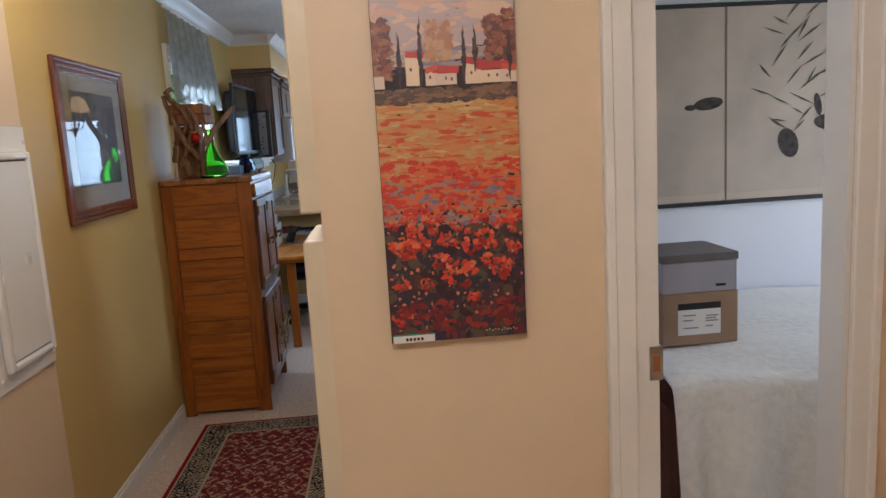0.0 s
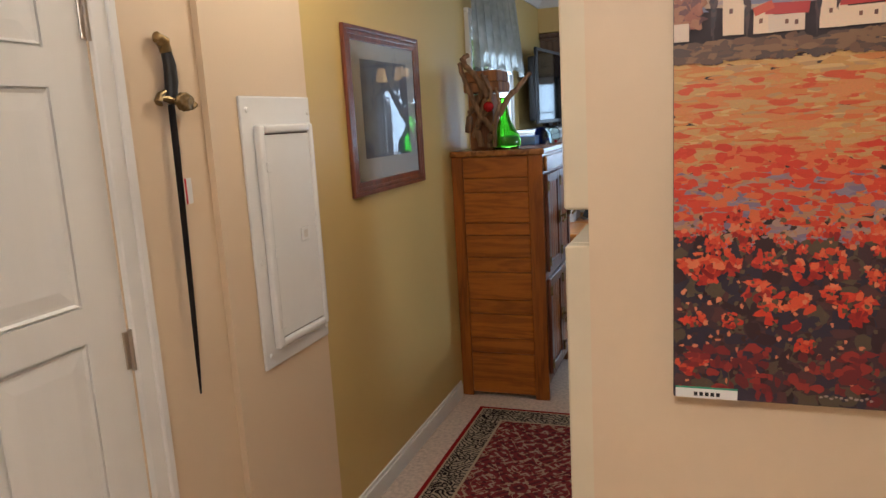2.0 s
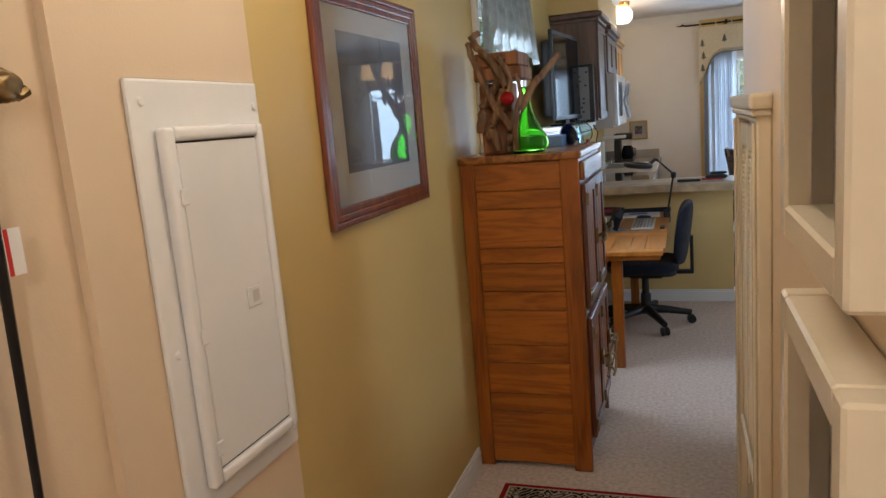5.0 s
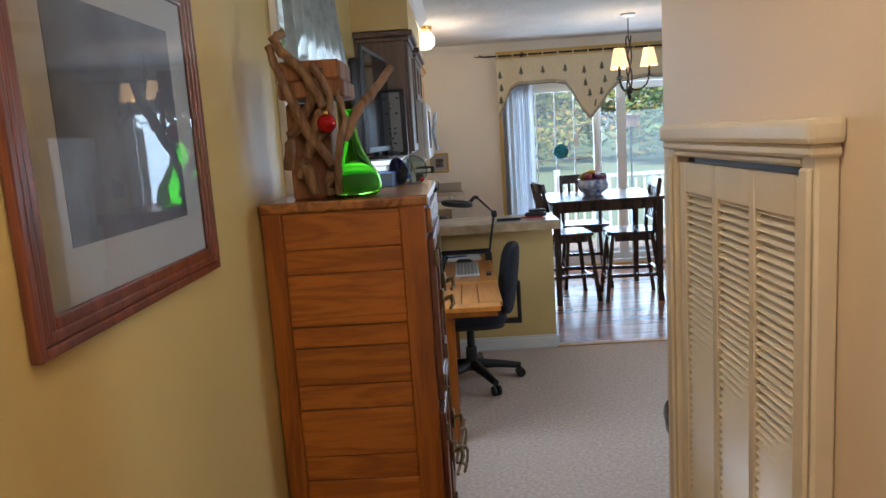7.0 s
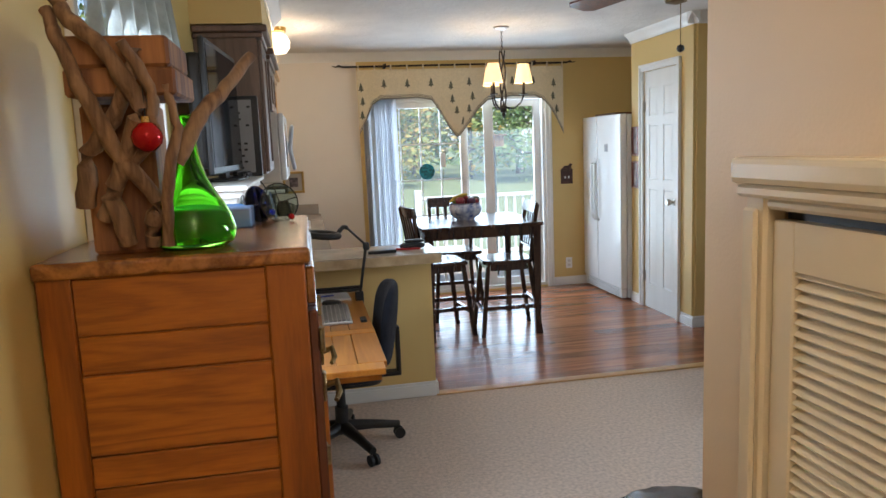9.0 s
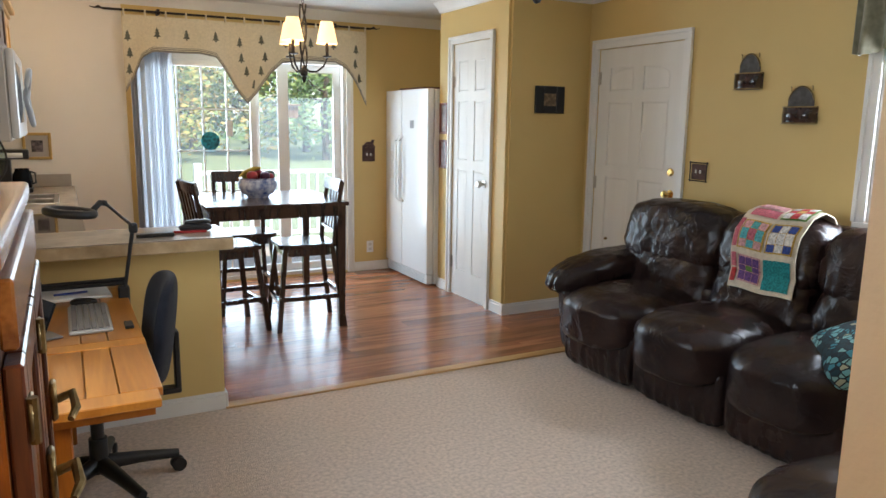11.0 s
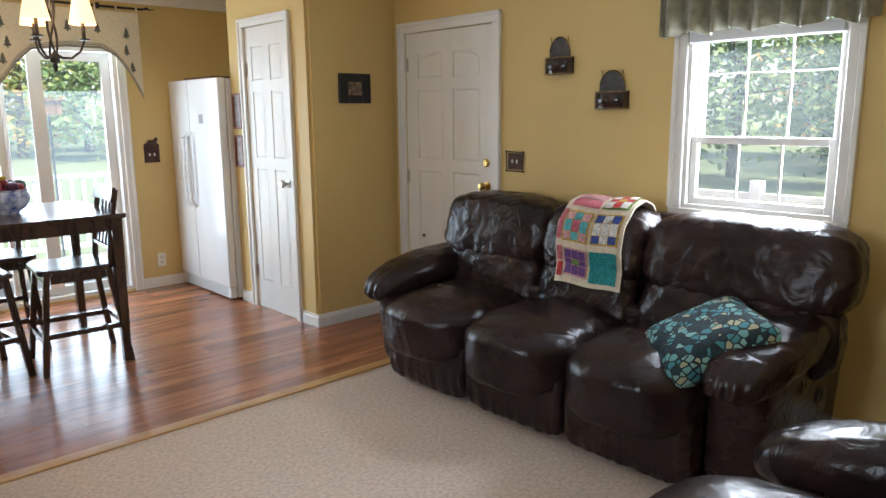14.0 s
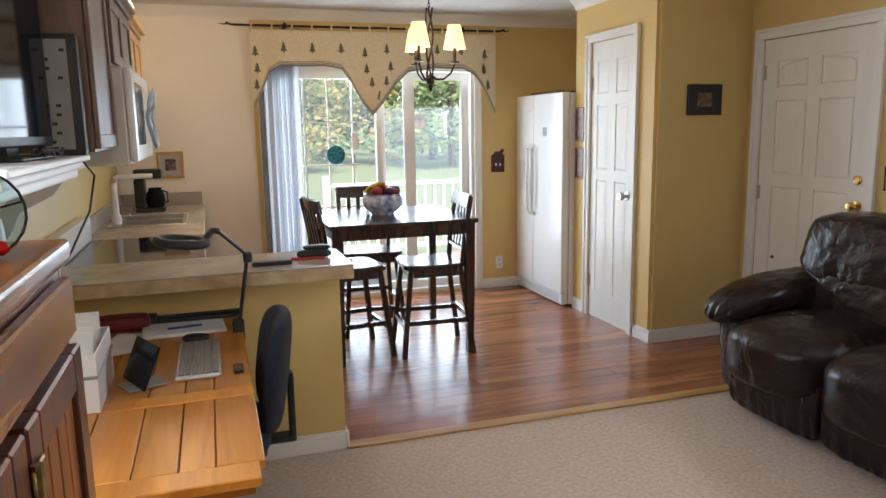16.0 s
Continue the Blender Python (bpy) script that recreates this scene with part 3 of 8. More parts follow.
d = panel_door("closed white six-panel hall door", "door_hall", HDOOR[1] - HDOOR[0], 2.035, 0.035, (-0.989, HDOOR[0], 0), 90)
for z in (0.3, 1.02, 1.77):
    hinge(d, 0.80, z)
knob(d, 0.07, 0.95, NICKEL)
strike = thing("strike_plate", "brass strike plate on the white door jamb", "strike plate", (BDOOR[0] + 0.06, PW + 0.0118, 0.89))
part("plate", cube(-0.018, 0.018, -0.0025, 0, -0.045, 0.045, bevel=0.001), NICKEL, strike)
part("hole", cube(-0.009, 0.009, -0.0032, -0.0026, -0.022, 0.022), mat("bare_wood_hole", (0.35, 0.14, 0.04), 0.8), strike)


def pane_facing(bm, quad, way):
    """A single sheet of glass whose outside looks the way given."""
    f = bm.faces.new([bm.verts.new(p) for p in quad])
    f.normal_update()
    if f.normal.dot(Vector(way)) < 0:
        f.normal_flip()
    return bm


def sash(win, y0, y1, z0, z1, x, nx, nz, w=0.035, material=TRIM, bar=0.014, axis="x", t=0.03, name="sash", face=(-1, 0, 0), pane=None):
    """One sash with its bars and panes; axis: the wall's."""
    def put(bm, a, b, c, d, k0, k1, bevel=0.003):
        box(bm, *((x + k0, x + k1, a, b) if axis == "x" else (a, b, x + k0, x + k1)), c, d, bevel=bevel)
    bm = bmesh.new()
    put(bm, y0, y0 + w, z0, z1, 0, t)
    put(bm, y1 - w, y1, z0, z1, 0, t)
    put(bm, y0 + w, y1 - w, z0, z0 + w, 0.0005, t - 0.0005)
    put(bm, y0 + w, y1 - w, z1 - w, z1, 0.0005, t - 0.0005)
    fr = part(name, bm, material, win, world=True)
    a0, a1, c0, c1 = y0 + w, y1 - w, z0 + w, z1 - w
    for i in range(1, nx):
        a = a0 + (a1 - a0) * i / nx
        bm = bmesh.new()
        put(bm, a - bar / 2, a + bar / 2, c0, c1, t * 0.3, t * 0.7, 0)
        part("muntin", bm, material, fr, world=True)
    for k in range(1, nz):
        c = c0 + (c1 - c0) * k / nz
        bm = bmesh.new()
        put(bm, a0, a1, c - bar / 2, c + bar / 2, t * 0.32, t * 0.68, 0)
        part("muntin", bm, material, fr, world=True)
    bm = bmesh.new()
    x_ = x + t * 0.5
    quad = [(x_, a0, c0), (x_, a1, c0), (x_, a1, c1), (x_, a0, c1)] if axis == "x" else [(a0, x_, c0), (a1, x_, c0), (a1, x_, c1), (a0, x_, c1)]
    pane_facing(bm, quad, face)
    g = part("pane", bm, pane or PANE, fr, world=True)
    g.visible_shadow = False
    return fr


def hung_window(name, label, x, y0, y1, z0, z1, sign):
    w = thing(name, label, "window", (x, (y0 + y1) / 2, z0))
    w["kind"] = "structure"
    bm = bmesh.new()
    lo, hi = sorted((x, x + sign * 0.12))
    for q in ((y0, y0 + 0.02, z0, z1), (y1 - 0.02, y1, z0, z1), (y0 + 0.02, y1 - 0.02, z0, z0 + 0.02), (y0 + 0.02, y1 - 0.02, z1 - 0.02, z1)):
        box(bm, lo, hi, *q)
    part("window_frame", bm, TRIM, w, world=True)
    zm = (z0 + z1) / 2 - 0.17 if z1 - z0 < 1.2 and sign > 0 and z0 > 0.95 else (z0 + z1) / 2
    sash(w, y0 + 0.02, y1 - 0.02, z0 + 0.02, zm + 0.018, x + sign * 0.03 - (0.0 if sign > 0 else 0.03), 3, 1, bar=0.009, face=(-sign, 0, 0), pane=FRONTPANE)
    sash(w, y0 + 0.02, y1 - 0.02, zm - 0.018, z1 - 0.02, x + sign * 0.07 - (0.0 if sign > 0 else 0.03), 3, 2, bar=0.009, face=(-sign, 0, 0), pane=FRONTPANE)
    return w


hung_window("window_front", "white double-hung window above the sofa", FW, *FWIN, 1)
hung_window("window_side", "white double-hung window behind the desk shelf", LW, *LWIN, -1)
# Unseen window, added only as the bedroom's light source.
hung_window("window_bedroom", "unseen white double-hung window added to light the bedroom", FW, *BWIN, 1)
s = thing("door_slider", "white sliding glass patio door with grille bars", "sliding door", ((SLID[0] + SLID[1]) / 2, KW, 0))
s["kind"] = "structure"
bm = bmesh.new()
for q in ((SLID[0], SLID[0] + 0.03, SLID[2], SLID[3]), (SLID[1] - 0.03, SLID[1], SLID[2], SLID[3]), (SLID[0] + 0.03, SLID[1] - 0.03, SLID[3] - 0.04, SLID[3]),
          (SLID[0] + 0.03, SLID[1] - 0.03, SLID[2] - 0.02, SLID[2] + 0.03)):
    box(bm, q[0], q[1], KW + 0.005, KW + 0.13, q[2], q[3])
part("door_frame", bm, TRIM, s, world=True)
sash(s, SLID[0] + 0.03, 1.16, 0.05, 1.96, KW + 0.03, 4, 5, w=0.06, axis="y", t=0.035, name="sliding_panel", face=(0, -1, 0))
sash(s, 1.12, SLID[1] - 0.03, 0.05, 1.96, KW + 0.075, 1, 1, w=0.07, axis="y", t=0.035, name="fixed_panel", face=(0, -1, 0), pane=SCREENPANE)
bm = cube(1.355, 1.455, KW + 0.06, KW + 0.07, 0.06, 1.95)
part("screen_stile", bm, TRIM, s, world=True)
bm = lathe(bmesh.new(), [(0.0, 0), (0.075, 0.0), (0.08, 0.003), (0.0, 0.005)], seg=12)
bm.transform(pose(0.745, KW + 0.022, 1.27, 90, 0, 0))
decal = solid("glass_decal", bm, mat("teal_glass_decal", (0.03, 0.32, 0.42), 0.3, vary=0.4, scale=40), "round teal decal stuck on the sliding glass", "decal")
solid("window_sticker", cube(0.885, 0.94, KW + 0.016, KW + 0.0165, 1.31, 1.45), PAPER, "small white notice stuck on the sliding glass", "sticker")

# ---- hall: grille, frames, sword, breaker panel ----
g = thing("louvred_grille", "cream-painted louvred furnace closet grille in a moulded frame", "grille", (RW, 3.11, 0.0))
gy0, gy1, gz0, gz1 = 2.914, 3.413, 0.62, 1.428
bm = bmesh.new()
for q in ((gy0 - 0.05, gy0 - 0.012, 0.02, 1.485), (gy1 + 0.012, gy1 + 0.05, 0.02, 1.485), (gy0 - 0.012, gy1 + 0.012, 1.440, 1.453)):
    box(bm, RW - 0.03, RW, *q, bevel=0.004)
box(bm, RW - 0.04, RW, gy0 - 0.056, gy1 + 0.056, 1.453, 1.468, bevel=0.004)
box(bm, RW - 0.045, RW, gy0 - 0.062, gy1 + 0.062, 1.468, 1.50, bevel=0.008, seg=2)
box(bm, RW - 0.038, RW - 0.03, gy0 - 0.045, gy0 - 0.02, 0.02, 1.44, bevel=0.003)
box(bm, RW - 0.038, RW - 0.03, gy1 + 0.02, gy1 + 0.045, 0.02, 1.44, bevel=0.003)
part("moulding", bm, TRIM_CREAM, g, world=True)
bm = bmesh.new()
ys = [2.936, 3.063, 3.084, 3.219, 3.241, 3.384]
for a, b in ((gy0 - 0.008, ys[0]), (ys[1], ys[2]), (ys[3], ys[4]), (ys[5], gy1 + 0.008)):
    box(bm, RW - 0.022, RW, a, b, gz0 - 0.04, gz1, bevel=0.002)
for i in (0, 2, 4):
    box(bm, RW - 0.0215, RW, ys[i], ys[i + 1], gz0 - 0.04, gz0 + 0.0)
    box(bm, RW - 0.0215, RW, ys[i], ys[i + 1], gz1 - 0.055, gz1)
part("grille_frame", bm, TRIM_CREAM, g, world=True)
# Black sheet on the wall stands in for the unlit closet behind the slats.
part("dark_backing", cube(RW - 0.003, RW - 0.001, gy0 - 0.008, gy1 + 0.008, gz0 - 0.03, gz1 + 0.012), BLACKP, g, world=True)
part("lower_panel", cube(RW - 0.012, RW, gy0 - 0.011, gy1 + 0.011, 0.02, gz0 - 0.06, bevel=0.003), TRIM_CREAM, g, world=True)
part("lower_rail", cube(RW - 0.028, RW, gy0 - 0.011, gy1 + 0.011, gz0 - 0.058, gz0 - 0.042, bevel=0.003), TRIM, g, world=True)
part("switch", cube(RW - 0.018, RW - 0.0125, 3.30, 3.335, 0.42, 0.50, bevel=0.002), TRIM_CREAM, g)
g.children[-1].data.transform(WORLD[g].inverted())
nsl = 56
for i in (0, 2, 4):
    L = ys[i + 1] - ys[i]
    bm = cube(-0.0078, 0.0078, 0.0, L, -0.0012, 0.0012)
    me = finish(bm, "slat", TRIM_CREAM, 0)
    for k in range(nsl):
        o = new("slat", me)
        o.parent = g
        z = gz0 + 0.012 + (gz1 - 0.068 - gz0) * k / (nsl - 1)
        o.matrix_basis = WORLD[g].inverted() @ pose(RW - 0.013, ys[i], z, 0, -42, 0)

for nm, z0, z1 in (("shadow_box_frame", 1.325, 1.98), ("shadow_box_frame", 0.45, 1.255)):
    fr = thing(nm, "deep cream wooden frame with glass hung on the hall wall", "picture frame", (RW, 2.03, z0), group="cream hall frames")
    bm = bmesh.new()
    y0, y1 = 1.86, 2.235
    for q in ((y0, y0 + 0.04, z0, z1), (y1 - 0.04, y1, z0, z1), (y0 + 0.04, y1 - 0.04, z0, z0 + 0.04), (y0 + 0.04, y1 - 0.04, z1 - 0.04, z1)):
        box(bm, RW - 0.058, RW, *q, bevel=0.004)
    part("frame", bm, TRIM_CREAM, fr, world=True)
    part("picture", cube(RW - 0.008, RW - 0.002, y0 + 0.04, y1 - 0.04, z0 + 0.04, z1 - 0.04), mat("dim_brown_print", (0.10, 0.08, 0.06), 0.6, vary=0.4, scale=7), fr, world=True)
    part("pane", pane_facing(bmesh.new(), [(RW - 0.03, y0 + 0.04, z0 + 0.04), (RW - 0.03, y1 - 0.04, z0 + 0.04), (RW - 0.03, y1 - 0.04, z1 - 0.04), (RW - 0.03, y0 + 0.04, z1 - 0.04)], (-1, 0, 0)), PICGLASS, fr, world=True)

sw = thing("sword", "antique officer's sword with black grip and brass hilt", "sword", (-0.966, 1.985, 1.25))
X = -0.965
bm = bmesh.new()
pts = [(X, 1.988 - 0.02 * u ** 1.5, 1.585 - 0.75 * u) for u in (i / 8 for i in range(9))]
tube(bm, pts, [0.0105, 0.0105, 0.010, 0.0095, 0.009, 0.0085, 0.008, 0.0065, 0.003], 8, squash=0.6)
part("scabbard", bm, mat("dark_steel_scabbard", (0.03, 0.03, 0.034), 0.35, metal=0.8, vary=0.2), sw, smooth=40, world=True)
bm = tube(bmesh.new(), [(X, 1.992, 1.60), (X, 1.999, 1.64), (X, 2.0, 1.68), (X, 1.992, 1.715)], [0.015, 0.017, 0.016, 0.013], 10)
part("grip", bm, BLACKP, sw, smooth=40, world=True)
bm = tube(bmesh.new(), [(X, 1.992, 1.712), (X, 1.985, 1.735), (X, 1.965, 1.745), (X + 0.003, 1.955, 1.735)], [0.016, 0.018, 0.013, 0.006], 10)
part("pommel", bm, OLDBRASS, sw, smooth=40, world=True)
bm = tube(bmesh.new(), [(X, 1.945, 1.585), (X, 1.955, 1.60), (X, 1.985, 1.597), (X + 0.01, 2.02, 1.588), (X + 0.012, 2.05, 1.577), (X + 0.012, 2.062, 1.585)], [0.010, 0.007, 0.011, 0.011, 0.008, 0.010], 8)
puff(bm, (X + 0.014, 2.022, 1.590), (0.009, 0.036, 0.024), 2.0, 10, 0.006, 60, 2)
tube(bm, [(X + 0.006, 1.965, 1.615), (X + 0.006, 1.945, 1.607), (X + 0.006, 1.936, 1.59)], [0.006, 0.008, 0.010], 8)
part("guard", bm, OLDBRASS, sw, smooth=40, world=True)
bm = cube(X + 0.012, X + 0.0135, 1.985, 2.012, 1.335, 1.40)
part("tag", bm, PAPER, sw, "white paper tag with a red edge", world=True)
part("tag_stripe", cube(X + 0.0136, X + 0.014, 1.985, 1.992, 1.335, 1.40), mat("red_ink", (0.6, 0.03, 0.03), 0.7), sw, world=True)
nail = solid("wall_hook", rod((-0.985, 1.99, 1.60), (-0.968, 1.99, 1.60), 0.004, 6), STEEL, "small steel nail in the hall wall", "hook")

PANELW = mat("glossy_white_panel_paint", (0.82, 0.82, 0.81), 0.16, vary=0.03, scale=4, bump=0.10, bump_scale=14)
bp = thing("breaker_panel", "painted-over white electrical breaker panel set in the wall", "breaker panel", (LW, 2.43, 0.79))
py0, py1, pz0, pz1 = 2.258, 2.648, 0.79, 1.61
part("cover", cube(LW, LW + 0.010, py0, py1, pz0, pz1, bevel=0.006, seg=2), PANELW, bp, world=True)
bm = bmesh.new()
ra, rb_, rc, rd = py0 + 0.05, py1 - 0.028, pz0 + 0.055, pz1 - 0.085
for q in ((ra, ra + 0.03, rc, rd), (rb_ - 0.022, rb_, rc, rd), (ra + 0.03, rb_ - 0.022, rc, rc + 0.026), (ra + 0.03, rb_ - 0.022, rd - 0.026, rd)):
    box(bm, LW + 0.0101, LW + 0.034, *q, bevel=0.009, seg=3)
part("rim", bm, PANELW, bp, smooth=50, world=True)
part("recess", cube(LW + 0.0101, LW + 0.022, ra + 0.0301, rb_ - 0.0221, rc + 0.0261, rd - 0.0261), PANELW, bp, world=True)
bm = cube(LW + 0.0221, LW + 0.027, py0 + 0.084, py1 - 0.053, pz0 + 0.085, pz1 - 0.115, bevel=0.002)
dr = part("panel_door", bm, PANELW, bp, world=True)
part("gap", cube(LW + 0.0222, LW + 0.0228, py0 + 0.0805, py1 - 0.0505, pz0 + 0.0815, pz1 - 0.1115), GAP, bp, world=True)
bm = cube(LW + 0.0271, LW + 0.031, py1 - 0.155, py1 - 0.105, 1.15, 1.195, bevel=0.003)
part("latch", bm, PANELW, dr, world=True)
part("latch_slot", cube(LW + 0.0311, LW + 0.0318, py1 - 0.14, py1 - 0.118, 1.16, 1.185), APPLG, dr, world=True)
for y, z in ((py0 + 0.03, pz1 - 0.04), (py1 - 0.02, pz1 - 0.05), (py0 + 0.03, 1.12), (py1 - 0.015, 1.12), (py0 + 0.03, pz0 + 0.04), (py1 - 0.015, pz0 + 0.04)):
    bm = lathe(bmesh.new(), [(0.0, 0), (0.009, 0), (0.007, 0.004), (0, 0.005)], seg=10)
    bm.transform(pose(LW + 0.010, y, z, 0, 90, 0))
    part("screw", bm, PANELW, bp, smooth=40, world=True)
for z in (0.92, 1.14, 1.40):
    part("hinge", cube(LW + 0.0342, LW + 0.039, py0 + 0.066, py0 + 0.086, z - 0.015, z + 0.015, bevel=0.002), PANELW, bp, world=True)

# framed print on the hall wall
fp = thing("framed_print", "large framed print behind glass in a ridged mahogany frame", "framed picture", (LW, 3.29, 1.24))
y0, y1, z0, z1 = 2.925, 3.67, 1.236, 1.88
fw = 0.055
bm = bmesh.new()
for k, (dx, a) in enumerate(((0.0185, 0.0), (0.0165, 0.018), (0.0145, 0.034))):
    b0, w = a, 0.0175 if k < 2 else 0.021
    for q in ((y0 + a, y0 + a + w, z0 + a, z1 - a), (y1 - a - w, y1 - a, z0 + a, z1 - a), (y0 + a + w, y1 - a - w, z0 + a, z0 + a + w), (y0 + a + w, y1 - a - w, z1 - a - w, z1 - a)):
        box(bm, LW + 0.002, LW + dx, *q, bevel=0.004, seg=2)
part("frame", bm, MAHOG, fp, world=True)
part("mat_board", cube(LW + 0.004, LW + 0.006, y0 + fw, y1 - fw, z0 + fw, z1 - fw), mat("ivory_mat_board", (0.80, 0.77, 0.71), 0.8, vary=0.03), fp, world=True)
# Print colour made paler and bluer to mimic the room reflected in its glass.
part("print", cube(LW + 0.0062, LW + 0.007, y0 + 0.14, y1 - 0.14, z0 + 0.14, z1 - 0.12),
     mat("reflection_paled_print", (0.36, 0.38, 0.42), 0.6, vary=0.4, scale=5, color2=(0.18, 0.17, 0.18)), fp, world=True)
part("pane", pane_facing(bmesh.new(), [(LW + 0.011, y0 + fw, z0 + fw), (LW + 0.011, y1 - fw, z0 + fw), (LW + 0.011, y1 - fw, z1 - fw), (LW + 0.011, y0 + fw, z1 - fw)], (1, 0, 0)), PICGLASS, fp, world=True)

# ---- old oak ice box ----
ix0, ix1, iy0, iy1, it = LW + 0.005, -0.475, 4.085, 4.78, 1.345
ib = thing("oak_icebox", "antique golden oak icebox cabinet with panelled sides and brass latches", "cabinet", ((ix0 + ix1) / 2, (iy0 + iy1) / 2, 0))
bm = cube(ix0 + 0.02, ix1 - 0.02, iy0 + 0.014, iy1 - 0.01, 0.09, it - 0.035)
part("carcass", bm, OAKV, ib, world=True)
for y, ym in ((iy0, 1), (iy1 - 0.02, 0)):
    part("corner_post", cube(ix0, ix0 + 0.06, y, y + 0.02, 0.0, it - 0.03, bevel=0.003), OAKV, ib, world=True)
    part("corner_post", cube(ix1 - 0.075, ix1, y, y + 0.02, 0.0, it - 0.03, bevel=0.003), OAKV, ib, world=True)
zs = [0.02, 0.25, 0.335, 0.47, 0.55, 0.70, 0.78, 0.90, 0.965, 1.125, 1.20, it - 0.032]
proud = [0.006, 0.003, 0.008, 0.003, 0.008, 0.003, 0.008, 0.009, 0.009, 0.003, 0.006]
for k, (a, b) in enumerate(zip(zs, zs[1:])):
    bm = cube(ix0 + 0.0605, ix1 - 0.0755, iy0 + 0.012 - proud[k], iy0 + 0.02, a + 0.0015, b - 0.0015, bevel=0.0025)
    part("side_board", bm, OAK, ib, world=True)
bm = cube(ix0 - 0.003, ix1 + 0.012, iy0 - 0.01, iy1 + 0.012, it - 0.032, it, bevel=0.009, seg=3)
part("top", bm, OAKY, ib, "worn and polished oak top", world=True)
part("front_frame", cube(ix1 - 0.019, ix1 - 0.001, iy0 + 0.021, iy1 - 0.021, 0.09, it - 0.033), DARKOAK, ib, world=True)


def ice_door(z0, z1, y0, y1, latch):
    bm = bmesh.new()
    s = 0.05
    for q in ((y0, y0 + s, z0, z1), (y1 - s, y1, z0, z1), (y0 + s, y1 - s, z0, z0 + s), (y0 + s, y1 - s, z1 - s, z1)):
        box(bm, ix1, ix1 + 0.019, *q, bevel=0.003)
    dr = part("door", bm, DARKOAK, ib, world=True)
    n = max(2, round((y1 - y0 - 2 * s) / 0.055))
    for i in range(n):
        a, b = (y0 + s + (y1 - y0 - 2 * s) * (i + k) / n for k in (0, 1))
        part("beaded_board", cube(ix1 + 0.001, ix1 + 0.012, a + 0.002, b - 0.002, z0 + s + 0.001, z1 - s - 0.001, bevel=0.003), OAKV, dr, world=True)
    for z in (z0 + 0.06, z1 - 0.06):
        bm = cube(ix1 + 0.0192, ix1 + 0.024, y0 - 0.012, y0 + 0.035, z - 0.02, z + 0.02, bevel=0.002)
        tube(bm, [(ix1 + 0.024, y0 - 0.003, z - 0.025), (ix1 + 0.024, y0 - 0.003, z + 0.025)], 0.006, 8)
        part("hinge", bm, OLDBRASS, dr, smooth=40, world=True)
    zl = (z0 + z1) / 2
    bm = cube(ix1 + 0.0192, ix1 + 0.03, y1 - 0.05, y1 - 0.01, zl - 0.035, zl + 0.035, bevel=0.004)
    tube(bm, [(ix1 + 0.03, y1 - 0.03, zl), (ix1 + 0.055, y1 - 0.035, zl + 0.01), (ix1 + 0.06, y1 - 0.06, zl - 0.01), (ix1 + 0.05, y1 - 0.085, zl - 0.02)], [0.008, 0.009, 0.008, 0.006], 8)
    part("latch", bm, OLDBRASS, dr, smooth=40, world=True)
    return dr


ym = iy0 + 0.36
ice_door(0.70, 1.21, iy0 + 0.035, ym - 0.004, True)
ice_door(0.14, 0.66, iy0 + 0.035, ym - 0.004, True)
ice_door(0.70, 1.21, ym + 0.004, iy1 - 0.035, True)
ice_door(0.14, 0.66, ym + 0.004, iy1 - 0.035, True)
part("drip_drawer", cube(ix1, ix1 + 0.017, iy0 + 0.035, iy1 - 0.035, 1.225, 1.30, bevel=0.003), OAKY, ib, world=True)
cords = bmesh.new()
for k in range(3):
    ph = k * 2.1
    pts = [(ix1 + 0.055 + 0.02 * math.sin(u * 5 + ph), ym + 0.01 + 0.035 * math.sin(u * 3.4 + ph), 0.46 - 0.16 * u + 0.03 * math.sin(u * 6 + ph)) for u in (i / 10 for i in range(11))]
    tube(cords, pts, 0.006, 6)
part("hanging_cord", cords, mat("tan_cord", (0.36, 0.27, 0.17), 0.9), ib, "loop of tan cord hung from the latch", smooth=60, world=True)


# ---- living room: leather seats ----
def leather_part(name, parent, c, s, n=4.0, cuts=14, crease=0.012, freq=7.0, seed=0.0, shape=None):
    return part(name, puff(bmesh.new(), c, s, n, cuts, crease, freq, seed, shape), LEATHER, parent, smooth=80)


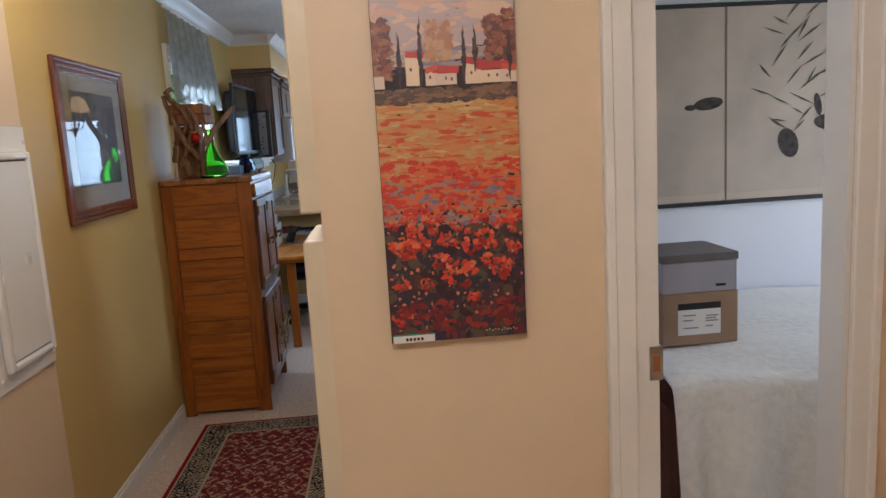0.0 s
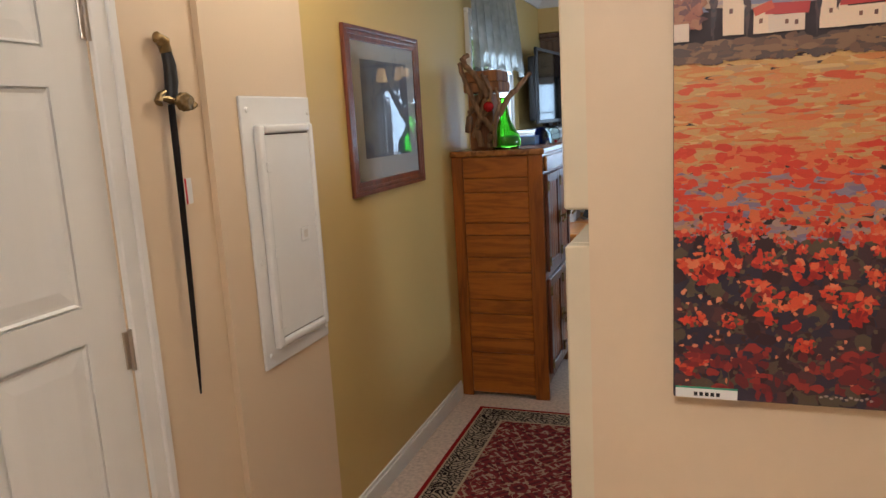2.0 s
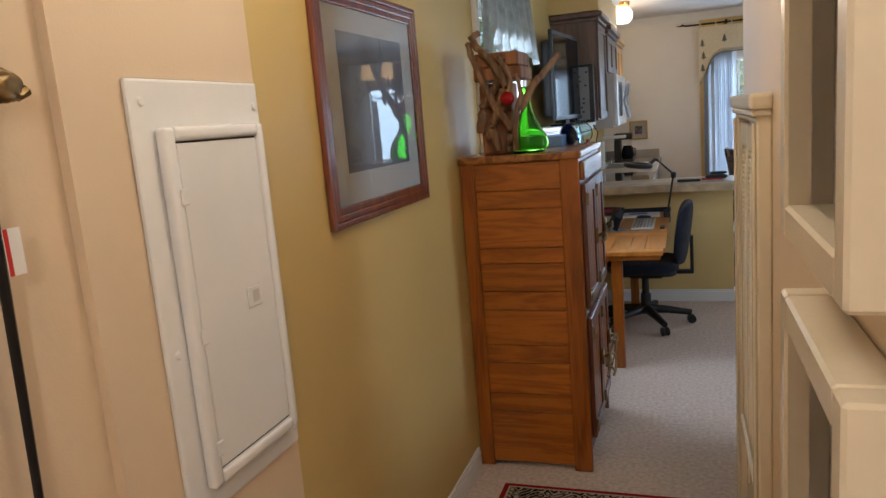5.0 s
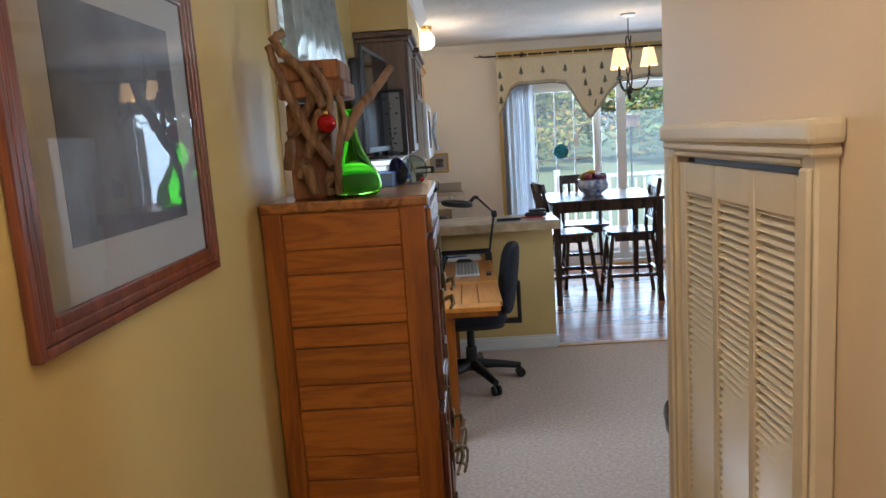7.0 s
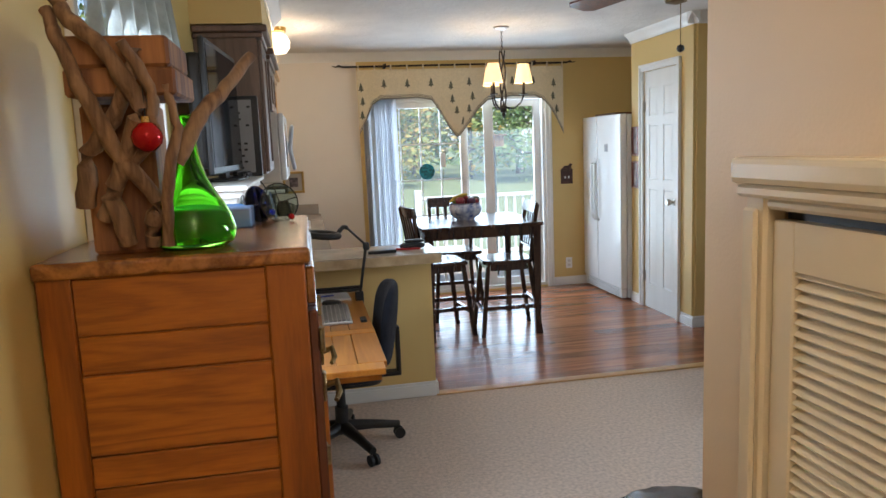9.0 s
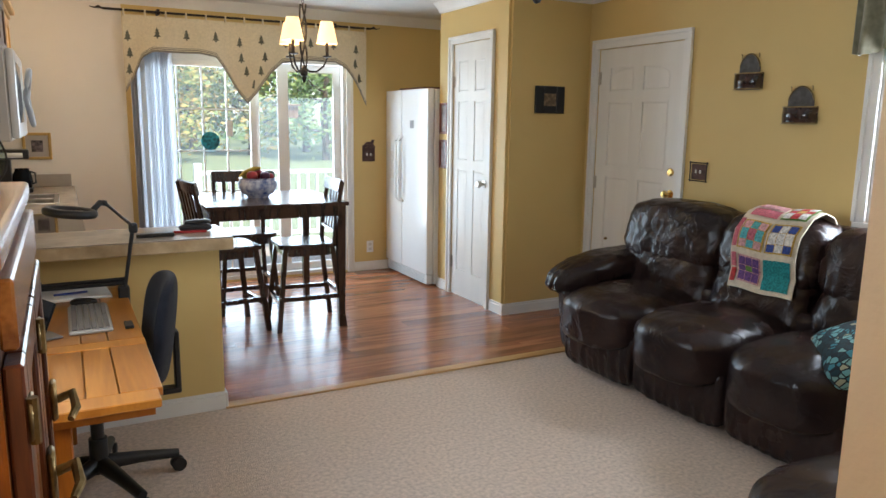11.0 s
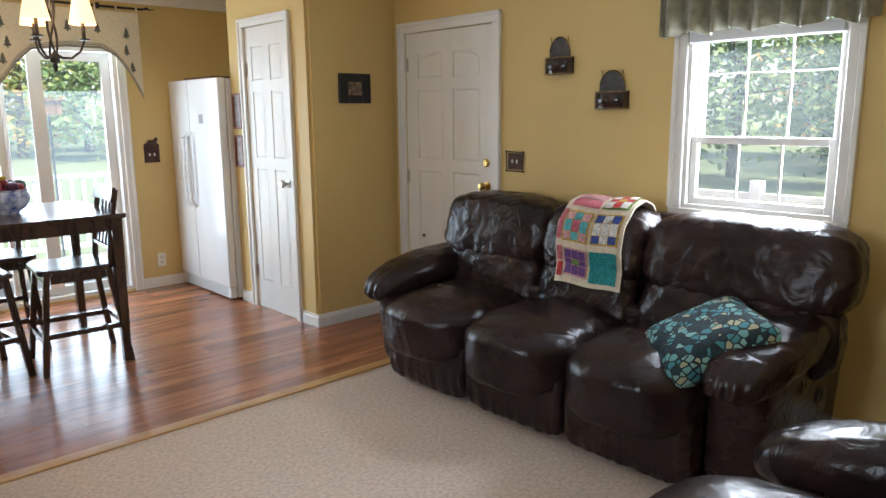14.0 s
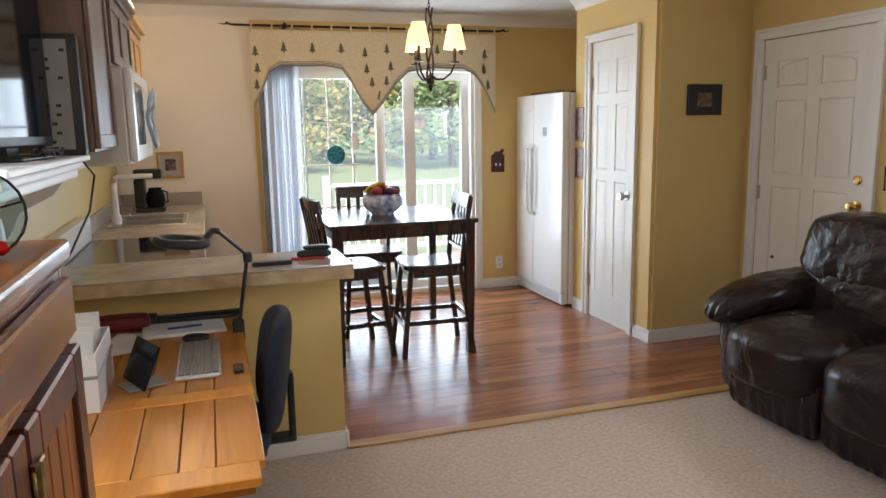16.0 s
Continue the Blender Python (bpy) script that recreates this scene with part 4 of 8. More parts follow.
def leather_seat(name, label, category, at, rz, seats, arm=0.27, depth=0.95, seat_w=0.6, group=""):
    """A reclining leather seat: local x across, front towards -y, origin at the middle of its front foot."""
    t = thing(name, label, category, at, rz, group)
    W = seats * seat_w
    backs = [(-W / 2 + seat_w * (k + 0.5), seat_w / 2) for k in range(seats)]
    if seats == 3:
        backs = [(-0.685, 0.395), (0, 0.305), (0.765, 0.465)]
    for k in range(seats):
        x = -W / 2 + seat_w * (k + 0.5)
        h = seat_w / 2
        def gathers(q, u, k=k):
            fold = 0.006 * math.sin(q.x * 95 + 2.0 * math.sin(q.x * 21 + k)) * (0.35 + 0.65 * abs(u.z))
            return (q.x, q.y - (fold + 0.02 * (1 - u.z * u.z)) * (u.y < 0), q.z)
        leather_part("footrest_panel", t, (x, 0.095, 0.175), (h * 0.985, 0.075, 0.155), 6, 34, 0.006, 12, k * 3.1, gathers)

        def bulge(q, u):
            front = max(0.0, -u.y)
            return (q.x, q.y - 0.055 * (1 - u.x * u.x) * (0.5 - 0.5 * u.y), q.z + 0.040 * (1 - u.x ** 2) * (1 - u.y ** 2) * (u.z > 0)
                    - 0.075 * front ** 2 * (u.z < 0.3) - 0.02 * front * u.x * u.x + 0.004 * math.sin(q.x * 70 + 9 * q.y) * max(0.0, u.y) * (u.z > 0))
        leather_part("seat_cushion", t, (x, 0.30, 0.375), (h * 1.005, 0.365, 0.125), 3.6, 36, 0.008, 7, k * 2.3 + 1, bulge)

        def lean(q, u):
            pucker = 0.007 * math.sin(q.x * 62 + 3 * math.sin(q.x * 17)) * max(0.0, -u.z) ** 1.5 * (u.y < 0)
            return (q.x * (1 - 0.04 * max(0.0, u.z)), q.y + 0.22 * (q.z + 0.1) - pucker, q.z - 0.02 * max(0.0, -u.z) * (1 - u.x * u.x))
        x, h = backs[k]
        leather_part("lower_back", t, (x, 0.625, 0.55), (h * 0.96, 0.13, 0.19), 3.6, 34, 0.011, 10, k * 1.9 + 5, lean)
        leather_part("headrest_cushion", t, (x, 0.715, 0.81), (h * 1.01, 0.165, 0.19), 4.0, 40, 0.012, 8, k * 2.9 + 9, lean)
    for sx in (-1, 1):
        xa = sx * (W / 2 + arm / 2 - 0.02)

        def flare(q, u):
            return (q.x - sx * 0.03 * (1 - u.z) * 0.5, q.y + 0.03 * (1 - u.z) * 0.5 * (u.y < 0), q.z)
        leather_part("arm_side", t, (xa, 0.53, 0.26), (arm * 0.43, 0.42, 0.26), 7, 18, 0.005, 5, sx * 4.0, flare)

        def roll(q, u):
            tip = 0.005 * math.sin(q.x * 110) * max(0.0, -u.y) ** 2
            return (q.x, q.y + tip, q.z - 0.055 * max(0.0, -u.y) ** 2 + 0.035 * u.y)
        leather_part("arm_pad", t, (xa, 0.44, 0.56), (arm * 0.58, 0.44, 0.10), 2.8, 36, 0.009, 10, sx * 6.0 + 2, roll)
    bm = cube(-W / 2 - arm * 0.4, W / 2 + arm * 0.4, 0.55, depth - 0.05, 0.03, 0.55, bevel=0.05, seg=3)
    part("back_shell", bm, LEATHER, t, smooth=50)
    bm = puff(bmesh.new(), (0, 0.84, 0.68), (W / 2 * 0.99, 0.06, 0.28), 5, 14, 0.006, 6, 3, lambda q, u: (q.x, q.y + 0.22 * q.z, q.z))
    part("back_panel", bm, LEATHER, t, smooth=60)
    for x in (-W / 2, W / 2):
        for y in (0.15, depth - 0.15):
            part("foot", cube(x - 0.03, x + 0.03, y - 0.03, y + 0.03, 0, 0.05), BLACKP, t)
    return t


sofa = leather_seat("reclining_sofa", "dark brown leather three-seat reclining sofa by the window", "sofa", (2.23, 5.80, 0), -90, 3, arm=0.28, seat_w=0.605)
bm = lathe(bmesh.new(), [(0.0, 0), (0.035, 0), (0.038, 0.008), (0.026, 0.012), (0.02, 0.006), (0, 0.006)], seg=16)
bm.transform(pose(0.605 * 1.5 + 0.265, 0.52, 0.36, 0, 90, 0))
part("recliner_handle", bm, BLACKP, sofa, "black recliner pull cup", smooth=40)
love = leather_seat("leather_loveseat", "dark brown leather reclining loveseat against the wall", "loveseat", (1.15, 4.49, 0), 180, 2, arm=0.27, depth=0.88, seat_w=0.62)


# woven throw on the loveseat's back
def throw_pt(u, v):
    x = 0.95 + 0.30 * u + 0.05 * v
    s = v * 1.0
    prof = [(3.915, 0.80), (3.908, 0.84), (3.89, 0.89), (3.872, 0.925), (3.843, 0.955), (3.815, 0.974), (3.765, 0.99), (3.70, 0.993)]
    k = s * (len(prof) - 1)
    i = min(int(k), len(prof) - 2)
    f = k - i
    y, z = (prof[i][j] * (1 - f) + prof[i + 1][j] * f for j in (0, 1))
    return (x, y + 0.004 + 0.003 * math.sin(u * 17), z + 0.007 + 0.003 * math.sin(u * 11 + v * 4))


def stripes(name, cols, scale, axis=0):
    m = mat(name, cols[0], 0.9, vary=0.1, scale=60, bump=0.4, bump_scale=300, spec=0.08)
    n, l = m.node_tree.nodes, m.node_tree.links
    tc, sp = n.new("ShaderNodeTexCoord"), n.new("ShaderNodeSeparateXYZ")
    l.new(tc.outputs["Object"], sp.inputs[0])
    mul = n.new("ShaderNodeMath")
    mul.operation = "MULTIPLY"
    mul.inputs[1].default_value = scale
    l.new(sp.outputs[axis], mul.inputs[0])
    fr = n.new("ShaderNodeMath")
    fr.operation = "FRACT"
    l.new(mul.outputs[0], fr.inputs[0])
    nz = n.new("ShaderNodeTexNoise")
    nz.inputs["Scale"].default_value = 70
    ad = n.new("ShaderNodeMath")
    ad.operation = "MULTIPLY_ADD"
    ad.inputs[1].default_value = 0.35
    l.new(nz.outputs[0], ad.inputs[0])
    l.new(fr.outputs[0], ad.inputs[2])
    cr = n.new("ShaderNodeValToRGB")
    cr.color_ramp.interpolation = "CONSTANT"
    for i, c in enumerate(cols):
        p = 0.12 + 0.9 * i / len(cols)
        if i == 0:
            cr.color_ramp.elements.remove(cr.color_ramp.elements[1])
            cr.color_ramp.elements[0].position = p
            cr.color_ramp.elements[0].color = (*c, 1)
        else:
            cr.color_ramp.elements.new(p).color = (*c, 1)
    l.new(ad.outputs[0], cr.inputs[0])
    l.new(cr.outputs[0], n["Principled BSDF"].inputs["Base Color"])
    return m


WOVEN = stripes("woven_wool_stripes", [(0.22, 0.035, 0.018), (0.03, 0.010, 0.010), (0.30, 0.075, 0.025), (0.36, 0.29, 0.22), (0.02, 0.010, 0.010), (0.26, 0.05, 0.02), (0.16, 0.02, 0.014)], 11.0, 0)
solid("woven_throw", sheet(bmesh.new(), throw_pt, 24, 22, 0.008), WOVEN, "striped red and brown woven throw over the loveseat back", "throw", smooth=60)

# patchwork quilt over the sofa back
prof_q = [(2.765, 0.60), (2.80, 0.70), (2.79, 0.80), (2.80, 0.90), (2.87, 0.985), (2.95, 1.01), (3.03, 0.985), (3.10, 0.9)]


def quilt_pt(u, v, lift=0.0):
    k = v * (len(prof_q) - 1)
    i = min(int(k), len(prof_q) - 2)
    f = k - i
    x, z = (prof_q[i][j] * (1 - f) + prof_q[i + 1][j] * f for j in (0, 1))
    d = Vector((prof_q[i + 1][1] - prof_q[i][1], 0, prof_q[i][0] - prof_q[i + 1][0])).normalized()
    y = 5.93 - 0.39 * u + 0.02 * v + 0.01 * math.sin(v * 7)
    return (x - d.x * (0.026 + lift), y, z - d.z * (0.026 + lift) + 0.004 * math.sin(u * 9))


QUILT = mat("cream_quilt_cotton", (0.72, 0.62, 0.48), 0.9, vary=0.08, scale=40, bump=0.5, bump_scale=120)
q = thing("patchwork_quilt", "small colourful patchwork quilt draped over the sofa back", "quilt", (2.78, 5.73, 0.62))
part("backing", sheet(bmesh.new(), quilt_pt, 14, 28, 0.006), QUILT, q, world=True, smooth=60)
patch_cols = {"teal": (0.02, 0.26, 0.27), "rose": (0.62, 0.16, 0.20), "violet": (0.16, 0.07, 0.24), "blue": (0.05, 0.09, 0.32), "gold": (0.62, 0.38, 0.08),
              "pink": (0.72, 0.38, 0.38), "aqua": (0.12, 0.45, 0.48), "green": (0.16, 0.28, 0.06), "white": (0.78, 0.74, 0.68), "red": (0.55, 0.05, 0.05)}
PM = {k: mat(k + "_patch_cotton", c, 0.9, vary=0.25, scale=90, bump=0.3, bump_scale=150) for k, c in patch_cols.items()}


def patch(u0, u1, v0, v1, col, lift=0.007):
    part("patch", sheet(bmesh.new(), lambda a, b: quilt_pt(u0 + (u1 - u0) * a, v0 + (v1 - v0) * b, lift), 4, 5, 0), PM[col], q, world=True, smooth=60)


def block(u0, u1, v0, v1, bg, a, b, c):
    du, dv = (u1 - u0), (v1 - v0)
    patch(u0, u1, v0, v1, bg)
    for i in range(3):
        for j in range(3):
            if (i + j) % 2 == 1:
                patch(u0 + du * (0.06 + 0.3 * i), u0 + du * (0.34 + 0.3 * i), v0 + dv * (0.06 + 0.3 * j), v0 + dv * (0.34 + 0.3 * j), a, 0.0095)
            elif i == 1:
                patch(u0 + du * (0.06 + 0.3 * i), u0 + du * (0.34 + 0.3 * i), v0 + dv * (0.06 + 0.3 * j), v0 + dv * (0.34 + 0.3 * j), b, 0.0095)
            else:
                patch(u0 + du * (0.06 + 0.3 * i), u0 + du * (0.34 + 0.3 * i), v0 + dv * (0.06 + 0.3 * j), v0 + dv * (0.34 + 0.3 * j), c, 0.0095)


patch(0.54, 0.94, 0.03, 0.27, "teal")
block(0.14, 0.50, 0.05, 0.27, "pink", "violet", "green", "violet")
patch(0.03, 0.11, 0.04, 0.16, "red")
patch(0.03, 0.11, 0.17, 0.28, "rose")
block(0.10, 0.50, 0.31, 0.51, "gold", "aqua", "rose", "pink")
block(0.54, 0.95, 0.31, 0.51, "gold", "white", "white", "blue")
block(0.56, 0.95, 0.55, 0.74, "green", "red", "gold", "white")
patch(0.10, 0.52, 0.55, 0.62, "rose")
patch(0.10, 0.52, 0.64, 0.74, "pink")
patch(0.02, 0.09, 0.32, 0.52, "rose")

# throw pillow


def pebble_print(name):
    """Dark cotton printed with overlapping pebbles in teal, aqua, cream and ochre."""
    m = mat(name, (0.02, 0.03, 0.035), 0.85, vary=0.1, scale=30, bump=0.3, bump_scale=200)
    n, l = m.node_tree.nodes, m.node_tree.links
    tc = n.new("ShaderNodeTexCoord")
    cell, edge = n.new("ShaderNodeTexVoronoi"), n.new("ShaderNodeTexVoronoi")
    edge.feature = "DISTANCE_TO_EDGE"
    for v in (cell, edge):
        v.inputs["Scale"].default_value, v.inputs["Randomness"].default_value = 32.0, 0.75
        l.new(tc.outputs["Object"], v.inputs["Vector"])
    sep, cr, mask, mx = n.new("ShaderNodeSeparateColor"), n.new("ShaderNodeValToRGB"), n.new("ShaderNodeMath"), n.new("ShaderNodeMix")
    cr.color_ramp.interpolation = "CONSTANT"
    cols = ((0.05, 0.21, 0.25), (0.38, 0.36, 0.24), (0.14, 0.33, 0.34), (0.012, 0.035, 0.045), (0.25, 0.17, 0.06), (0.20, 0.38, 0.36), (0.06, 0.15, 0.17))
    for i, c in enumerate(cols):
        e = cr.color_ramp.elements[i] if i < 2 else cr.color_ramp.elements.new(0.5)
        e.position, e.color = i / len(cols), (*c, 1)
    l.new(cell.outputs["Color"], sep.inputs[0])
    l.new(sep.outputs[0], cr.inputs[0])
    mask.operation = "GREATER_THAN"
    mask.inputs[1].default_value = 0.085
    l.new(edge.outputs["Distance"], mask.inputs[0])
    mx.data_type = "RGBA"
    mx.inputs[6].default_value = (0.012, 0.02, 0.025, 1)
    l.new(mask.outputs[0], mx.inputs[0])
    l.new(cr.outputs[0], mx.inputs[7])
    l.new(mx.outputs[2], n["Principled BSDF"].inputs["Base Color"])
    return m


PIL = pebble_print("pebble_pillow_cotton")
pl = thing("throw_pillow", "dark throw pillow printed with teal and cream pebbles", "pillow", (2.60, 5.03, 0.60))
pa, pb = Vector((0.66, -0.63, 0.40)).normalized(), Vector((0.69, 0.72, 0.06)).normalized()
pc = pa.cross(pb).normalized()
pb = pc.cross(pa)
PILM = Matrix.Translation((2.50, 4.97, 0.565)) @ Matrix((pa, pb, pc)).transposed().to_4x4()


def pillow_shape(qv, u):
    f = (1 - u.x ** 4) * (1 - u.y ** 4)
    return (qv.x * (1 - 0.07 * (1 - u.y ** 2)), qv.y * (1 - 0.07 * (1 - u.x ** 2)), qv.z * (0.25 + 0.95 * max(0, f) ** 0.5))


bm = puff(bmesh.new(), (0, 0, 0), (0.235, 0.235, 0.075), 6, 18, 0.004, 9, 2, pillow_shape)
bm.transform(PILM)
part("cover", bm, PIL, pl, smooth=80, world=True)

# ---- dining set ----
TX0, TX1, TY0, TY1, TZ = 0.38, 1.34, 7.99, 8.93, 0.905
dt = thing("dining_table", "espresso wood counter-height dining table", "table", ((TX0 + TX1) / 2, (TY0 + TY1) / 2, 0))
part("tabletop", cube(TX0, TX1, TY0, TY1, TZ - 0.028, TZ, bevel=0.006, seg=2), ESPRESSO, dt, world=True)
for q in ((TX0 + 0.04, TX1 - 0.04, TY0 + 0.03, TY0 + 0.052), (TX0 + 0.04, TX1 - 0.04, TY1 - 0.052, TY1 - 0.03), (TX0 + 0.03, TX0 + 0.052, TY0 + 0.06, TY1 - 0.06), (TX1 - 0.052, TX1 - 0.03, TY0 + 0.06, TY1 - 0.06)):
    part("apron", cube(*q, TZ - 0.10, TZ - 0.029), ESPRESSO, dt, world=True)
for x in (TX0 + 0.05, TX1 - 0.05):
    for y in (TY0 + 0.05, TY1 - 0.05):
        bm = bmesh.new()
        w0, w1 = 0.021, 0.031
        a = [bm.verts.new((x + sx * w0, y + sy * w0, 0.0)) for sx, sy in ((-1, -1), (1, -1), (1, 1), (-1, 1))]
        b = [bm.verts.new((x + sx * w1, y + sy * w1, TZ - 0.03)) for sx, sy in ((-1, -1), (1, -1), (1, 1), (-1, 1))]
        bm.faces.new(a[::-1]), bm.faces.new(b)
        for i in range(4):
            bm.faces.new((a[i], a[(i + 1) % 4], b[(i + 1) % 4], b[i]))
        part("leg", bm, ESPRESSO, dt, world=True)


def stick(bm, p0, p1, w, d=None):
    """A squared stick between two points."""
    p0, p1, d = Vector(p0), Vector(p1), d or w
    ax = (p1 - p0).normalized()
    u = Vector((1, 0, 0)) if abs(ax.x) < 0.8 else Vector((0, 1, 0))
    v = ax.cross(u).normalized()
    u = v.cross(ax).normalized()
    a, b = ([bm.verts.new(p + u * (sx * w / 2) + v * (sy * d / 2)) for sx, sy in ((-1, -1), (1, -1), (1, 1), (-1, 1))] for p in (p0, p1))
    bm.faces.new(a[::-1]), bm.faces.new(b)
    for i in range(4):
        bm.faces.new((a[i], a[(i + 1) % 4], b[(i + 1) % 4], b[i]))
    return bm


def tall_chair(at, rz):
    """A counter-height chair, front towards -y, origin on the floor under the seat's middle."""
    c = thing("counter_chair", "espresso wood counter-height chair with a slatted back", "chair", at, rz, "chairs round the dining table")
    sh = 0.61
    bm = puff(bmesh.new(), (0, 0, sh - 0.016), (0.215, 0.205, 0.018), 7, 12, 0, 1, 0, lambda q, u: (q.x * (1 - 0.05 * u.y), q.y, q.z - (0.008 * (1 - u.x ** 2) * (1 - u.y ** 2) if u.z > 0 else 0)))
    part("seat", bm, ESPRESSO, c, smooth=50)
    legs = {}
    for sx in (-1, 1):
        legs[sx, -1] = ((sx * 0.165, -0.16, sh - 0.03), (sx * 0.215, -0.225, 0.0))
        legs[sx, 1] = ((sx * 0.165, 0.17, sh - 0.03), (sx * 0.205, 0.245, 0.0))
    for (sx, sy), (a, b) in legs.items():
        part("leg", stick(bmesh.new(), a, b, 0.032), ESPRESSO, c)

    def at_h(key, z):
        a, b = (Vector(p) for p in legs[key])
        return a + (b - a) * ((a.z - z) / (a.z - b.z))
    for k0, k1, z in (((-1, -1), (1, -1), 0.20), ((-1, 1), (1, 1), 0.26), ((-1, -1), (-1, 1), 0.23), ((1, -1), (1, 1), 0.23)):
        part("stretcher", stick(bmesh.new(), at_h(k0, z), at_h(k1, z), 0.022, 0.03), ESPRESSO, c)
    for a, b, q in (((-0.15, -0.16), (0.15, -0.16), 0), ((-0.15, 0.165), (0.15, 0.165), 0), ((-0.165, -0.14), (-0.165, 0.15), 1), ((0.165, -0.14), (0.165, 0.15), 1)):
        part("seat_rail", stick(bmesh.new(), (*a, sh - 0.06), (*b, sh - 0.06), 0.02, 0.05), ESPRESSO, c)
    top = 1.05
    for sx in (-1, 1):
        bm = tube(bmesh.new(), [(sx * 0.18, 0.185, sh - 0.01), (sx * 0.183, 0.20, 0.80), (sx * 0.186, 0.245, top - 0.01)], [0.019, 0.018, 0.016], 8)
        part("back_post", bm, ESPRESSO, c, smooth=60)
    bm = sheet(bmesh.new(), lambda u, v: (-0.2 + 0.4 * u, 0.226 + 0.02 * v + 0.02 * math.sin(u * math.pi), top - 0.085 + 0.085 * v), 10, 3, 0.02)
    part("top_rail", bm, ESPRESSO, c, smooth=50)
    part("lower_rail", stick(bmesh.new(), (-0.18, 0.195, sh + 0.09), (0.18, 0.195, sh + 0.09), 0.03, 0.018), ESPRESSO, c)
    for i in range(4):
        x = -0.108 + 0.072 * i
        w = 0.028
        bm = stick(bmesh.new(), (x, 0.197, sh + 0.10), (x, 0.245, top - 0.075), w, 0.012)
        part("slat", bm, ESPRESSO, c)
    return c


ch = tall_chair((1.08, 8.25, 0), -94)
for x, y, r in ((0.80, 8.86, -3), (0.545, 8.33, 97)):
    copy_thing(ch, pose(x, y, 0, 0, 0, r))

bowl = thing("china_bowl", "blue and white china bowl filled with fruit", "bowl", (0.83, 8.50, TZ))
bm = lathe(bmesh.new(), [(0.0, 0.0), (0.075, 0.0), (0.08, 0.012), (0.115, 0.035), (0.138, 0.075), (0.138, 0.105), (0.125, 0.13), (0.132, 0.142), (0.124, 0.142), (0.115, 0.128), (0.122, 0.08), (0.07, 0.02), (0, 0.02)], seg=32)
part("bowl", bm, CHINA, bowl, smooth=50)
fruit_cols = [("red_apple", (0.30, 0.02, 0.03)), ("plum", (0.07, 0.015, 0.05)), ("green_pear", (0.33, 0.36, 0.06)), ("dark_gourd", (0.05, 0.06, 0.03)), ("yellow_banana", (0.60, 0.42, 0.05))]
FM = [mat(n_ + "_skin", c, 0.3, vary=0.2, scale=20) for n_, c in fruit_cols]
for k, (x, y, z, r, m_) in enumerate(((-0.05, -0.05, 0.155, 0.04, 0), (0.04, -0.06, 0.15, 0.038, 1), (0.085, 0.0, 0.155, 0.042, 3), (0.0, 0.03, 0.165, 0.042, 0), (-0.07, 0.03, 0.155, 0.035, 2), (0.03, 0.07, 0.155, 0.036, 1), (0.075, -0.05, 0.148, 0.03, 0))):
    bm = lathe(bmesh.new(), [(0, -r), (r * 0.5, -r * 0.9), (r * 0.9, -r * 0.4), (r, 0.1 * r), (r * 0.8, r * 0.7), (r * 0.3, r * 0.92), (0, r * 0.85)], (x, y, z), 16)
    f = solid("fruit", bm, FM[m_], fruit_cols[m_][0].replace("_", " ") + " lying in the china bowl", "fruit", smooth=60, group="fruit in the bowl")
    f.matrix_basis = pose(0.83, 8.50, TZ)
bm = tube(bmesh.new(), [(-0.13, 0.0, 0.15), (-0.09, 0.0, 0.18), (-0.03, -0.01, 0.205), (0.02, -0.02, 0.21)], [0.007, 0.017, 0.017, 0.008], 8)
f = solid("banana", bm, FM[4], "yellow banana lying on the fruit", "fruit", smooth=60, group="fruit in the bowl")
f.matrix_basis = pose(0.83, 8.50, TZ)

# ---- kitchen ----
bar = thing("breakfast_counter", "grey-brown laminate breakfast counter on the half wall", "counter", (-0.36, 6.8, 0.87))
bm = cube(LW, 0.262, 6.605, 7.03, 0.925, 0.932, bevel=0.003)
part("counter_top", bm, LAMTOP, bar, world=True)
bm = cube(LW, 0.262, 6.605, 7.03, 0.871, 0.9248, bevel=0.006, seg=2)
part("edge_band", bm, LAMEDGE, bar, world=True)

kc = thing("kitchen_counter", "pale laminate kitchen counter with backsplash", "counter", (-0.65, 8.8, 0.87))
cx1 = -0.335
for q in ((LW, cx1, 7.92, 8.46), (LW, cx1, 9.10, KW), (LW, -0.90, 8.4605, 9.0995), (-0.45, cx1, 8.4605, 9.0995), (LW, cx1, 7.031, 7.10)):
    part("worktop", cube(*q, 0.87, 0.912, bevel=0.004), LAMTOP, kc, world=True)
part("backsplash", cube(LW + 0.02, cx1 - 0.02, KW - 0.022, KW, 0.9125, 1.01, bevel=0.003), mat("taupe_backsplash", (0.36, 0.31, 0.26), 0.4, vary=0.1), kc, world=True)
part("backsplash", cube(LW, LW + 0.02, 7.92, KW, 0.9125, 1.01, bevel=0.003), mat("taupe_backsplash_side", (0.36, 0.31, 0.26), 0.4, vary=0.1), kc, world=True)
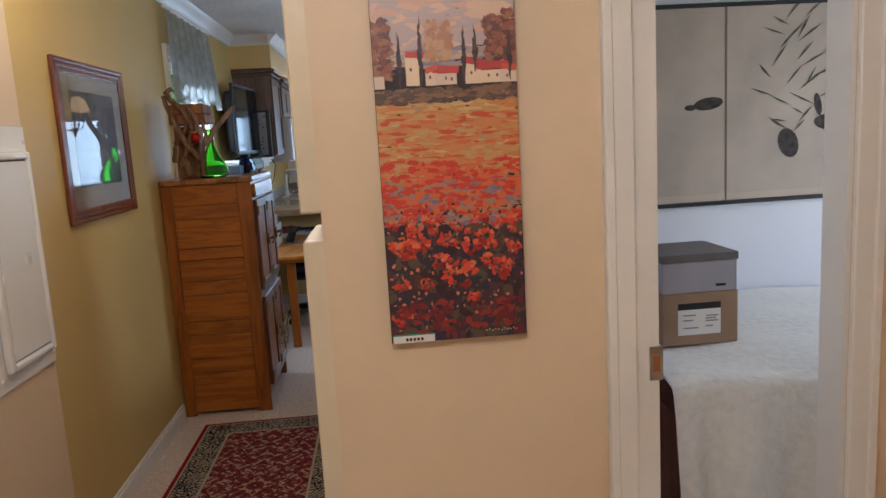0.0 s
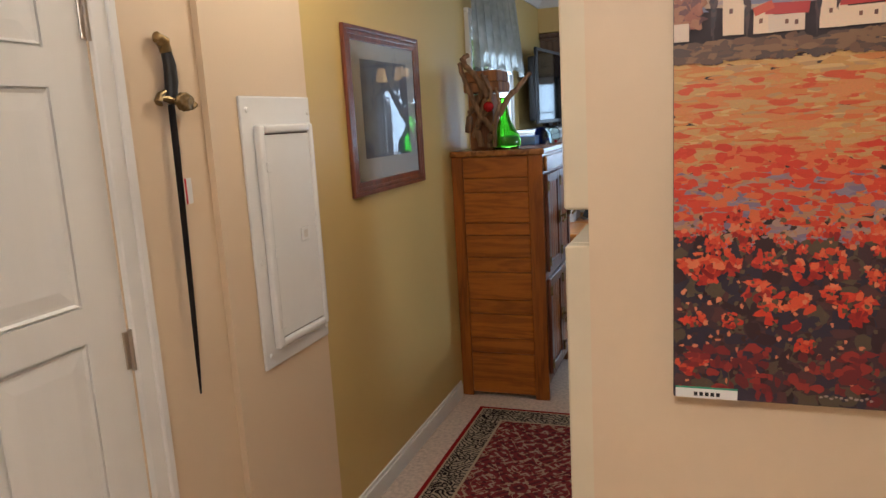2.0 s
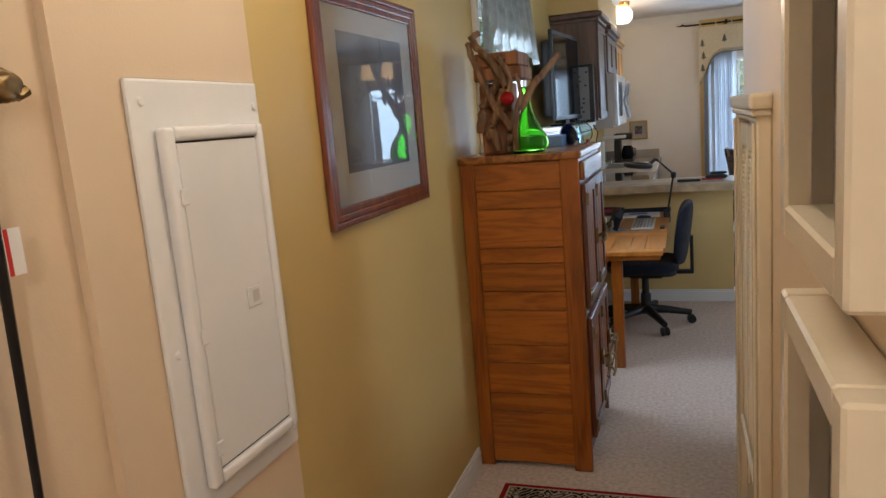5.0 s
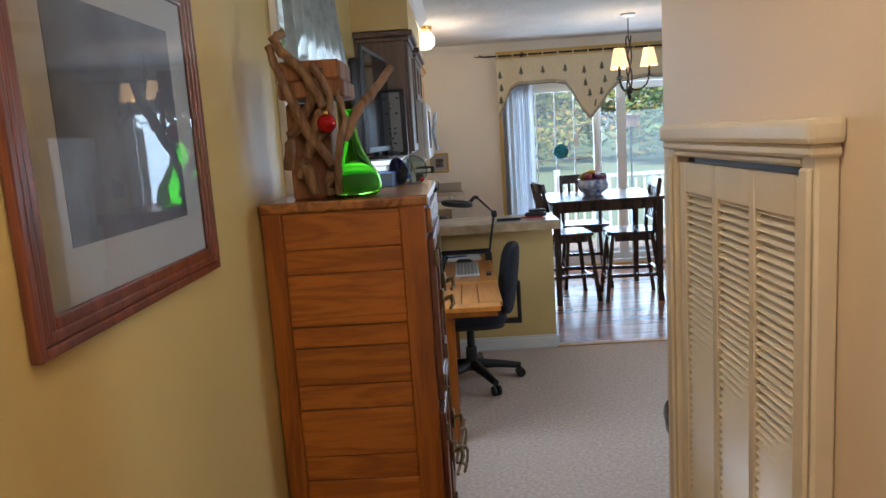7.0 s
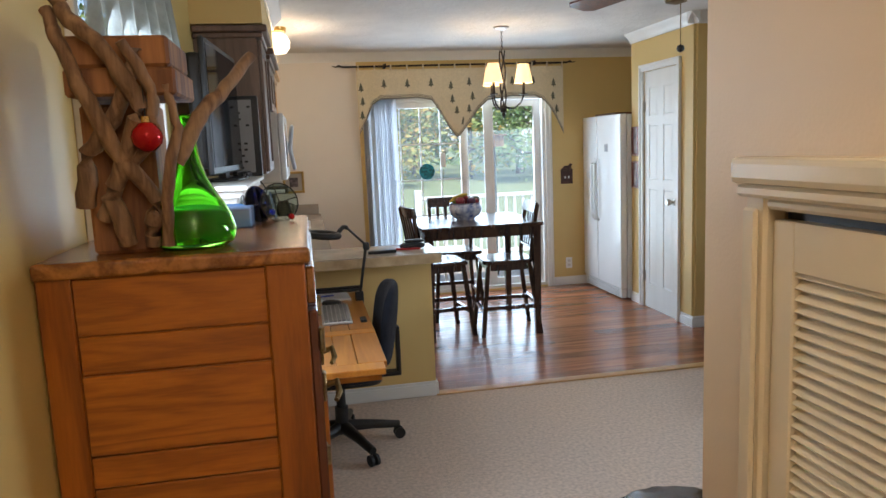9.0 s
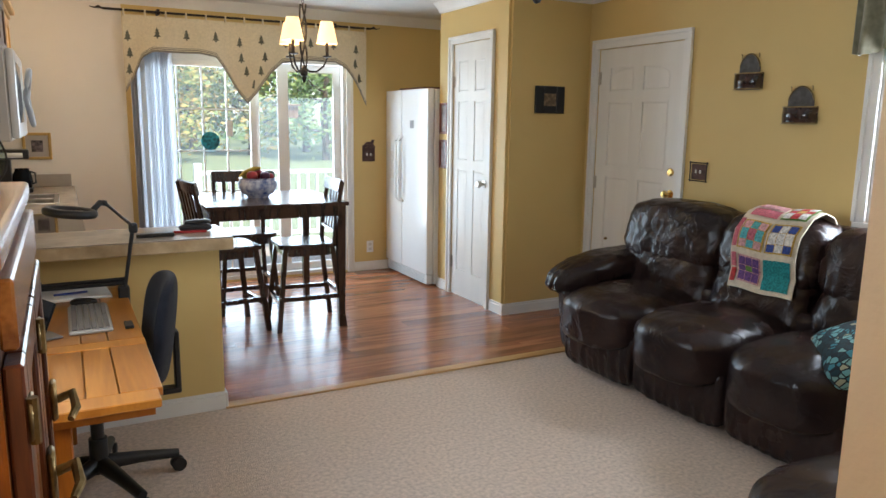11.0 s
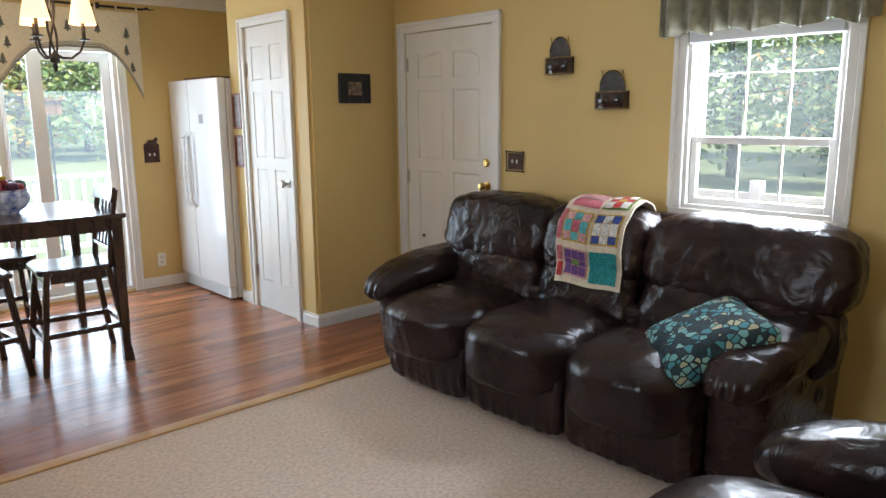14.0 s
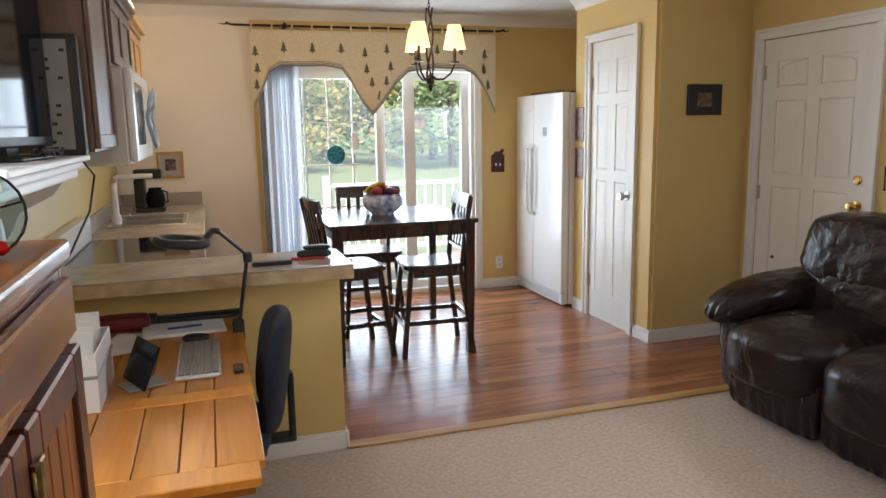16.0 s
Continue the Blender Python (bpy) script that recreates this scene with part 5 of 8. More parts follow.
for y0, y1 in ((7.93, 8.40), (8.42, 9.12), (9.14, KW - 0.01)):
    b = thing("base_cabinet", "brown wooden kitchen base cabinet", "cabinet", (-0.65, (y0 + y1) / 2, 0), group="kitchen base cabinets")
    part("body", cube(LW + 0.003, -0.385, y0, y1, 0.0, 0.869), BROWNCAB, b, world=True)
    dr = part("door", cube(-0.3845, -0.366, y0 + 0.01, y1 - 0.01, 0.12, 0.85, bevel=0.004), BROWNCAB, b, world=True)
    part("handle", rod((-0.35, y0 + 0.06, 0.66), (-0.35, y0 + 0.06, 0.76), 0.005, 8), NICKEL, dr, world=True)
st = thing("kitchen_range", "white electric range with a black glass cooktop", "stove", (-0.65, 7.51, 0))
part("body", cube(LW + 0.003, -0.345, 7.105, 7.915, 0.0, 0.9), APPL, st, world=True)
part("cooktop", cube(LW + 0.02, -0.33, 7.107, 7.913, 0.901, 0.918, bevel=0.004), BLACKGLASS, st, world=True)
part("back_panel", cube(LW + 0.003, LW + 0.06, 7.11, 7.91, 0.919, 1.05, bevel=0.006), APPL, st, world=True)
part("oven_handle", rod((-0.31, 7.18, 0.78), (-0.31, 7.84, 0.78), 0.012, 10), APPL, st, world=True)
sk = thing("kitchen_sink", "double-bowl stainless steel drop-in sink", "sink", (-0.675, 8.78, 0.9))
bm = bmesh.new()
sx0, sx1, sy0, sy1 = -0.905, -0.445, 8.455, 9.105
for a, b, c, d in ((sx0, sx0 + 0.05, sy0, sy1), (sx1 - 0.03, sx1, sy0, sy1), (sx0 + 0.05, sx1 - 0.03, sy0, sy0 + 0.03), (sx0 + 0.05, sx1 - 0.03, sy1 - 0.03, sy1), (sx0 + 0.05, sx1 - 0.03, 8.765, 8.795)):
    box(bm, a, b, c, d, 0.9125, 0.918, bevel=0.002)
part("rim", bm, STEEL, sk, world=True)
for a, b in ((sy0 + 0.03, 8.765), (8.795, sy1 - 0.03)):
    bm = bmesh.new()
    box(bm, sx0 + 0.05, sx1 - 0.03, a, b, 0.74, 0.745)
    for q in ((sx0 + 0.045, sx0 + 0.05, a, b), (sx1 - 0.03, sx1 - 0.025, a, b), (sx0 + 0.05, sx1 - 0.03, a - 0.004, a), (sx0 + 0.05, sx1 - 0.03, b, b + 0.004)):
        box(bm, *q, 0.745, 0.912)
    part("basin", bm, STEEL, sk, world=True)
WHITEMET = mat("white_faucet_enamel", (0.80, 0.79, 0.77), 0.2, vary=0.02)
fc = thing("faucet", "white right-angled kitchen faucet with a lever", "faucet", (-0.86, 8.62, 0.918))
bm = tube(bmesh.new(), [(0, 0, 0), (0, 0, 0.26), (0.008, 0, 0.285), (0.03, 0, 0.295), (0.23, 0, 0.295)], [0.02, 0.018, 0.018, 0.018, 0.016], 12)
part("spout", bm, WHITEMET, fc, smooth=40)
part("base", lathe(bmesh.new(), [(0, 0), (0.032, 0), (0.03, 0.05), (0.022, 0.06), (0, 0.06)], seg=18), WHITEMET, fc, smooth=40)
part("lever", tube(bmesh.new(), [(0.02, 0, 0.04), (0.08, -0.01, 0.05), (0.085, -0.01, 0.09)], [0.009, 0.009, 0.007], 8), STEEL, fc, smooth=40)
cm = thing("coffee_maker", "small black drip coffee maker with glass carafe", "coffee maker", (-0.72, 9.38, 0.912))
part("base", cube(-0.09, 0.11, -0.085, 0.085, 0, 0.03, bevel=0.006), BLACKP, cm)
part("tower", cube(-0.09, -0.02, -0.085, 0.085, 0.031, 0.24, bevel=0.008), BLACKP, cm)
part("brew_head", cube(-0.09, 0.10, -0.085, 0.085, 0.2405, 0.31, bevel=0.015, seg=2), BLACKP, cm, smooth=40)
part("carafe", lathe(bmesh.new(), [(0, 0), (0.055, 0.0), (0.068, 0.04), (0.06, 0.10), (0.045, 0.13), (0.05, 0.14), (0.046, 0.14), (0.04, 0.13), (0.055, 0.1), (0.063, 0.04), (0, 0.006)], (0.045, 0, 0.031), 20), SCREEN, cm, smooth=40)
part("carafe_handle", tube(bmesh.new(), [(0.095, -0.03, 0.15), (0.13, -0.05, 0.14), (0.13, -0.05, 0.07), (0.1, -0.035, 0.06)], 0.008, 8), BLACKP, cm, smooth=40)

mw = thing("microwave_oven", "bisque over-the-range microwave with a big oval handle", "microwave", (-0.77, 7.46, 1.34))
part("case", cube(LW + 0.003, -0.60, 7.06, 7.87, 1.345, 1.76, bevel=0.008), APPLG, mw, world=True)
part("door", cube(-0.5995, -0.565, 7.06, 7.87, 1.36, 1.755, bevel=0.012, seg=2), APPL, mw, world=True, smooth=40)
part("window", cube(-0.5648, -0.563, 7.14, 7.50, 1.43, 1.70), BLACKGLASS, mw, world=True)
bm = tube(bmesh.new(), [(-0.55 + 0.022 * abs(math.sin(a)), 7.68 + 0.13 * math.cos(a), 1.555 + 0.14 * math.sin(a)) for a in (2 * math.pi * k / 28 for k in range(29))], 0.013, 8)
part("handle", bm, mat("grey_blue_handle", (0.38, 0.40, 0.43), 0.35, vary=0.03), mw, world=True, smooth=60)


def upper(name, label, y0, y1, z0, z1, x1, material, doors, grp):
    c = thing(name, label, "cabinet", ((LW + x1) / 2, (y0 + y1) / 2, z0), group=grp)
    part("body", cube(LW + 0.003, x1, y0, y1, z0, z1), material, c, world=True)
    bm = cube(LW + 0.003, x1 + 0.03, y0 - 0.02, y1 + 0.0, z1, z1 + 0.025, bevel=0.004)
    box(bm, LW + 0.003, x1 + 0.055, y0 - 0.04, y1 + 0.0, z1 + 0.0255, z1 + 0.06, bevel=0.008, seg=2)
    part("cornice", bm, material, c, world=True)
    for k in range(doors):
        a, b = (y0 + 0.01 + (y1 - y0 - 0.02) * (k + j) / doors for j in (0, 1))
        bm = bmesh.new()
        for q in ((a, a + 0.05, z0 + 0.01, z1 - 0.01), (b - 0.055, b - 0.004, z0 + 0.01, z1 - 0.01), (a + 0.05, b - 0.055, z0 + 0.01, z0 + 0.06), (a + 0.05, b - 0.055, z1 - 0.06, z1 - 0.01)):
            box(bm, x1 + 0.001, x1 + 0.02, *q, bevel=0.003)
        dr = part("door", bm, material, c, world=True)
        part("door_panel", cube(x1 + 0.001, x1 + 0.011, a + 0.05, b - 0.055, z0 + 0.06, z1 - 0.06), material, dr, world=True)
    return c


upper("wall_cabinet", "dark brown wall cabinet beside the microwave", 6.50, 7.03, 1.42, 2.10, -0.655, BROWNCAB, 1, "")
upper("wall_cabinet", "brown wall cabinet above the microwave", 7.05, 7.88, 1.765, 2.06, -0.645, BROWNCAB, 2, "")
upper("wall_cabinet", "honey maple wall cabinet above the sink end", 8.02, 8.75, 1.50, 2.06, -0.665, MAPLE, 2, "")
structure("soffit", cube(LW, -0.62, 6.46, 7.9, 2.165, CH - 0.001), YELLOW, "yellow soffit above the wall cabinets")
bm = bmesh.new()
crown(bm, (LW, 6.46), (-0.62, 6.46), (0, -1))
crown(bm, (-0.62, 6.39), (-0.62, 7.9), (1, 0))
structure("trim_soffit", bm, TRIM, "white crown moulding on the soffit", smooth=50)
gl = thing("globe_ceiling_light", "lit round glass globe ceiling light", "ceiling light", (-0.60, 8.3, CH))
part("canopy", lathe(bmesh.new(), [(0, 0), (0.075, 0), (0.07, -0.03), (0.05, -0.04), (0, -0.04)], seg=20), BRASS, gl, smooth=40)
o = part("globe", lathe(bmesh.new(), [(0.045, -0.04), (0.075, -0.06), (0.095, -0.10), (0.09, -0.15), (0.06, -0.185), (0, -0.195)], seg=24), GLOBE, gl, smooth=60)
o.visible_shadow = False

fr = thing("refrigerator", "white side-by-side refrigerator with ice dispenser", "refrigerator", (2.77, 9.32, 0))
fx, fy0, fy1, fs = 2.395, 8.885, 9.79, 9.43
part("cabinet", cube(fx + 0.07, 3.12, fy0, fy1, 0.02, 1.74, bevel=0.006), APPL, fr, world=True)
for a, b in ((fy0, fs - 0.004), (fs + 0.004, fy1)):
    dr = part("door", cube(fx, fx + 0.065, a, b, 0.11, 1.745, bevel=0.012, seg=3), APPL, fr, world=True, smooth=40)
    yh = b - 0.035 if a == fy0 else a + 0.035
    bm = tube(bmesh.new(), [(fx, yh, 0.72), (fx - 0.04, yh, 0.76), (fx - 0.048, yh, 1.0), (fx - 0.04, yh, 1.28), (fx, yh, 1.33)], 0.013, 10)
    part("handle", bm, APPL, dr, world=True, smooth=60)
    if a > fs:
        part("dispenser", cube(fx - 0.004, fx + 0.001, a + 0.09, b - 0.09, 0.92, 1.18, bevel=0.002), APPLG, dr, world=True)
    else:
        part("label_plate", cube(fx - 0.0025, fx + 0.001, 9.17, 9.24, 1.40, 1.47), GREYP, dr, world=True)
bm = cube(fx + 0.01, fx + 0.06, fy0 + 0.01, fy1 - 0.01, 0.02, 0.105, bevel=0.003)
part("toe_grille", bm, APPL, fr, world=True)
for k in range(5):
    part("vent_slot", cube(fx + 0.0085, fx + 0.0105, fy0 + 0.06, fy1 - 0.06, 0.035 + 0.014 * k, 0.04 + 0.014 * k), GREYP, fr, world=True)
solid("serving_tray", cube(2.45, 2.75, 9.1, 9.6, 1.741, 1.765, bevel=0.006), DARKOAK, "dark wooden tray lying on the refrigerator", "tray")

# ---- desk ----
dk = thing("plank_desk", "honey pine plank-top desk", "desk", (-0.58, 6.09, 0))
dz, dy0, dy1, dx0, dx1 = 0.70, 5.31, 6.86, LW + 0.01, -0.195
rows_d = ((dy0, dy0 + 0.09, 0), (dy0 + 0.09, 5.86, 1), (5.86, 5.94, 0), (5.94, dy1 - 0.09, 1), (dy1 - 0.09, dy1, 0))
part("under_frame", cube(dx0 + 0.02, dx1 - 0.03, dy0 + 0.03, dy1 - 0.01, dz - 0.055, dz - 0.026), DESKW, dk, world=True)
for a, b, split in rows_d:
    if not split:
        part("rail_board", cube(dx0, dx1 - (0.015 if a == dy0 else 0.0), a + 0.001, b - 0.001, dz - 0.026, dz, bevel=0.003), DESKW, dk, world=True)
    else:
        xs = [dx0, dx0 + 0.11, dx0 + 0.235, dx0 + 0.33, dx0 + 0.455, dx0 + 0.56, dx0 + 0.645, dx1]
        for p, r in zip(xs, xs[1:]):
            part("plank", cube(p + 0.0015, r - 0.0015, a + 0.001, b - 0.001, dz - 0.026, dz - (0.0 if r == dx1 or p == dx0 else 0.0015), bevel=0.0025), DESKW, dk, world=True)
for x in (dx0 + 0.04, dx1 - 0.27):
    for y in (dy0 + 0.07, dy1 - 0.09):
        part("leg", cube(x - 0.03, x + 0.03, y - 0.03, y + 0.03, 0, dz - 0.056, bevel=0.004), OAKV, dk, world=True)

oc = thing("office_chair", "blue-black fabric swivel office chair", "office chair", (-0.36, 6.26, 0), -90)
for k in range(5):
    a = 2 * math.pi * k / 5 + 0.45
    e = (0.30 * math.cos(a), 0.30 * math.sin(a))
    leg = part("base_arm", tube(bmesh.new(), [(0, 0, 0.115), (e[0] * 0.5, e[1] * 0.5, 0.10), (e[0], e[1], 0.075)], [0.035, 0.026, 0.02], 8, squash=1.0), BLACKP, oc, smooth=50)
    bm = bmesh.new()
    for s_ in (-1, 1):
        n = Vector((-math.sin(a), math.cos(a), 0)) * 0.016 * s_
        c = Vector((e[0], e[1], 0.03))
        tube(bm, [c + n * 0.5, c + n * 1.4], 0.029, 14)
    part("caster", bm, BLACKP, leg, smooth=50)
part("gas_lift", tube(bmesh.new(), [(0, 0, 0.08), (0, 0, 0.22), (0, 0, 0.221), (0, 0, 0.36)], [0.036, 0.034, 0.024, 0.024], 14), BLACKP, oc, smooth=40)
part("mechanism", cube(-0.08, 0.08, -0.10, 0.12, 0.34, 0.385, bevel=0.01), BLACKP, oc)
part("seat", puff(bmesh.new(), (0, -0.01, 0.43), (0.235, 0.235, 0.048), 4, 14, 0.003, 6, 1), NAVY, oc, smooth=70)
part("seat_pan", puff(bmesh.new(), (0, 0, 0.395), (0.215, 0.21, 0.02), 6, 8), BLACKP, oc, smooth=60)
part("back_upright", box(cube(-0.03, 0.03, 0.10, 0.318, 0.362, 0.385, bevel=0.005), -0.028, 0.028, 0.296, 0.318, 0.38, 0.62, bevel=0.005), BLACKP, oc)
bm = puff(bmesh.new(), (0, 0.27, 0.645), (0.20, 0.035, 0.21), 3.4, 16, 0.002, 6, 3, lambda q, u: (q.x, q.y - 0.05 * (u.x ** 2) + 0.03 * u.z, q.z))
part("backrest", bm, NAVY, oc, smooth=70)

# on the desk
kb = thing("keyboard", "grey computer keyboard with dark keys", "keyboard", (-0.358, 6.25, dz), 90)
part("case", cube(-0.20, 0.20, -0.072, 0.072, 0, 0.014, bevel=0.005), mat("silver_keyboard_plastic", (0.50, 0.48, 0.45), 0.4, vary=0.04), kb)
KEY = mat("dark_grey_key", (0.20, 0.19, 0.185), 0.5, vary=0.05)
me = finish(cube(-0.0085, 0.0085, -0.0085, 0.0085, 0, 0.006, bevel=0.0015), "key", KEY, 0)
for r in range(6):
    for c in range(19):
        if r == 5 and 4 < c < 10:
            continue
        o = new("key", me)
        o.parent = kb
        o.matrix_basis = pose(-0.18 + 0.02 * c, 0.052 - 0.021 * r, 0.0141)
part("space_bar", cube(-0.085, 0.005, -0.0615, -0.0445, 0.0141, 0.02, bevel=0.0015), KEY, kb)
ms = solid("computer_mouse", puff(bmesh.new(), (0, 0, 0.014), (0.03, 0.052, 0.016), 2.6, 10), BLACKP, "small black computer mouse on the desk", "mouse", smooth=70)
ms.matrix_basis = pose(-0.37, 6.50, dz, 0, 0, 70)
pad = thing("note_pad", "spiral writing pad with white pages", "note pad", (-0.42, 6.69, dz), 4)
part("pages", cube(-0.155, 0.155, -0.10, 0.10, 0, 0.012, bevel=0.002), PAPER, pad)
part("top_sheet", cube(-0.15, 0.15, -0.095, 0.095, 0.0122, 0.0128), mat("lined_paper", (0.80, 0.80, 0.80), 0.8, vary=0.04), pad)
pen = solid("ballpoint_pen", rod((-0.06, 0, 0.006), (0.07, 0.01, 0.006), 0.0045, 8), mat("blue_pen_plastic", (0.03, 0.06, 0.3), 0.3), "blue ballpoint pen lying on the note pad", "pen", smooth=40)
pen.matrix_basis = pose(-0.42, 6.66, dz + 0.0125, 0, 0, 6)
for x, y, r in ((-0.66, 6.52, 20), (-0.62, 6.60, -12)):
    o = solid("paper_sheet", cube(-0.07, 0.07, -0.10, 0.10, 0, 0.0012), PAPER, "loose white sheet of paper on the desk", "paper", group="loose papers")
    o.matrix_basis = pose(x, y, dz + (0.0015 if r < 0 else 0), 0, 0, r)
solid("red_pouch", puff(bmesh.new(), (-0.66, 6.78, dz + 0.03), (0.11, 0.045, 0.03), 5, 10, 0.004, 20), mat("maroon_vinyl", (0.14, 0.012, 0.018), 0.4, vary=0.1), "maroon pencil pouch on the desk", "pouch", smooth=60)
tp = thing("tripod", "folded black tripod lying along the desk's back", "tripod", (-0.36, 6.80, dz))
for k in range(3):
    part("leg", rod((-0.17, -0.02 + 0.016 * k, 0.02 + 0.012 * (k % 2)), (0.17, -0.03 + 0.022 * k, 0.022 + 0.014 * (k % 2)), 0.009, 8), BLACKP, tp, smooth=40)
part("head", cube(-0.21, -0.165, -0.025, 0.025, 0.005, 0.05, bevel=0.006), BLACKP, tp)
solid("black_remote", cube(-0.247, -0.217, 6.06, 6.14, dz, dz + 0.012, bevel=0.003), BLACKP, "small black remote on the desk", "remote")
bc = solid("binder_clip", cube(-0.545, -0.515, 6.12, 6.17, dz, dz + 0.022, bevel=0.006), OLDBRASS, "brown metal clip on the desk", "clip", smooth=40)
tr = thing("desk_organizer", "white plastic desk organizer holding envelopes", "organizer", (-0.71, 6.02, dz))
bm = bmesh.new()
for q in ((-0.09, 0.09, -0.16, -0.155), (-0.09, 0.09, 0.155, 0.16), (-0.09, -0.085, -0.155, 0.155), (0.085, 0.09, -0.155, 0.155)):
    box(bm, *q, 0.0, 0.17, bevel=0.001)
box(bm, -0.085, 0.085, -0.155, 0.155, 0.0, 0.006)
part("bin", bm, APPL, tr)
part("bin_band", cube(-0.094, 0.094, -0.164, 0.164, 0.10, 0.11, bevel=0.003), GREYP, tr)
for k in range(5):
    bm = cube(-0.075, 0.075, -0.0015, 0.0015, 0.0, 0.21 + 0.006 * k)
    bm.transform(pose(0, -0.10 + 0.045 * k, 0.008, -6 + 2 * k, 0, 0))
    part("envelope", bm, PAPER, tr)
tb = thing("tablet_stand", "black tablet propped on a small stand", "tablet", (-0.55, 6.05, dz), -65)
bm = cube(-0.09, 0.09, -0.004, 0.004, 0, 0.14, bevel=0.003)
bm.transform(pose(0, 0, 0.008, -24, 0, 0))
part("tablet", bm, SCREEN, tb)
part("foot", cube(-0.05, 0.05, -0.03, 0.09, 0, 0.007, bevel=0.002), GREYP, tb)

mg = thing("magnifier_lamp", "black clamp-on magnifier lamp with a jointed arm", "desk lamp", (-0.215, 6.59, 0.88))
ringp = [(-0.394 + 0.083 * math.cos(a), 6.455 + 0.083 * math.sin(a), 1.09 - 0.01 * math.cos(a)) for a in (2 * math.pi * k / 36 for k in range(37))]
part("ring", tube(bmesh.new(), ringp, 0.017, 10), BLACKP, mg, world=True, smooth=60)
part("lens", lathe(bmesh.new(), [(0, 0.006), (0.04, 0.005), (0.068, 0.0), (0.04, -0.005), (0, -0.006)], (-0.394, 6.455, 1.09), 24), PANE, mg, world=True, smooth=60)
for dyy in (-0.012, 0.012):
    part("upper_arm", rod((-0.275, 6.50 + dyy, 1.125), (-0.165, 6.56 + dyy, 1.01), 0.006, 8), BLACKP, mg, world=True)
part("neck", tube(bmesh.new(), [(-0.31, 6.48, 1.095), (-0.285, 6.495, 1.12), (-0.262, 6.505, 1.115)], 0.012, 8), BLACKP, mg, world=True, smooth=50)
part("elbow", puff(bmesh.new(), (-0.162, 6.565, 1.0), (0.018, 0.02, 0.022), 4, 6), BLACKP, mg, world=True, smooth=50)
for dyy in (-0.01, 0.01):
    part("lower_arm", rod((-0.165, 6.57 + dyy, 0.99), (-0.205, 6.585 + dyy, 0.75), 0.007, 8), BLACKP, mg, world=True)
part("clamp", cube(-0.235, -0.19, 6.565, 6.61, 0.66, 0.75, bevel=0.006), BLACKP, mg, world=True)
part("clamp_screw", rod((-0.205, 6.587, 0.62), (-0.205, 6.587, 0.66), 0.007, 8), STEEL, mg, world=True)
solid("television_remote", cube(-0.14, 0.02, 6.70, 6.745, 0.932, 0.95, bevel=0.006, seg=2), BLACKP, "black remote control on the breakfast counter", "remote")
ec = thing("eyeglass_case", "black eyeglass case with red cord on the counter", "eyeglass case", (0.13, 6.83, 0.932))
part("case", puff(bmesh.new(), (0, 0, 0.018), (0.075, 0.035, 0.018), 3, 10), BLACKP, ec, smooth=60)
part("case_top", puff(bmesh.new(), (0.015, 0.02, 0.043), (0.06, 0.032, 0.010), 3, 8), BLACKP, ec, smooth=60)
part("cord", tube(bmesh.new(), [(-0.10, -0.03, 0.006), (-0.05, -0.055, 0.006), (0.0, -0.045, 0.006), (0.04, -0.06, 0.006)], 0.006, 6), mat("red_cord", (0.4, 0.02, 0.02), 0.7), ec, smooth=60)

# shelf with televisions
sh = thing("mantel_shelf", "white moulded wall shelf above the desk", "shelf", (-0.83, 6.1, 1.36))
part("board", cube(LW + 0.002, -0.672, 5.40, 6.49, 1.392, 1.412, bevel=0.004), TRIM, sh, world=True)
part("moulding", cube(LW + 0.002, -0.69, 5.42, 6.48, 1.365, 1.3915, bevel=0.008, seg=2), TRIM, sh, world=True)
part("moulding", cube(LW + 0.002, -0.712, 5.44, 6.47, 1.335, 1.3648, bevel=0.008, seg=2), TRIM, sh, world=True)
for y in (5.6, 6.3):
    bm = plate(bmesh.new(), [(LW + 0.002, y - 0.02, 1.334), (-0.73, y - 0.02, 1.334), (-0.76, y - 0.02, 1.29), (-0.86, y - 0.02, 1.24), (-0.90, y - 0.02, 1.16), (LW + 0.002, y - 0.02, 1.14)], (0, 0.04, 0))
    part("bracket", bm, TRIM, sh, world=True)
tv = thing("television", "flat black television on the wall shelf", "television", (-0.80, 6.02, 1.412), 86)
part("back_housing", cube(-0.33, 0.33, 0.012, 0.075, 0.06, 0.52, bevel=0.02, seg=2), BLACKP, tv)
part("bezel", cube(-0.37, 0.37, -0.012, 0.0115, 0.035, 0.575, bevel=0.006), BLACKP, tv)
part("screen", cube(-0.345, 0.345, -0.0145, -0.0125, 0.065, 0.55), SCREEN, tv)
part("stand", cube(-0.16, 0.16, -0.07, 0.08, 0.0, 0.012, bevel=0.004), BLACKP, tv)
part("neck", cube(-0.05, 0.05, 0.0, 0.03, 0.012, 0.05), BLACKP, tv)
mo = thing("computer_tower", "black equipment case showing its grey port panel", "computer", (-0.745, 6.425, 1.412))
part("case", cube(-0.075, 0.075, 0.0, 0.055, 0.0, 0.40, bevel=0.012, seg=2), BLACKP, mo, smooth=40)
part("port_panel", cube(-0.05, 0.042, -0.002, -0.0003, 0.02, 0.38), GREYP, mo)
rnd = random.Random(3)
for k in range(11):
    x, z = rnd.uniform(-0.038, 0.028), 0.045 + 0.03 * k
    part("port", cube(x - 0.008, x + 0.008, -0.0035, -0.0021, z - 0.005, z + 0.005), BLACKP, mo)
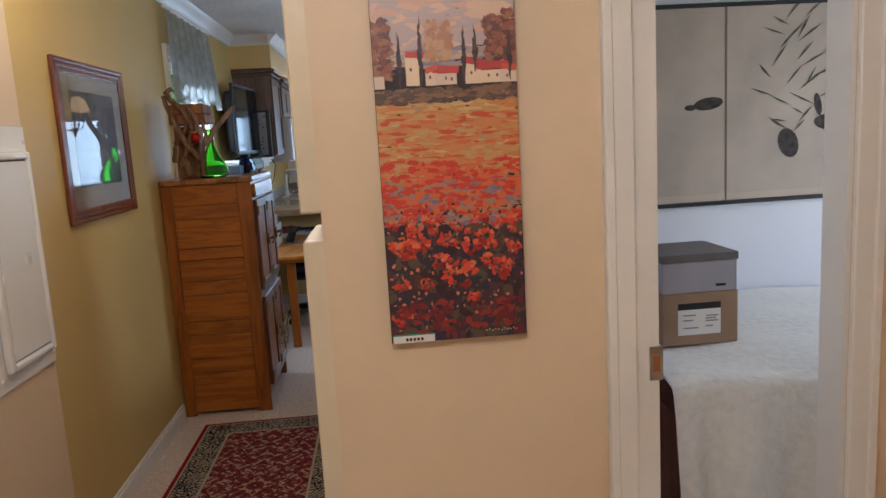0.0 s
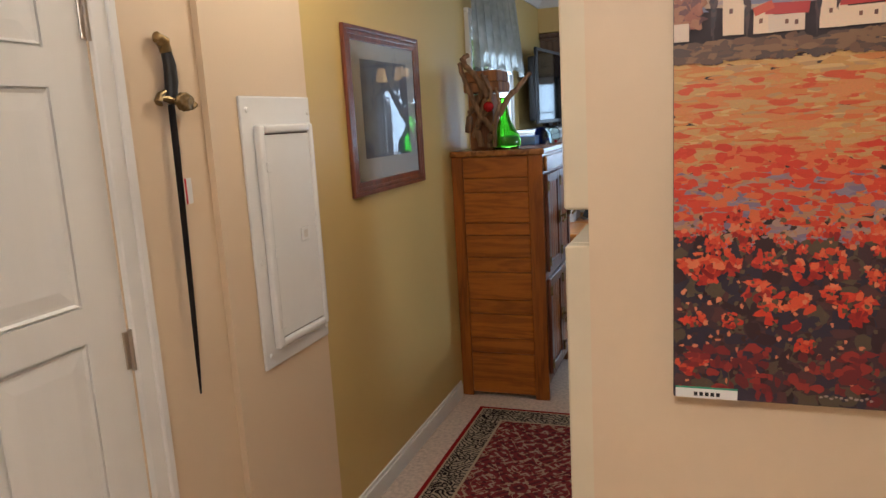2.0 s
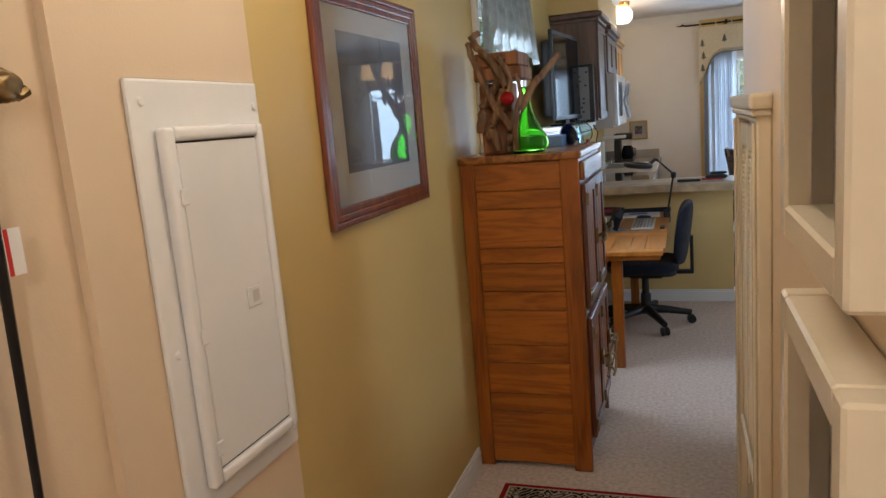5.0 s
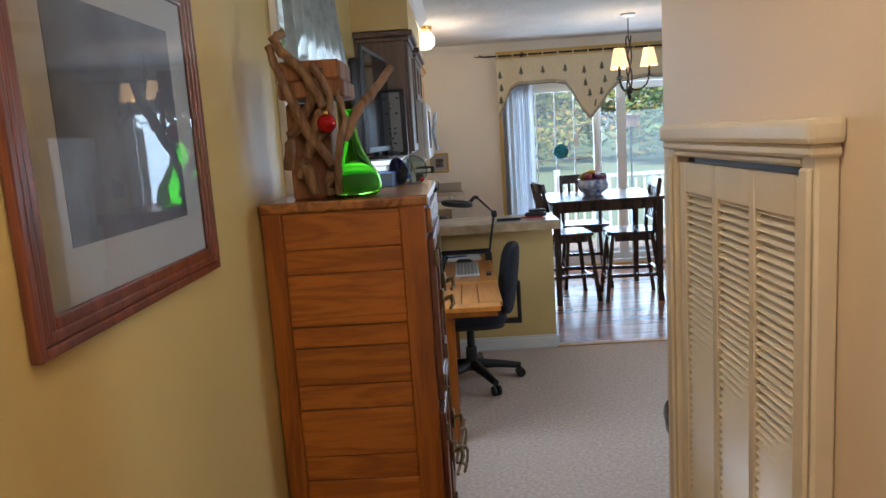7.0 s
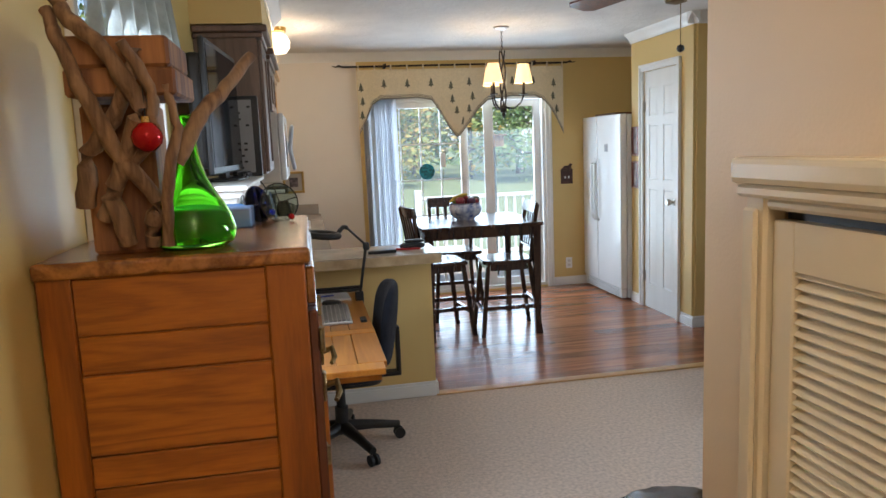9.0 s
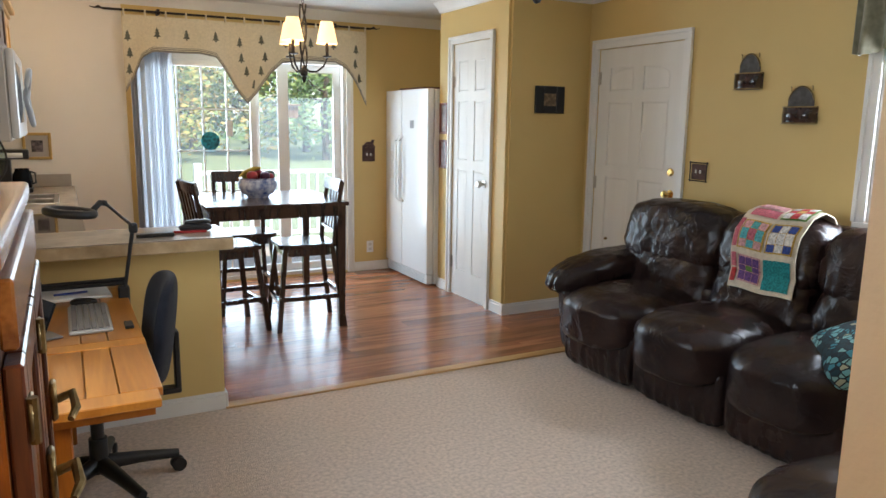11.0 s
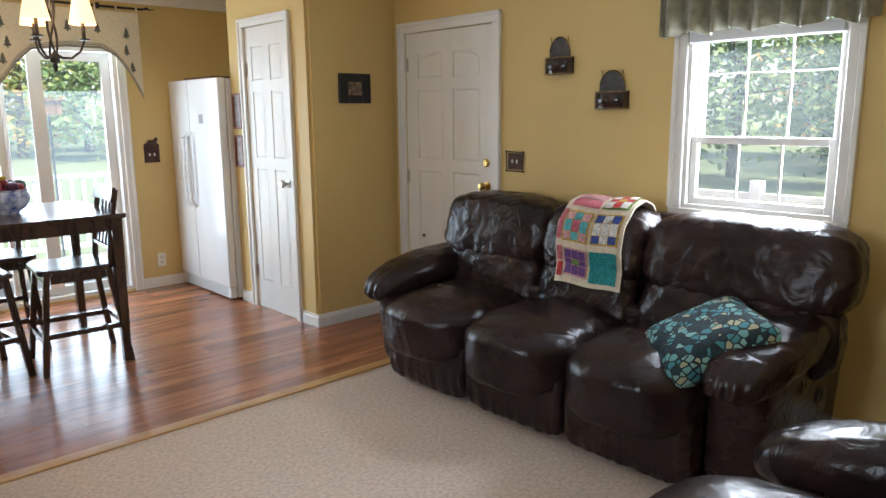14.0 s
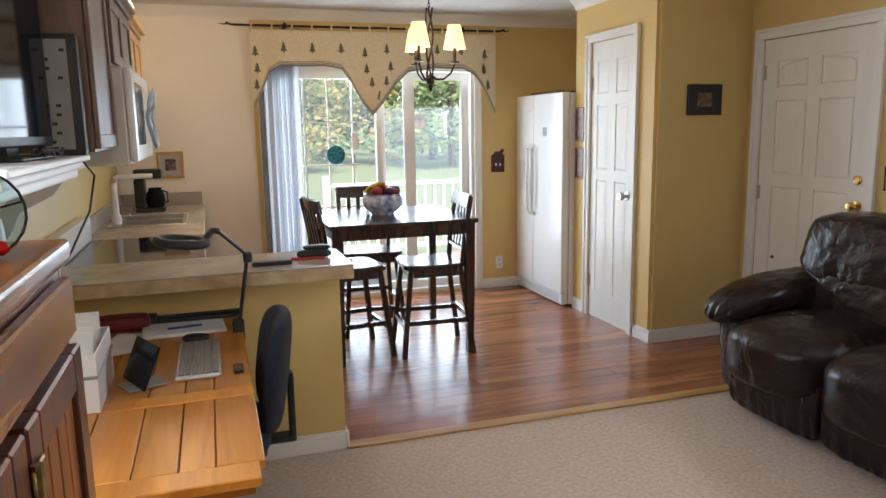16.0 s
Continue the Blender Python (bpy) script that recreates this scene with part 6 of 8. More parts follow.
for k in range(4):
    pts = [(-0.74 + 0.03 * math.sin(3 * u + k), 5.95 + 0.42 * u, 1.42 + 0.02 * abs(math.sin(5 * u + k))) for u in (i / 10 for i in range(11))]
    solid("power_cable", tube(bmesh.new(), pts, 0.004, 6), BLACKP, "black power cable coiled on the shelf", "cable", smooth=60, group="shelf cables")
pts = [(-0.70, 6.44, 1.41), (-0.66, 6.46, 1.34), (-0.68, 6.42, 1.22), (-0.73, 6.3, 1.10), (-0.80, 6.1, 1.06), (-0.88, 5.9, 1.08)]
solid("power_cable", tube(bmesh.new(), pts, 0.004, 6), BLACKP, "black cable hanging below the shelf", "cable", smooth=60)
ph = thing("wall_telephone", "white wall telephone below the shelf", "telephone", (LW, 6.15, 1.02))
part("body", cube(0.0, 0.06, -0.09, 0.09, 0.0, 0.22, bevel=0.01, seg=2), APPL, ph, smooth=40)
part("handset", puff(bmesh.new(), (0.08, -0.05, 0.12), (0.02, 0.025, 0.11), 4, 8), APPL, ph, smooth=60)
part("keypad", cube(0.0601, 0.063, 0.0, 0.07, 0.06, 0.15), GREYP, ph)

# sheer curtain at the side window
SHEER = mat("sheer_white_voile", (0.36, 0.37, 0.35), 0.8, vary=0.25, scale=18, color2=(0.22, 0.23, 0.21), bump=0.2, bump_scale=60, trans=0.0)
n_, l_ = SHEER.node_tree.nodes, SHEER.node_tree.links
tl, mxs = n_.new("ShaderNodeBsdfTransparent"), n_.new("ShaderNodeMixShader")
tl.inputs[0].default_value = (0.9, 0.92, 0.92, 1)
mxs.inputs[0].default_value = 0.62
l_.new(tl.outputs[0], mxs.inputs[1])
l_.new(n_["Principled BSDF"].outputs[0], mxs.inputs[2])
l_.new(mxs.outputs[0], n_["Material Output"].inputs[0])
cu = thing("sheer_valance", "short sheer white curtain over the side window", "curtain", (LW + 0.06, 4.95, 1.8))
bm = sheet(bmesh.new(), lambda u, v: (LW + 0.055 + 0.028 * math.sin(u * 44) * (0.4 + 0.6 * v) + 0.05 * v * u, 4.42 + 1.03 * u, 2.30 - (0.50 + 0.03 * math.sin(u * 22)) * v), 90, 8)
part("cloth", bm, SHEER, cu, world=True, smooth=80)
part("rod", rod((LW + 0.055, 4.38, 2.31), (LW + 0.055, 5.48, 2.31), 0.009, 10), TRIM, cu, world=True)

# on the ice box
ps = thing("birdhouse_post", "rough-sawn timber post wrapped with twisted driftwood vines", "wood sculpture", (-0.845, 4.255, it))
part("post", cube(-0.875, -0.745, 4.17, 4.30, it, 1.632, bevel=0.006), ROUGHSAWN, ps, world=True)
part("cap_block", cube(-0.872, -0.682, 4.085, 4.31, 1.640, 1.69, bevel=0.005), ROUGHSAWN, ps, world=True)
part("cap_block", cube(-0.868, -0.690, 4.090, 4.305, 1.691, 1.747, bevel=0.006), ROUGHSAWN, ps, world=True)
rnd = random.Random(8)
vines = [
    [(-0.80, 4.13, 1.37), (-0.82, 4.12, 1.46), (-0.775, 4.09, 1.54), (-0.745, 4.07, 1.62), (-0.79, 4.04, 1.72), (-0.845, 4.07, 1.77), (-0.87, 4.09, 1.81), (-0.85, 4.12, 1.83)],
    [(-0.76, 4.14, 1.36), (-0.74, 4.12, 1.45), (-0.80, 4.09, 1.55), (-0.84, 4.06, 1.66), (-0.87, 4.07, 1.74), (-0.885, 4.08, 1.79)],
    [(-0.84, 4.14, 1.42), (-0.80, 4.11, 1.50), (-0.73, 4.09, 1.56), (-0.72, 4.06, 1.65), (-0.76, 4.04, 1.73)],
    [(-0.87, 4.14, 1.44), (-0.855, 4.12, 1.54), (-0.80, 4.10, 1.60), (-0.76, 4.07, 1.66), (-0.74, 4.06, 1.72)],
    [(-0.70, 4.12, 1.52), (-0.655, 4.13, 1.60), (-0.60, 4.18, 1.66), (-0.555, 4.24, 1.725)],
    [(-0.73, 4.13, 1.36), (-0.715, 4.10, 1.48), (-0.69, 4.10, 1.58), (-0.70, 4.09, 1.66)],
]
for k, p in enumerate(vines):
    fine = []
    for a, b in zip(p, p[1:]):
        for j in range(4):
            f_ = j / 4
            fine.append(tuple(a[i] * (1 - f_) + b[i] * f_ + rnd.uniform(-0.003, 0.003) for i in range(3)))
    fine.append(p[-1])
    r0 = (0.019, 0.017, 0.015, 0.018, 0.017, 0.012)[k]
    part("vine", tube(bmesh.new(), fine, [r0 * (1 - 0.35 * i / len(fine)) * rnd.uniform(0.88, 1.1) for i in range(len(fine))], 9), DRIFT, ps, smooth=60, world=True)
bl = thing("red_ornament", "crackled red glass ball ornament hung on the driftwood", "ornament", (-0.735, 4.06, 1.565))
part("ball", lathe(bmesh.new(), [(0, -0.028), (0.014, -0.024), (0.025, -0.012), (0.028, 0.0), (0.025, 0.012), (0.014, 0.024), (0, 0.028)], seg=18), RED, bl, smooth=60)
part("cap", lathe(bmesh.new(), [(0.0, 0.026), (0.008, 0.026), (0.008, 0.036), (0, 0.037)], seg=10), BRASS, bl)
part("loop", rod((0, 0, 0.036), (0, 0, 0.09), 0.0012, 5), IRON, bl)
bt = thing("green_glass_bottle", "bright green onion-shaped glass bottle with a long neck", "bottle", (-0.69, 4.20, it))
prof = [(0.0, 0.0), (0.062, 0.0), (0.08, 0.012), (0.084, 0.035), (0.076, 0.065), (0.055, 0.10), (0.036, 0.135), (0.024, 0.17), (0.0175, 0.215), (0.0165, 0.25), (0.021, 0.254), (0.021, 0.264)]
inner = [(0.0165, 0.262), (0.0125, 0.25), (0.0135, 0.215), (0.020, 0.17), (0.032, 0.135), (0.051, 0.10), (0.072, 0.065), (0.079, 0.035), (0.074, 0.014), (0.0, 0.02)]
part("glass", lathe(bmesh.new(), prof + inner, seg=40), GREENGLASS, bt, smooth=60)
bx = thing("picture_box", "glossy blue printed box lying on the icebox", "box", (-0.70, 4.62, it))
part("box", cube(-0.12, 0.10, -0.10, 0.08, 0, 0.05, bevel=0.004), mat("blue_sunset_print", (0.06, 0.22, 0.55), 0.25, vary=0.4, scale=9, color2=(0.25, 0.30, 0.42)), bx)
bf = thing("stained_glass_butterfly", "wire and stained glass butterfly ornament", "ornament", (-0.555, 4.66, it))
rnd = random.Random(4)
for k, (cx_, cy_, r_, tilt, m_) in enumerate(((-0.035, -0.02, 0.05, 25, BLUEGLASS), (-0.045, 0.03, 0.042, -20, CLEARST), (0.02, 0.0, 0.052, 10, CLEARST), (0.0, 0.05, 0.04, 40, BLUEGLASS), (-0.08, 0.0, 0.038, -35, CLEARST))):
    bm = lathe(bmesh.new(), [(0, 0.001), (r_, 0.001), (r_, -0.001), (0, -0.001)], seg=14)
    M = pose(cx_, cy_, r_ * 0.95, 78, tilt, tilt * 2)
    bm.transform(M)
    wg = part("wing", bm, m_, bf)
    part("wire", tube(bmesh.new(), [M @ Vector((r_ * math.cos(a), r_ * math.sin(a), 0)) for a in (2 * math.pi * j / 20 for j in range(21))], 0.0018, 6), IRON, wg, smooth=60)
    for j in range(4):
        a = 2 * math.pi * j / 4 + 0.4
        part("wire", tube(bmesh.new(), [M @ Vector((0, 0, 0)), M @ Vector((r_ * math.cos(a), r_ * math.sin(a), 0))], 0.0014, 5), IRON, wg)
for k, m_ in enumerate((RED, mat("cobalt_bead", (0.02, 0.03, 0.5), 0.15), mat("amber_bead", (0.6, 0.3, 0.02), 0.15))):
    part("bead", lathe(bmesh.new(), [(0, -0.009), (0.008, -0.004), (0.009, 0.002), (0.005, 0.008), (0, 0.009)], (0.05 - 0.05 * k, -0.03 + 0.03 * k, 0.012 + 0.012 * (k % 2)), 12), m_, bf, smooth=60)

# ---- hall rug ----
def rug_material(hx, hy):
    m = mat("oriental_rug_wool", (0.3, 0.03, 0.04), 0.95, vary=0.1, scale=40, bump=0.6, bump_scale=350, spec=0.1)
    n, l = m.node_tree.nodes, m.node_tree.links

    def M(op, a, b=None, c=None):
        k = n.new("ShaderNodeMath")
        k.operation = op
        for i, v in enumerate((a, b, c)):
            if v is None:
                continue
            if isinstance(v, (int, float)):
                k.inputs[i].default_value = v
            else:
                l.new(v, k.inputs[i])
        return k.outputs[0]

    def pick(f, a, b):
        k = n.new("ShaderNodeMix")
        k.data_type = "RGBA"
        l.new(f, k.inputs[0])
        for i, v in ((6, a), (7, b)):
            if isinstance(v, tuple):
                k.inputs[i].default_value = (*v, 1)
            else:
                l.new(v, k.inputs[i])
        return k.outputs[2]
    tc, sp = n.new("ShaderNodeTexCoord"), n.new("ShaderNodeSeparateXYZ")
    l.new(tc.outputs["Object"], sp.inputs[0])
    ax, ay = M("ABSOLUTE", sp.outputs[0]), M("ABSOLUTE", sp.outputs[1])
    d = M("MINIMUM", M("SUBTRACT", hx, ax), M("SUBTRACT", hy, ay))

    def scroll(f, g, s):
        u = M("ADD", M("MULTIPLY", ax, f), M("MULTIPLY", M("SINE", M("MULTIPLY", ay, g)), s))
        v = M("ADD", M("MULTIPLY", ay, f), M("MULTIPLY", M("SINE", M("MULTIPLY", ax, g)), s))
        return M("MULTIPLY", M("SINE", u), M("SINE", v))
    nz = n.new("ShaderNodeTexNoise")
    nz.inputs["Scale"].default_value = 42
    l.new(tc.outputs["Object"], nz.inputs["Vector"])
    wob = M("MULTIPLY", M("SUBTRACT", nz.outputs[0], 0.5), 1.2)
    p1 = M("ABSOLUTE", M("ADD", scroll(62, 44, 1.9), wob))
    border = pick(M("LESS_THAN", p1, 0.17), (0.012, 0.010, 0.016), (0.42, 0.34, 0.24))
    border = pick(M("GREATER_THAN", p1, 0.72), border, (0.36, 0.29, 0.22))
    p2 = M("ABSOLUTE", M("ADD", scroll(34, 30, 2.4), M("MULTIPLY", wob, 0.6)))
    field = pick(M("LESS_THAN", p2, 0.10), (0.20, 0.030, 0.036), (0.42, 0.28, 0.18))
    p3 = scroll(88, 60, 1.2)
    field = pick(M("GREATER_THAN", p3, 0.55), field, (0.10, 0.02, 0.03))
    field = pick(M("LESS_THAN", p3, -0.7), field, (0.40, 0.30, 0.22))
    out = pick(M("GREATER_THAN", d, 0.022), (0.26, 0.012, 0.016), (0.46, 0.36, 0.24))
    out = pick(M("GREATER_THAN", d, 0.03), out, border)
    out = pick(M("GREATER_THAN", d, 0.15), out, (0.46, 0.36, 0.24))
    out = pick(M("GREATER_THAN", d, 0.162), out, field)
    l.new(out, n["Principled BSDF"].inputs["Base Color"])
    return m


rx0, rx1, ry0, ry1 = -0.815, -0.02, 2.35, 3.925
bm = bmesh.new()
box(bm, rx0, rx1, ry0, ry1, 0.0005, 0.010, bevel=0.003)
bm.transform(pose(-(rx0 + rx1) / 2, -(ry0 + ry1) / 2, 0))
rug = thing("hall_rug", "red and black oriental runner rug with a cream scroll border", "rug", ((rx0 + rx1) / 2, (ry0 + ry1) / 2, 0))
part("rug_body", bm, rug_material((rx1 - rx0) / 2, (ry1 - ry0) / 2), rug)

# ---- poppy painting ----
def island_colors(name, cols, rough=0.45):
    """Paint in several colours, one for each brush stroke."""
    m = bpy.data.materials.new(name)
    m.use_nodes = True
    n, l = m.node_tree.nodes, m.node_tree.links
    b = n["Principled BSDF"]
    b.inputs["Roughness"].default_value = rough
    ge, cr = n.new("ShaderNodeNewGeometry"), n.new("ShaderNodeValToRGB")
    cr.color_ramp.interpolation = "CONSTANT"
    for i, c in enumerate(cols):
        e = cr.color_ramp.elements[i] if i < 2 else cr.color_ramp.elements.new(0.5)
        e.position, e.color = i / len(cols), (*c, 1)
    l.new(ge.outputs["Random Per Island"], cr.inputs[0])
    nz, mx = n.new("ShaderNodeTexNoise"), n.new("ShaderNodeMix")
    nz.inputs["Scale"].default_value = 120
    mx.data_type, mx.blend_type = "RGBA", "MULTIPLY"
    mx.inputs[0].default_value = 0.35
    l.new(cr.outputs[0], mx.inputs[6])
    l.new(nz.outputs[1], mx.inputs[7])
    gm = n.new("ShaderNodeHueSaturation")
    gm.inputs["Value"].default_value = 1.12
    l.new(mx.outputs[2], gm.inputs["Color"])
    l.new(gm.outputs[0], b.inputs["Base Color"])
    return m


px0, px1, pz0, pz1, pyf = 0.230, 0.560, 1.008, 1.985, 1.752
pt = thing("poppy_painting", "tall canvas painting of a red poppy field with farmhouses", "painting", ((px0 + px1) / 2, PW, pz0))
part("canvas", cube(px0, px1, pyf, PW - 0.001, pz0, pz1, bevel=0.002), mat("dark_canvas_edge", (0.045, 0.03, 0.035), 0.6, vary=0.2, scale=20), pt, world=True)
rnd = random.Random(21)
LAYER = [0]
PWD, PHT = px1 - px0, pz1 - pz0


def stroke(bm, u, v, a, b, rough_edge=0.4, n=9, turn=0.0, phase=0.0):
    """One flat brush mark on the canvas: centre (0 to 1), half sizes in metres."""
    LAYER[0] += 1
    y = pyf - 0.0004 - LAYER[0] * 6.0e-7
    pts = []
    for k in range(n):
        t = 2 * math.pi * k / n + phase
        r = 1 + rnd.uniform(-rough_edge, rough_edge)
        dx, dz = a * r * math.cos(t), b * r * math.sin(t)
        x = px0 + PWD * u + dx * math.cos(turn) - dz * math.sin(turn)
        z = pz0 + PHT * v + dx * math.sin(turn) + dz * math.cos(turn)
        pts.append((min(px1 - 0.001, max(px0 + 0.001, x)), y, min(pz1 - 0.001, max(pz0 + 0.001, z))))
    bm.faces.new([bm.verts.new(p) for p in pts[::-1]])


def paint(name, cols, marks):
    bm = bmesh.new()
    for q_ in marks:
        stroke(bm, *q_)
    me = bpy.data.meshes.new(name)
    bm.to_mesh(me)
    bm.free()
    me.transform(WORLD[pt].inverted())
    me.materials.append(island_colors(name + "_paint", cols))
    o = new(name, me)
    o.parent = pt
    tagged(o, kind="stuff")


U = rnd.uniform
paint("sky", [(0.70, 0.47, 0.34), (0.72, 0.52, 0.38), (0.52, 0.42, 0.42), (0.66, 0.42, 0.32), (0.74, 0.56, 0.44)], [(U(0, 1), U(0.68, 1.0), U(0.02, 0.06), U(0.006, 0.018)) for _ in range(300)])
paint("far_hill_layer", [(0.24, 0.25, 0.36), (0.42, 0.32, 0.30), (0.55, 0.40, 0.28)], [(U(0, 1), U(0.66, 0.70), U(0.02, 0.05), U(0.003, 0.007)) for _ in range(60)])
paint("golden_field", [(0.60, 0.36, 0.12), (0.55, 0.30, 0.09), (0.64, 0.42, 0.18), (0.58, 0.22, 0.06), (0.46, 0.28, 0.13), (0.52, 0.34, 0.18)],
      [(U(0, 1), U(0.42, 0.60), U(0.008, 0.034), U(0.0025, 0.006)) for _ in range(900)])
paint("orange_field", [(0.62, 0.15, 0.045), (0.58, 0.09, 0.03), (0.60, 0.24, 0.08), (0.54, 0.33, 0.13), (0.55, 0.12, 0.05)],
      [(U(0, 1), 0.33 + 0.22 * U(0, 1) ** 1.5, U(0.006, 0.026), U(0.0025, 0.006)) for _ in range(620)])
paint("lilac_haze", [(0.30, 0.20, 0.22), (0.38, 0.26, 0.22), (0.21, 0.17, 0.27), (0.42, 0.24, 0.14), (0.26, 0.22, 0.30), (0.10, 0.08, 0.09)],
      [(U(0, 1), U(0.26, 0.40), U(0.004, 0.018), U(0.003, 0.008)) for _ in range(520)])
paint("dark_ground", [(0.040, 0.018, 0.026), (0.06, 0.03, 0.04), (0.09, 0.035, 0.04), (0.035, 0.028, 0.05), (0.10, 0.08, 0.05), (0.13, 0.06, 0.07)],
      [(U(0, 1), 0.28 * U(0, 1), U(0.006, 0.022), U(0.006, 0.020)) for _ in range(620)])
paint("field_poppy_layer", [(0.62, 0.06, 0.025), (0.58, 0.045, 0.02), (0.66, 0.15, 0.05)], [(U(0, 1), U(0.31, 0.44), U(0.005, 0.018), U(0.003, 0.008)) for _ in range(230)])
marks, lit, dim = [], [], []
spots = [(U(0.03, 0.97), U(0.21, 0.335), U(0.010, 0.018)) for _ in range(26)]
spots += [(0.15, 0.235, 0.034), (0.52, 0.165, 0.038), (0.84, 0.170, 0.030), (0.10, 0.145, 0.020), (0.62, 0.235, 0.024), (0.25, 0.245, 0.028), (0.44, 0.25, 0.022), (0.72, 0.255, 0.022),
          (0.10, 0.06, 0.026), (0.33, 0.30, 0.022), (0.90, 0.29, 0.022), (0.62, 0.105, 0.016), (0.28, 0.145, 0.016), (0.40, 0.20, 0.024), (0.74, 0.195, 0.02)]
for cu_, cv_, r_ in spots:
    for _ in range(22):
        a_, q_ = U(0, 6.283), math.sqrt(U(0, 1))
        du_, dv_ = q_ * math.cos(a_) * r_ / PWD, q_ * math.sin(a_) * r_ * 0.8 / PHT
        one = (min(0.98, max(0.02, cu_ + du_)), cv_ + dv_, r_ * U(0.16, 0.36), r_ * U(0.12, 0.28), 0.45, 8, U(0, 3))
        (lit if dv_ > 0.004 and U(0, 1) < 0.5 else dim if dv_ < -0.006 and U(0, 1) < 0.6 else marks).append(one)
paint("poppy_layer", [(0.64, 0.055, 0.020), (0.56, 0.035, 0.018), (0.60, 0.07, 0.025)], marks)
paint("poppy_shadow_layer", [(0.34, 0.018, 0.016), (0.42, 0.025, 0.016), (0.26, 0.014, 0.018)], dim)
paint("poppy_light_layer", [(0.70, 0.13, 0.045), (0.72, 0.20, 0.08), (0.68, 0.09, 0.03)], lit)
paint("poppy_fleck_layer", [(0.05, 0.02, 0.02), (0.66, 0.22, 0.10), (0.12, 0.09, 0.05)], [(U(0.02, 0.98), U(0.03, 0.34), U(0.002, 0.005), U(0.002, 0.005)) for _ in range(260)])
paint("dim_poppy_layer", [(0.22, 0.02, 0.024), (0.30, 0.03, 0.026), (0.16, 0.02, 0.026)], [(U(0.03, 0.97), U(0.01, 0.10), U(0.004, 0.014), U(0.004, 0.011)) for _ in range(90)])
paint("tree_crown_layer", [(0.20, 0.07, 0.055), (0.28, 0.10, 0.06), (0.13, 0.05, 0.05), (0.34, 0.15, 0.08)], [(0.05 + U(-0.06, 0.07), U(0.63, 0.77), U(0.004, 0.012), U(0.004, 0.010)) for _ in range(130)]
      + [(0.85 + U(-0.06, 0.08), U(0.67, 0.765), U(0.004, 0.012), U(0.004, 0.010)) for _ in range(110)] + [(0.97 + U(-0.05, 0.02), U(0.62, 0.78), 0.009, 0.008) for _ in range(70)])
paint("pale_tree_layer", [(0.50, 0.28, 0.15), (0.44, 0.22, 0.13), (0.56, 0.36, 0.22)], [(0.46 + U(-0.08, 0.08), U(0.675, 0.76), U(0.004, 0.011), U(0.004, 0.009)) for _ in range(110)])
Q = math.pi / 4
paint("house_wall_layer", [(0.76, 0.55, 0.34), (0.80, 0.62, 0.44), (0.72, 0.58, 0.46)],
      [(u_, v_, a_, b_, 0.03, 4, 0.0, Q) for u_, v_, a_, b_ in ((0.27, 0.650, 0.022, 0.045), (0.40, 0.634, 0.020, 0.024), (0.50, 0.630, 0.036, 0.018), (0.69, 0.640, 0.026, 0.032), (0.82, 0.632, 0.052, 0.020), (0.94, 0.630, 0.028, 0.018), (0.035, 0.628, 0.018, 0.020))])
paint("roof_layer", [(0.54, 0.06, 0.04), (0.48, 0.05, 0.045), (0.60, 0.10, 0.05)],
      [(u_, v_, a_, b_, 0.06, 4, tn_, Q) for u_, v_, a_, b_, tn_ in ((0.29, 0.688, 0.030, 0.010, -0.1), (0.50, 0.652, 0.044, 0.012, -0.05), (0.40, 0.655, 0.020, 0.009, 0.35), (0.70, 0.668, 0.034, 0.011, -0.2), (0.84, 0.658, 0.056, 0.012, 0.02), (0.95, 0.652, 0.026, 0.009, -0.06))])
paint("small_window_layer", [(0.20, 0.09, 0.06), (0.16, 0.07, 0.06)], [(u_, v_, 0.0035, 0.005, 0.1, 4, 0.0, Q) for u_, v_ in ((0.39, 0.636), (0.50, 0.632), (0.54, 0.630), (0.68, 0.642), (0.80, 0.634), (0.86, 0.634), (0.93, 0.632), (0.26, 0.655))])
paint("cypress_layer", [(0.040, 0.028, 0.036), (0.06, 0.035, 0.04), (0.08, 0.045, 0.045)],
      [(u_ + U(-0.006, 0.006), v_ + h_ * f_, 0.0052 * (1.15 - abs(f_)), 0.010, 0.3, 8) for u_, v_, h_ in ((0.18, 0.672, 0.060), (0.33, 0.690, 0.075), (0.63, 0.680, 0.062), (0.71, 0.695, 0.045), (0.95, 0.68, 0.05)) for f_ in (i / 8 - 1 for i in range(17))])
paint("hedge", [(0.12, 0.07, 0.05), (0.17, 0.09, 0.055), (0.23, 0.13, 0.07), (0.09, 0.06, 0.05)], [(U(0, 1), 0.595 + U(-0.014, 0.014), U(0.006, 0.018), U(0.003, 0.007)) for _ in range(240)])
paint("signature", [(0.42, 0.34, 0.28), (0.4, 0.32, 0.26)], [(0.70 + 0.022 * k, 0.018 + 0.002 * math.sin(k * 2.3), 0.003, 0.0022, 0.3, 6) for k in range(11)])
part("sticker", cube(px0 + 0.004, px0 + 0.104, pyf - 0.0055, pyf - 0.0045, pz0 + 0.002, pz0 + 0.019), PAPER, pt, "white paper price sticker with green edge", world=True)
part("sticker_edge", cube(px0 + 0.004, px0 + 0.104, pyf - 0.0056, pyf - 0.0046, pz0 + 0.0191, pz0 + 0.022), mat("green_sticker_edge", (0.05, 0.35, 0.2), 0.6), pt, world=True)
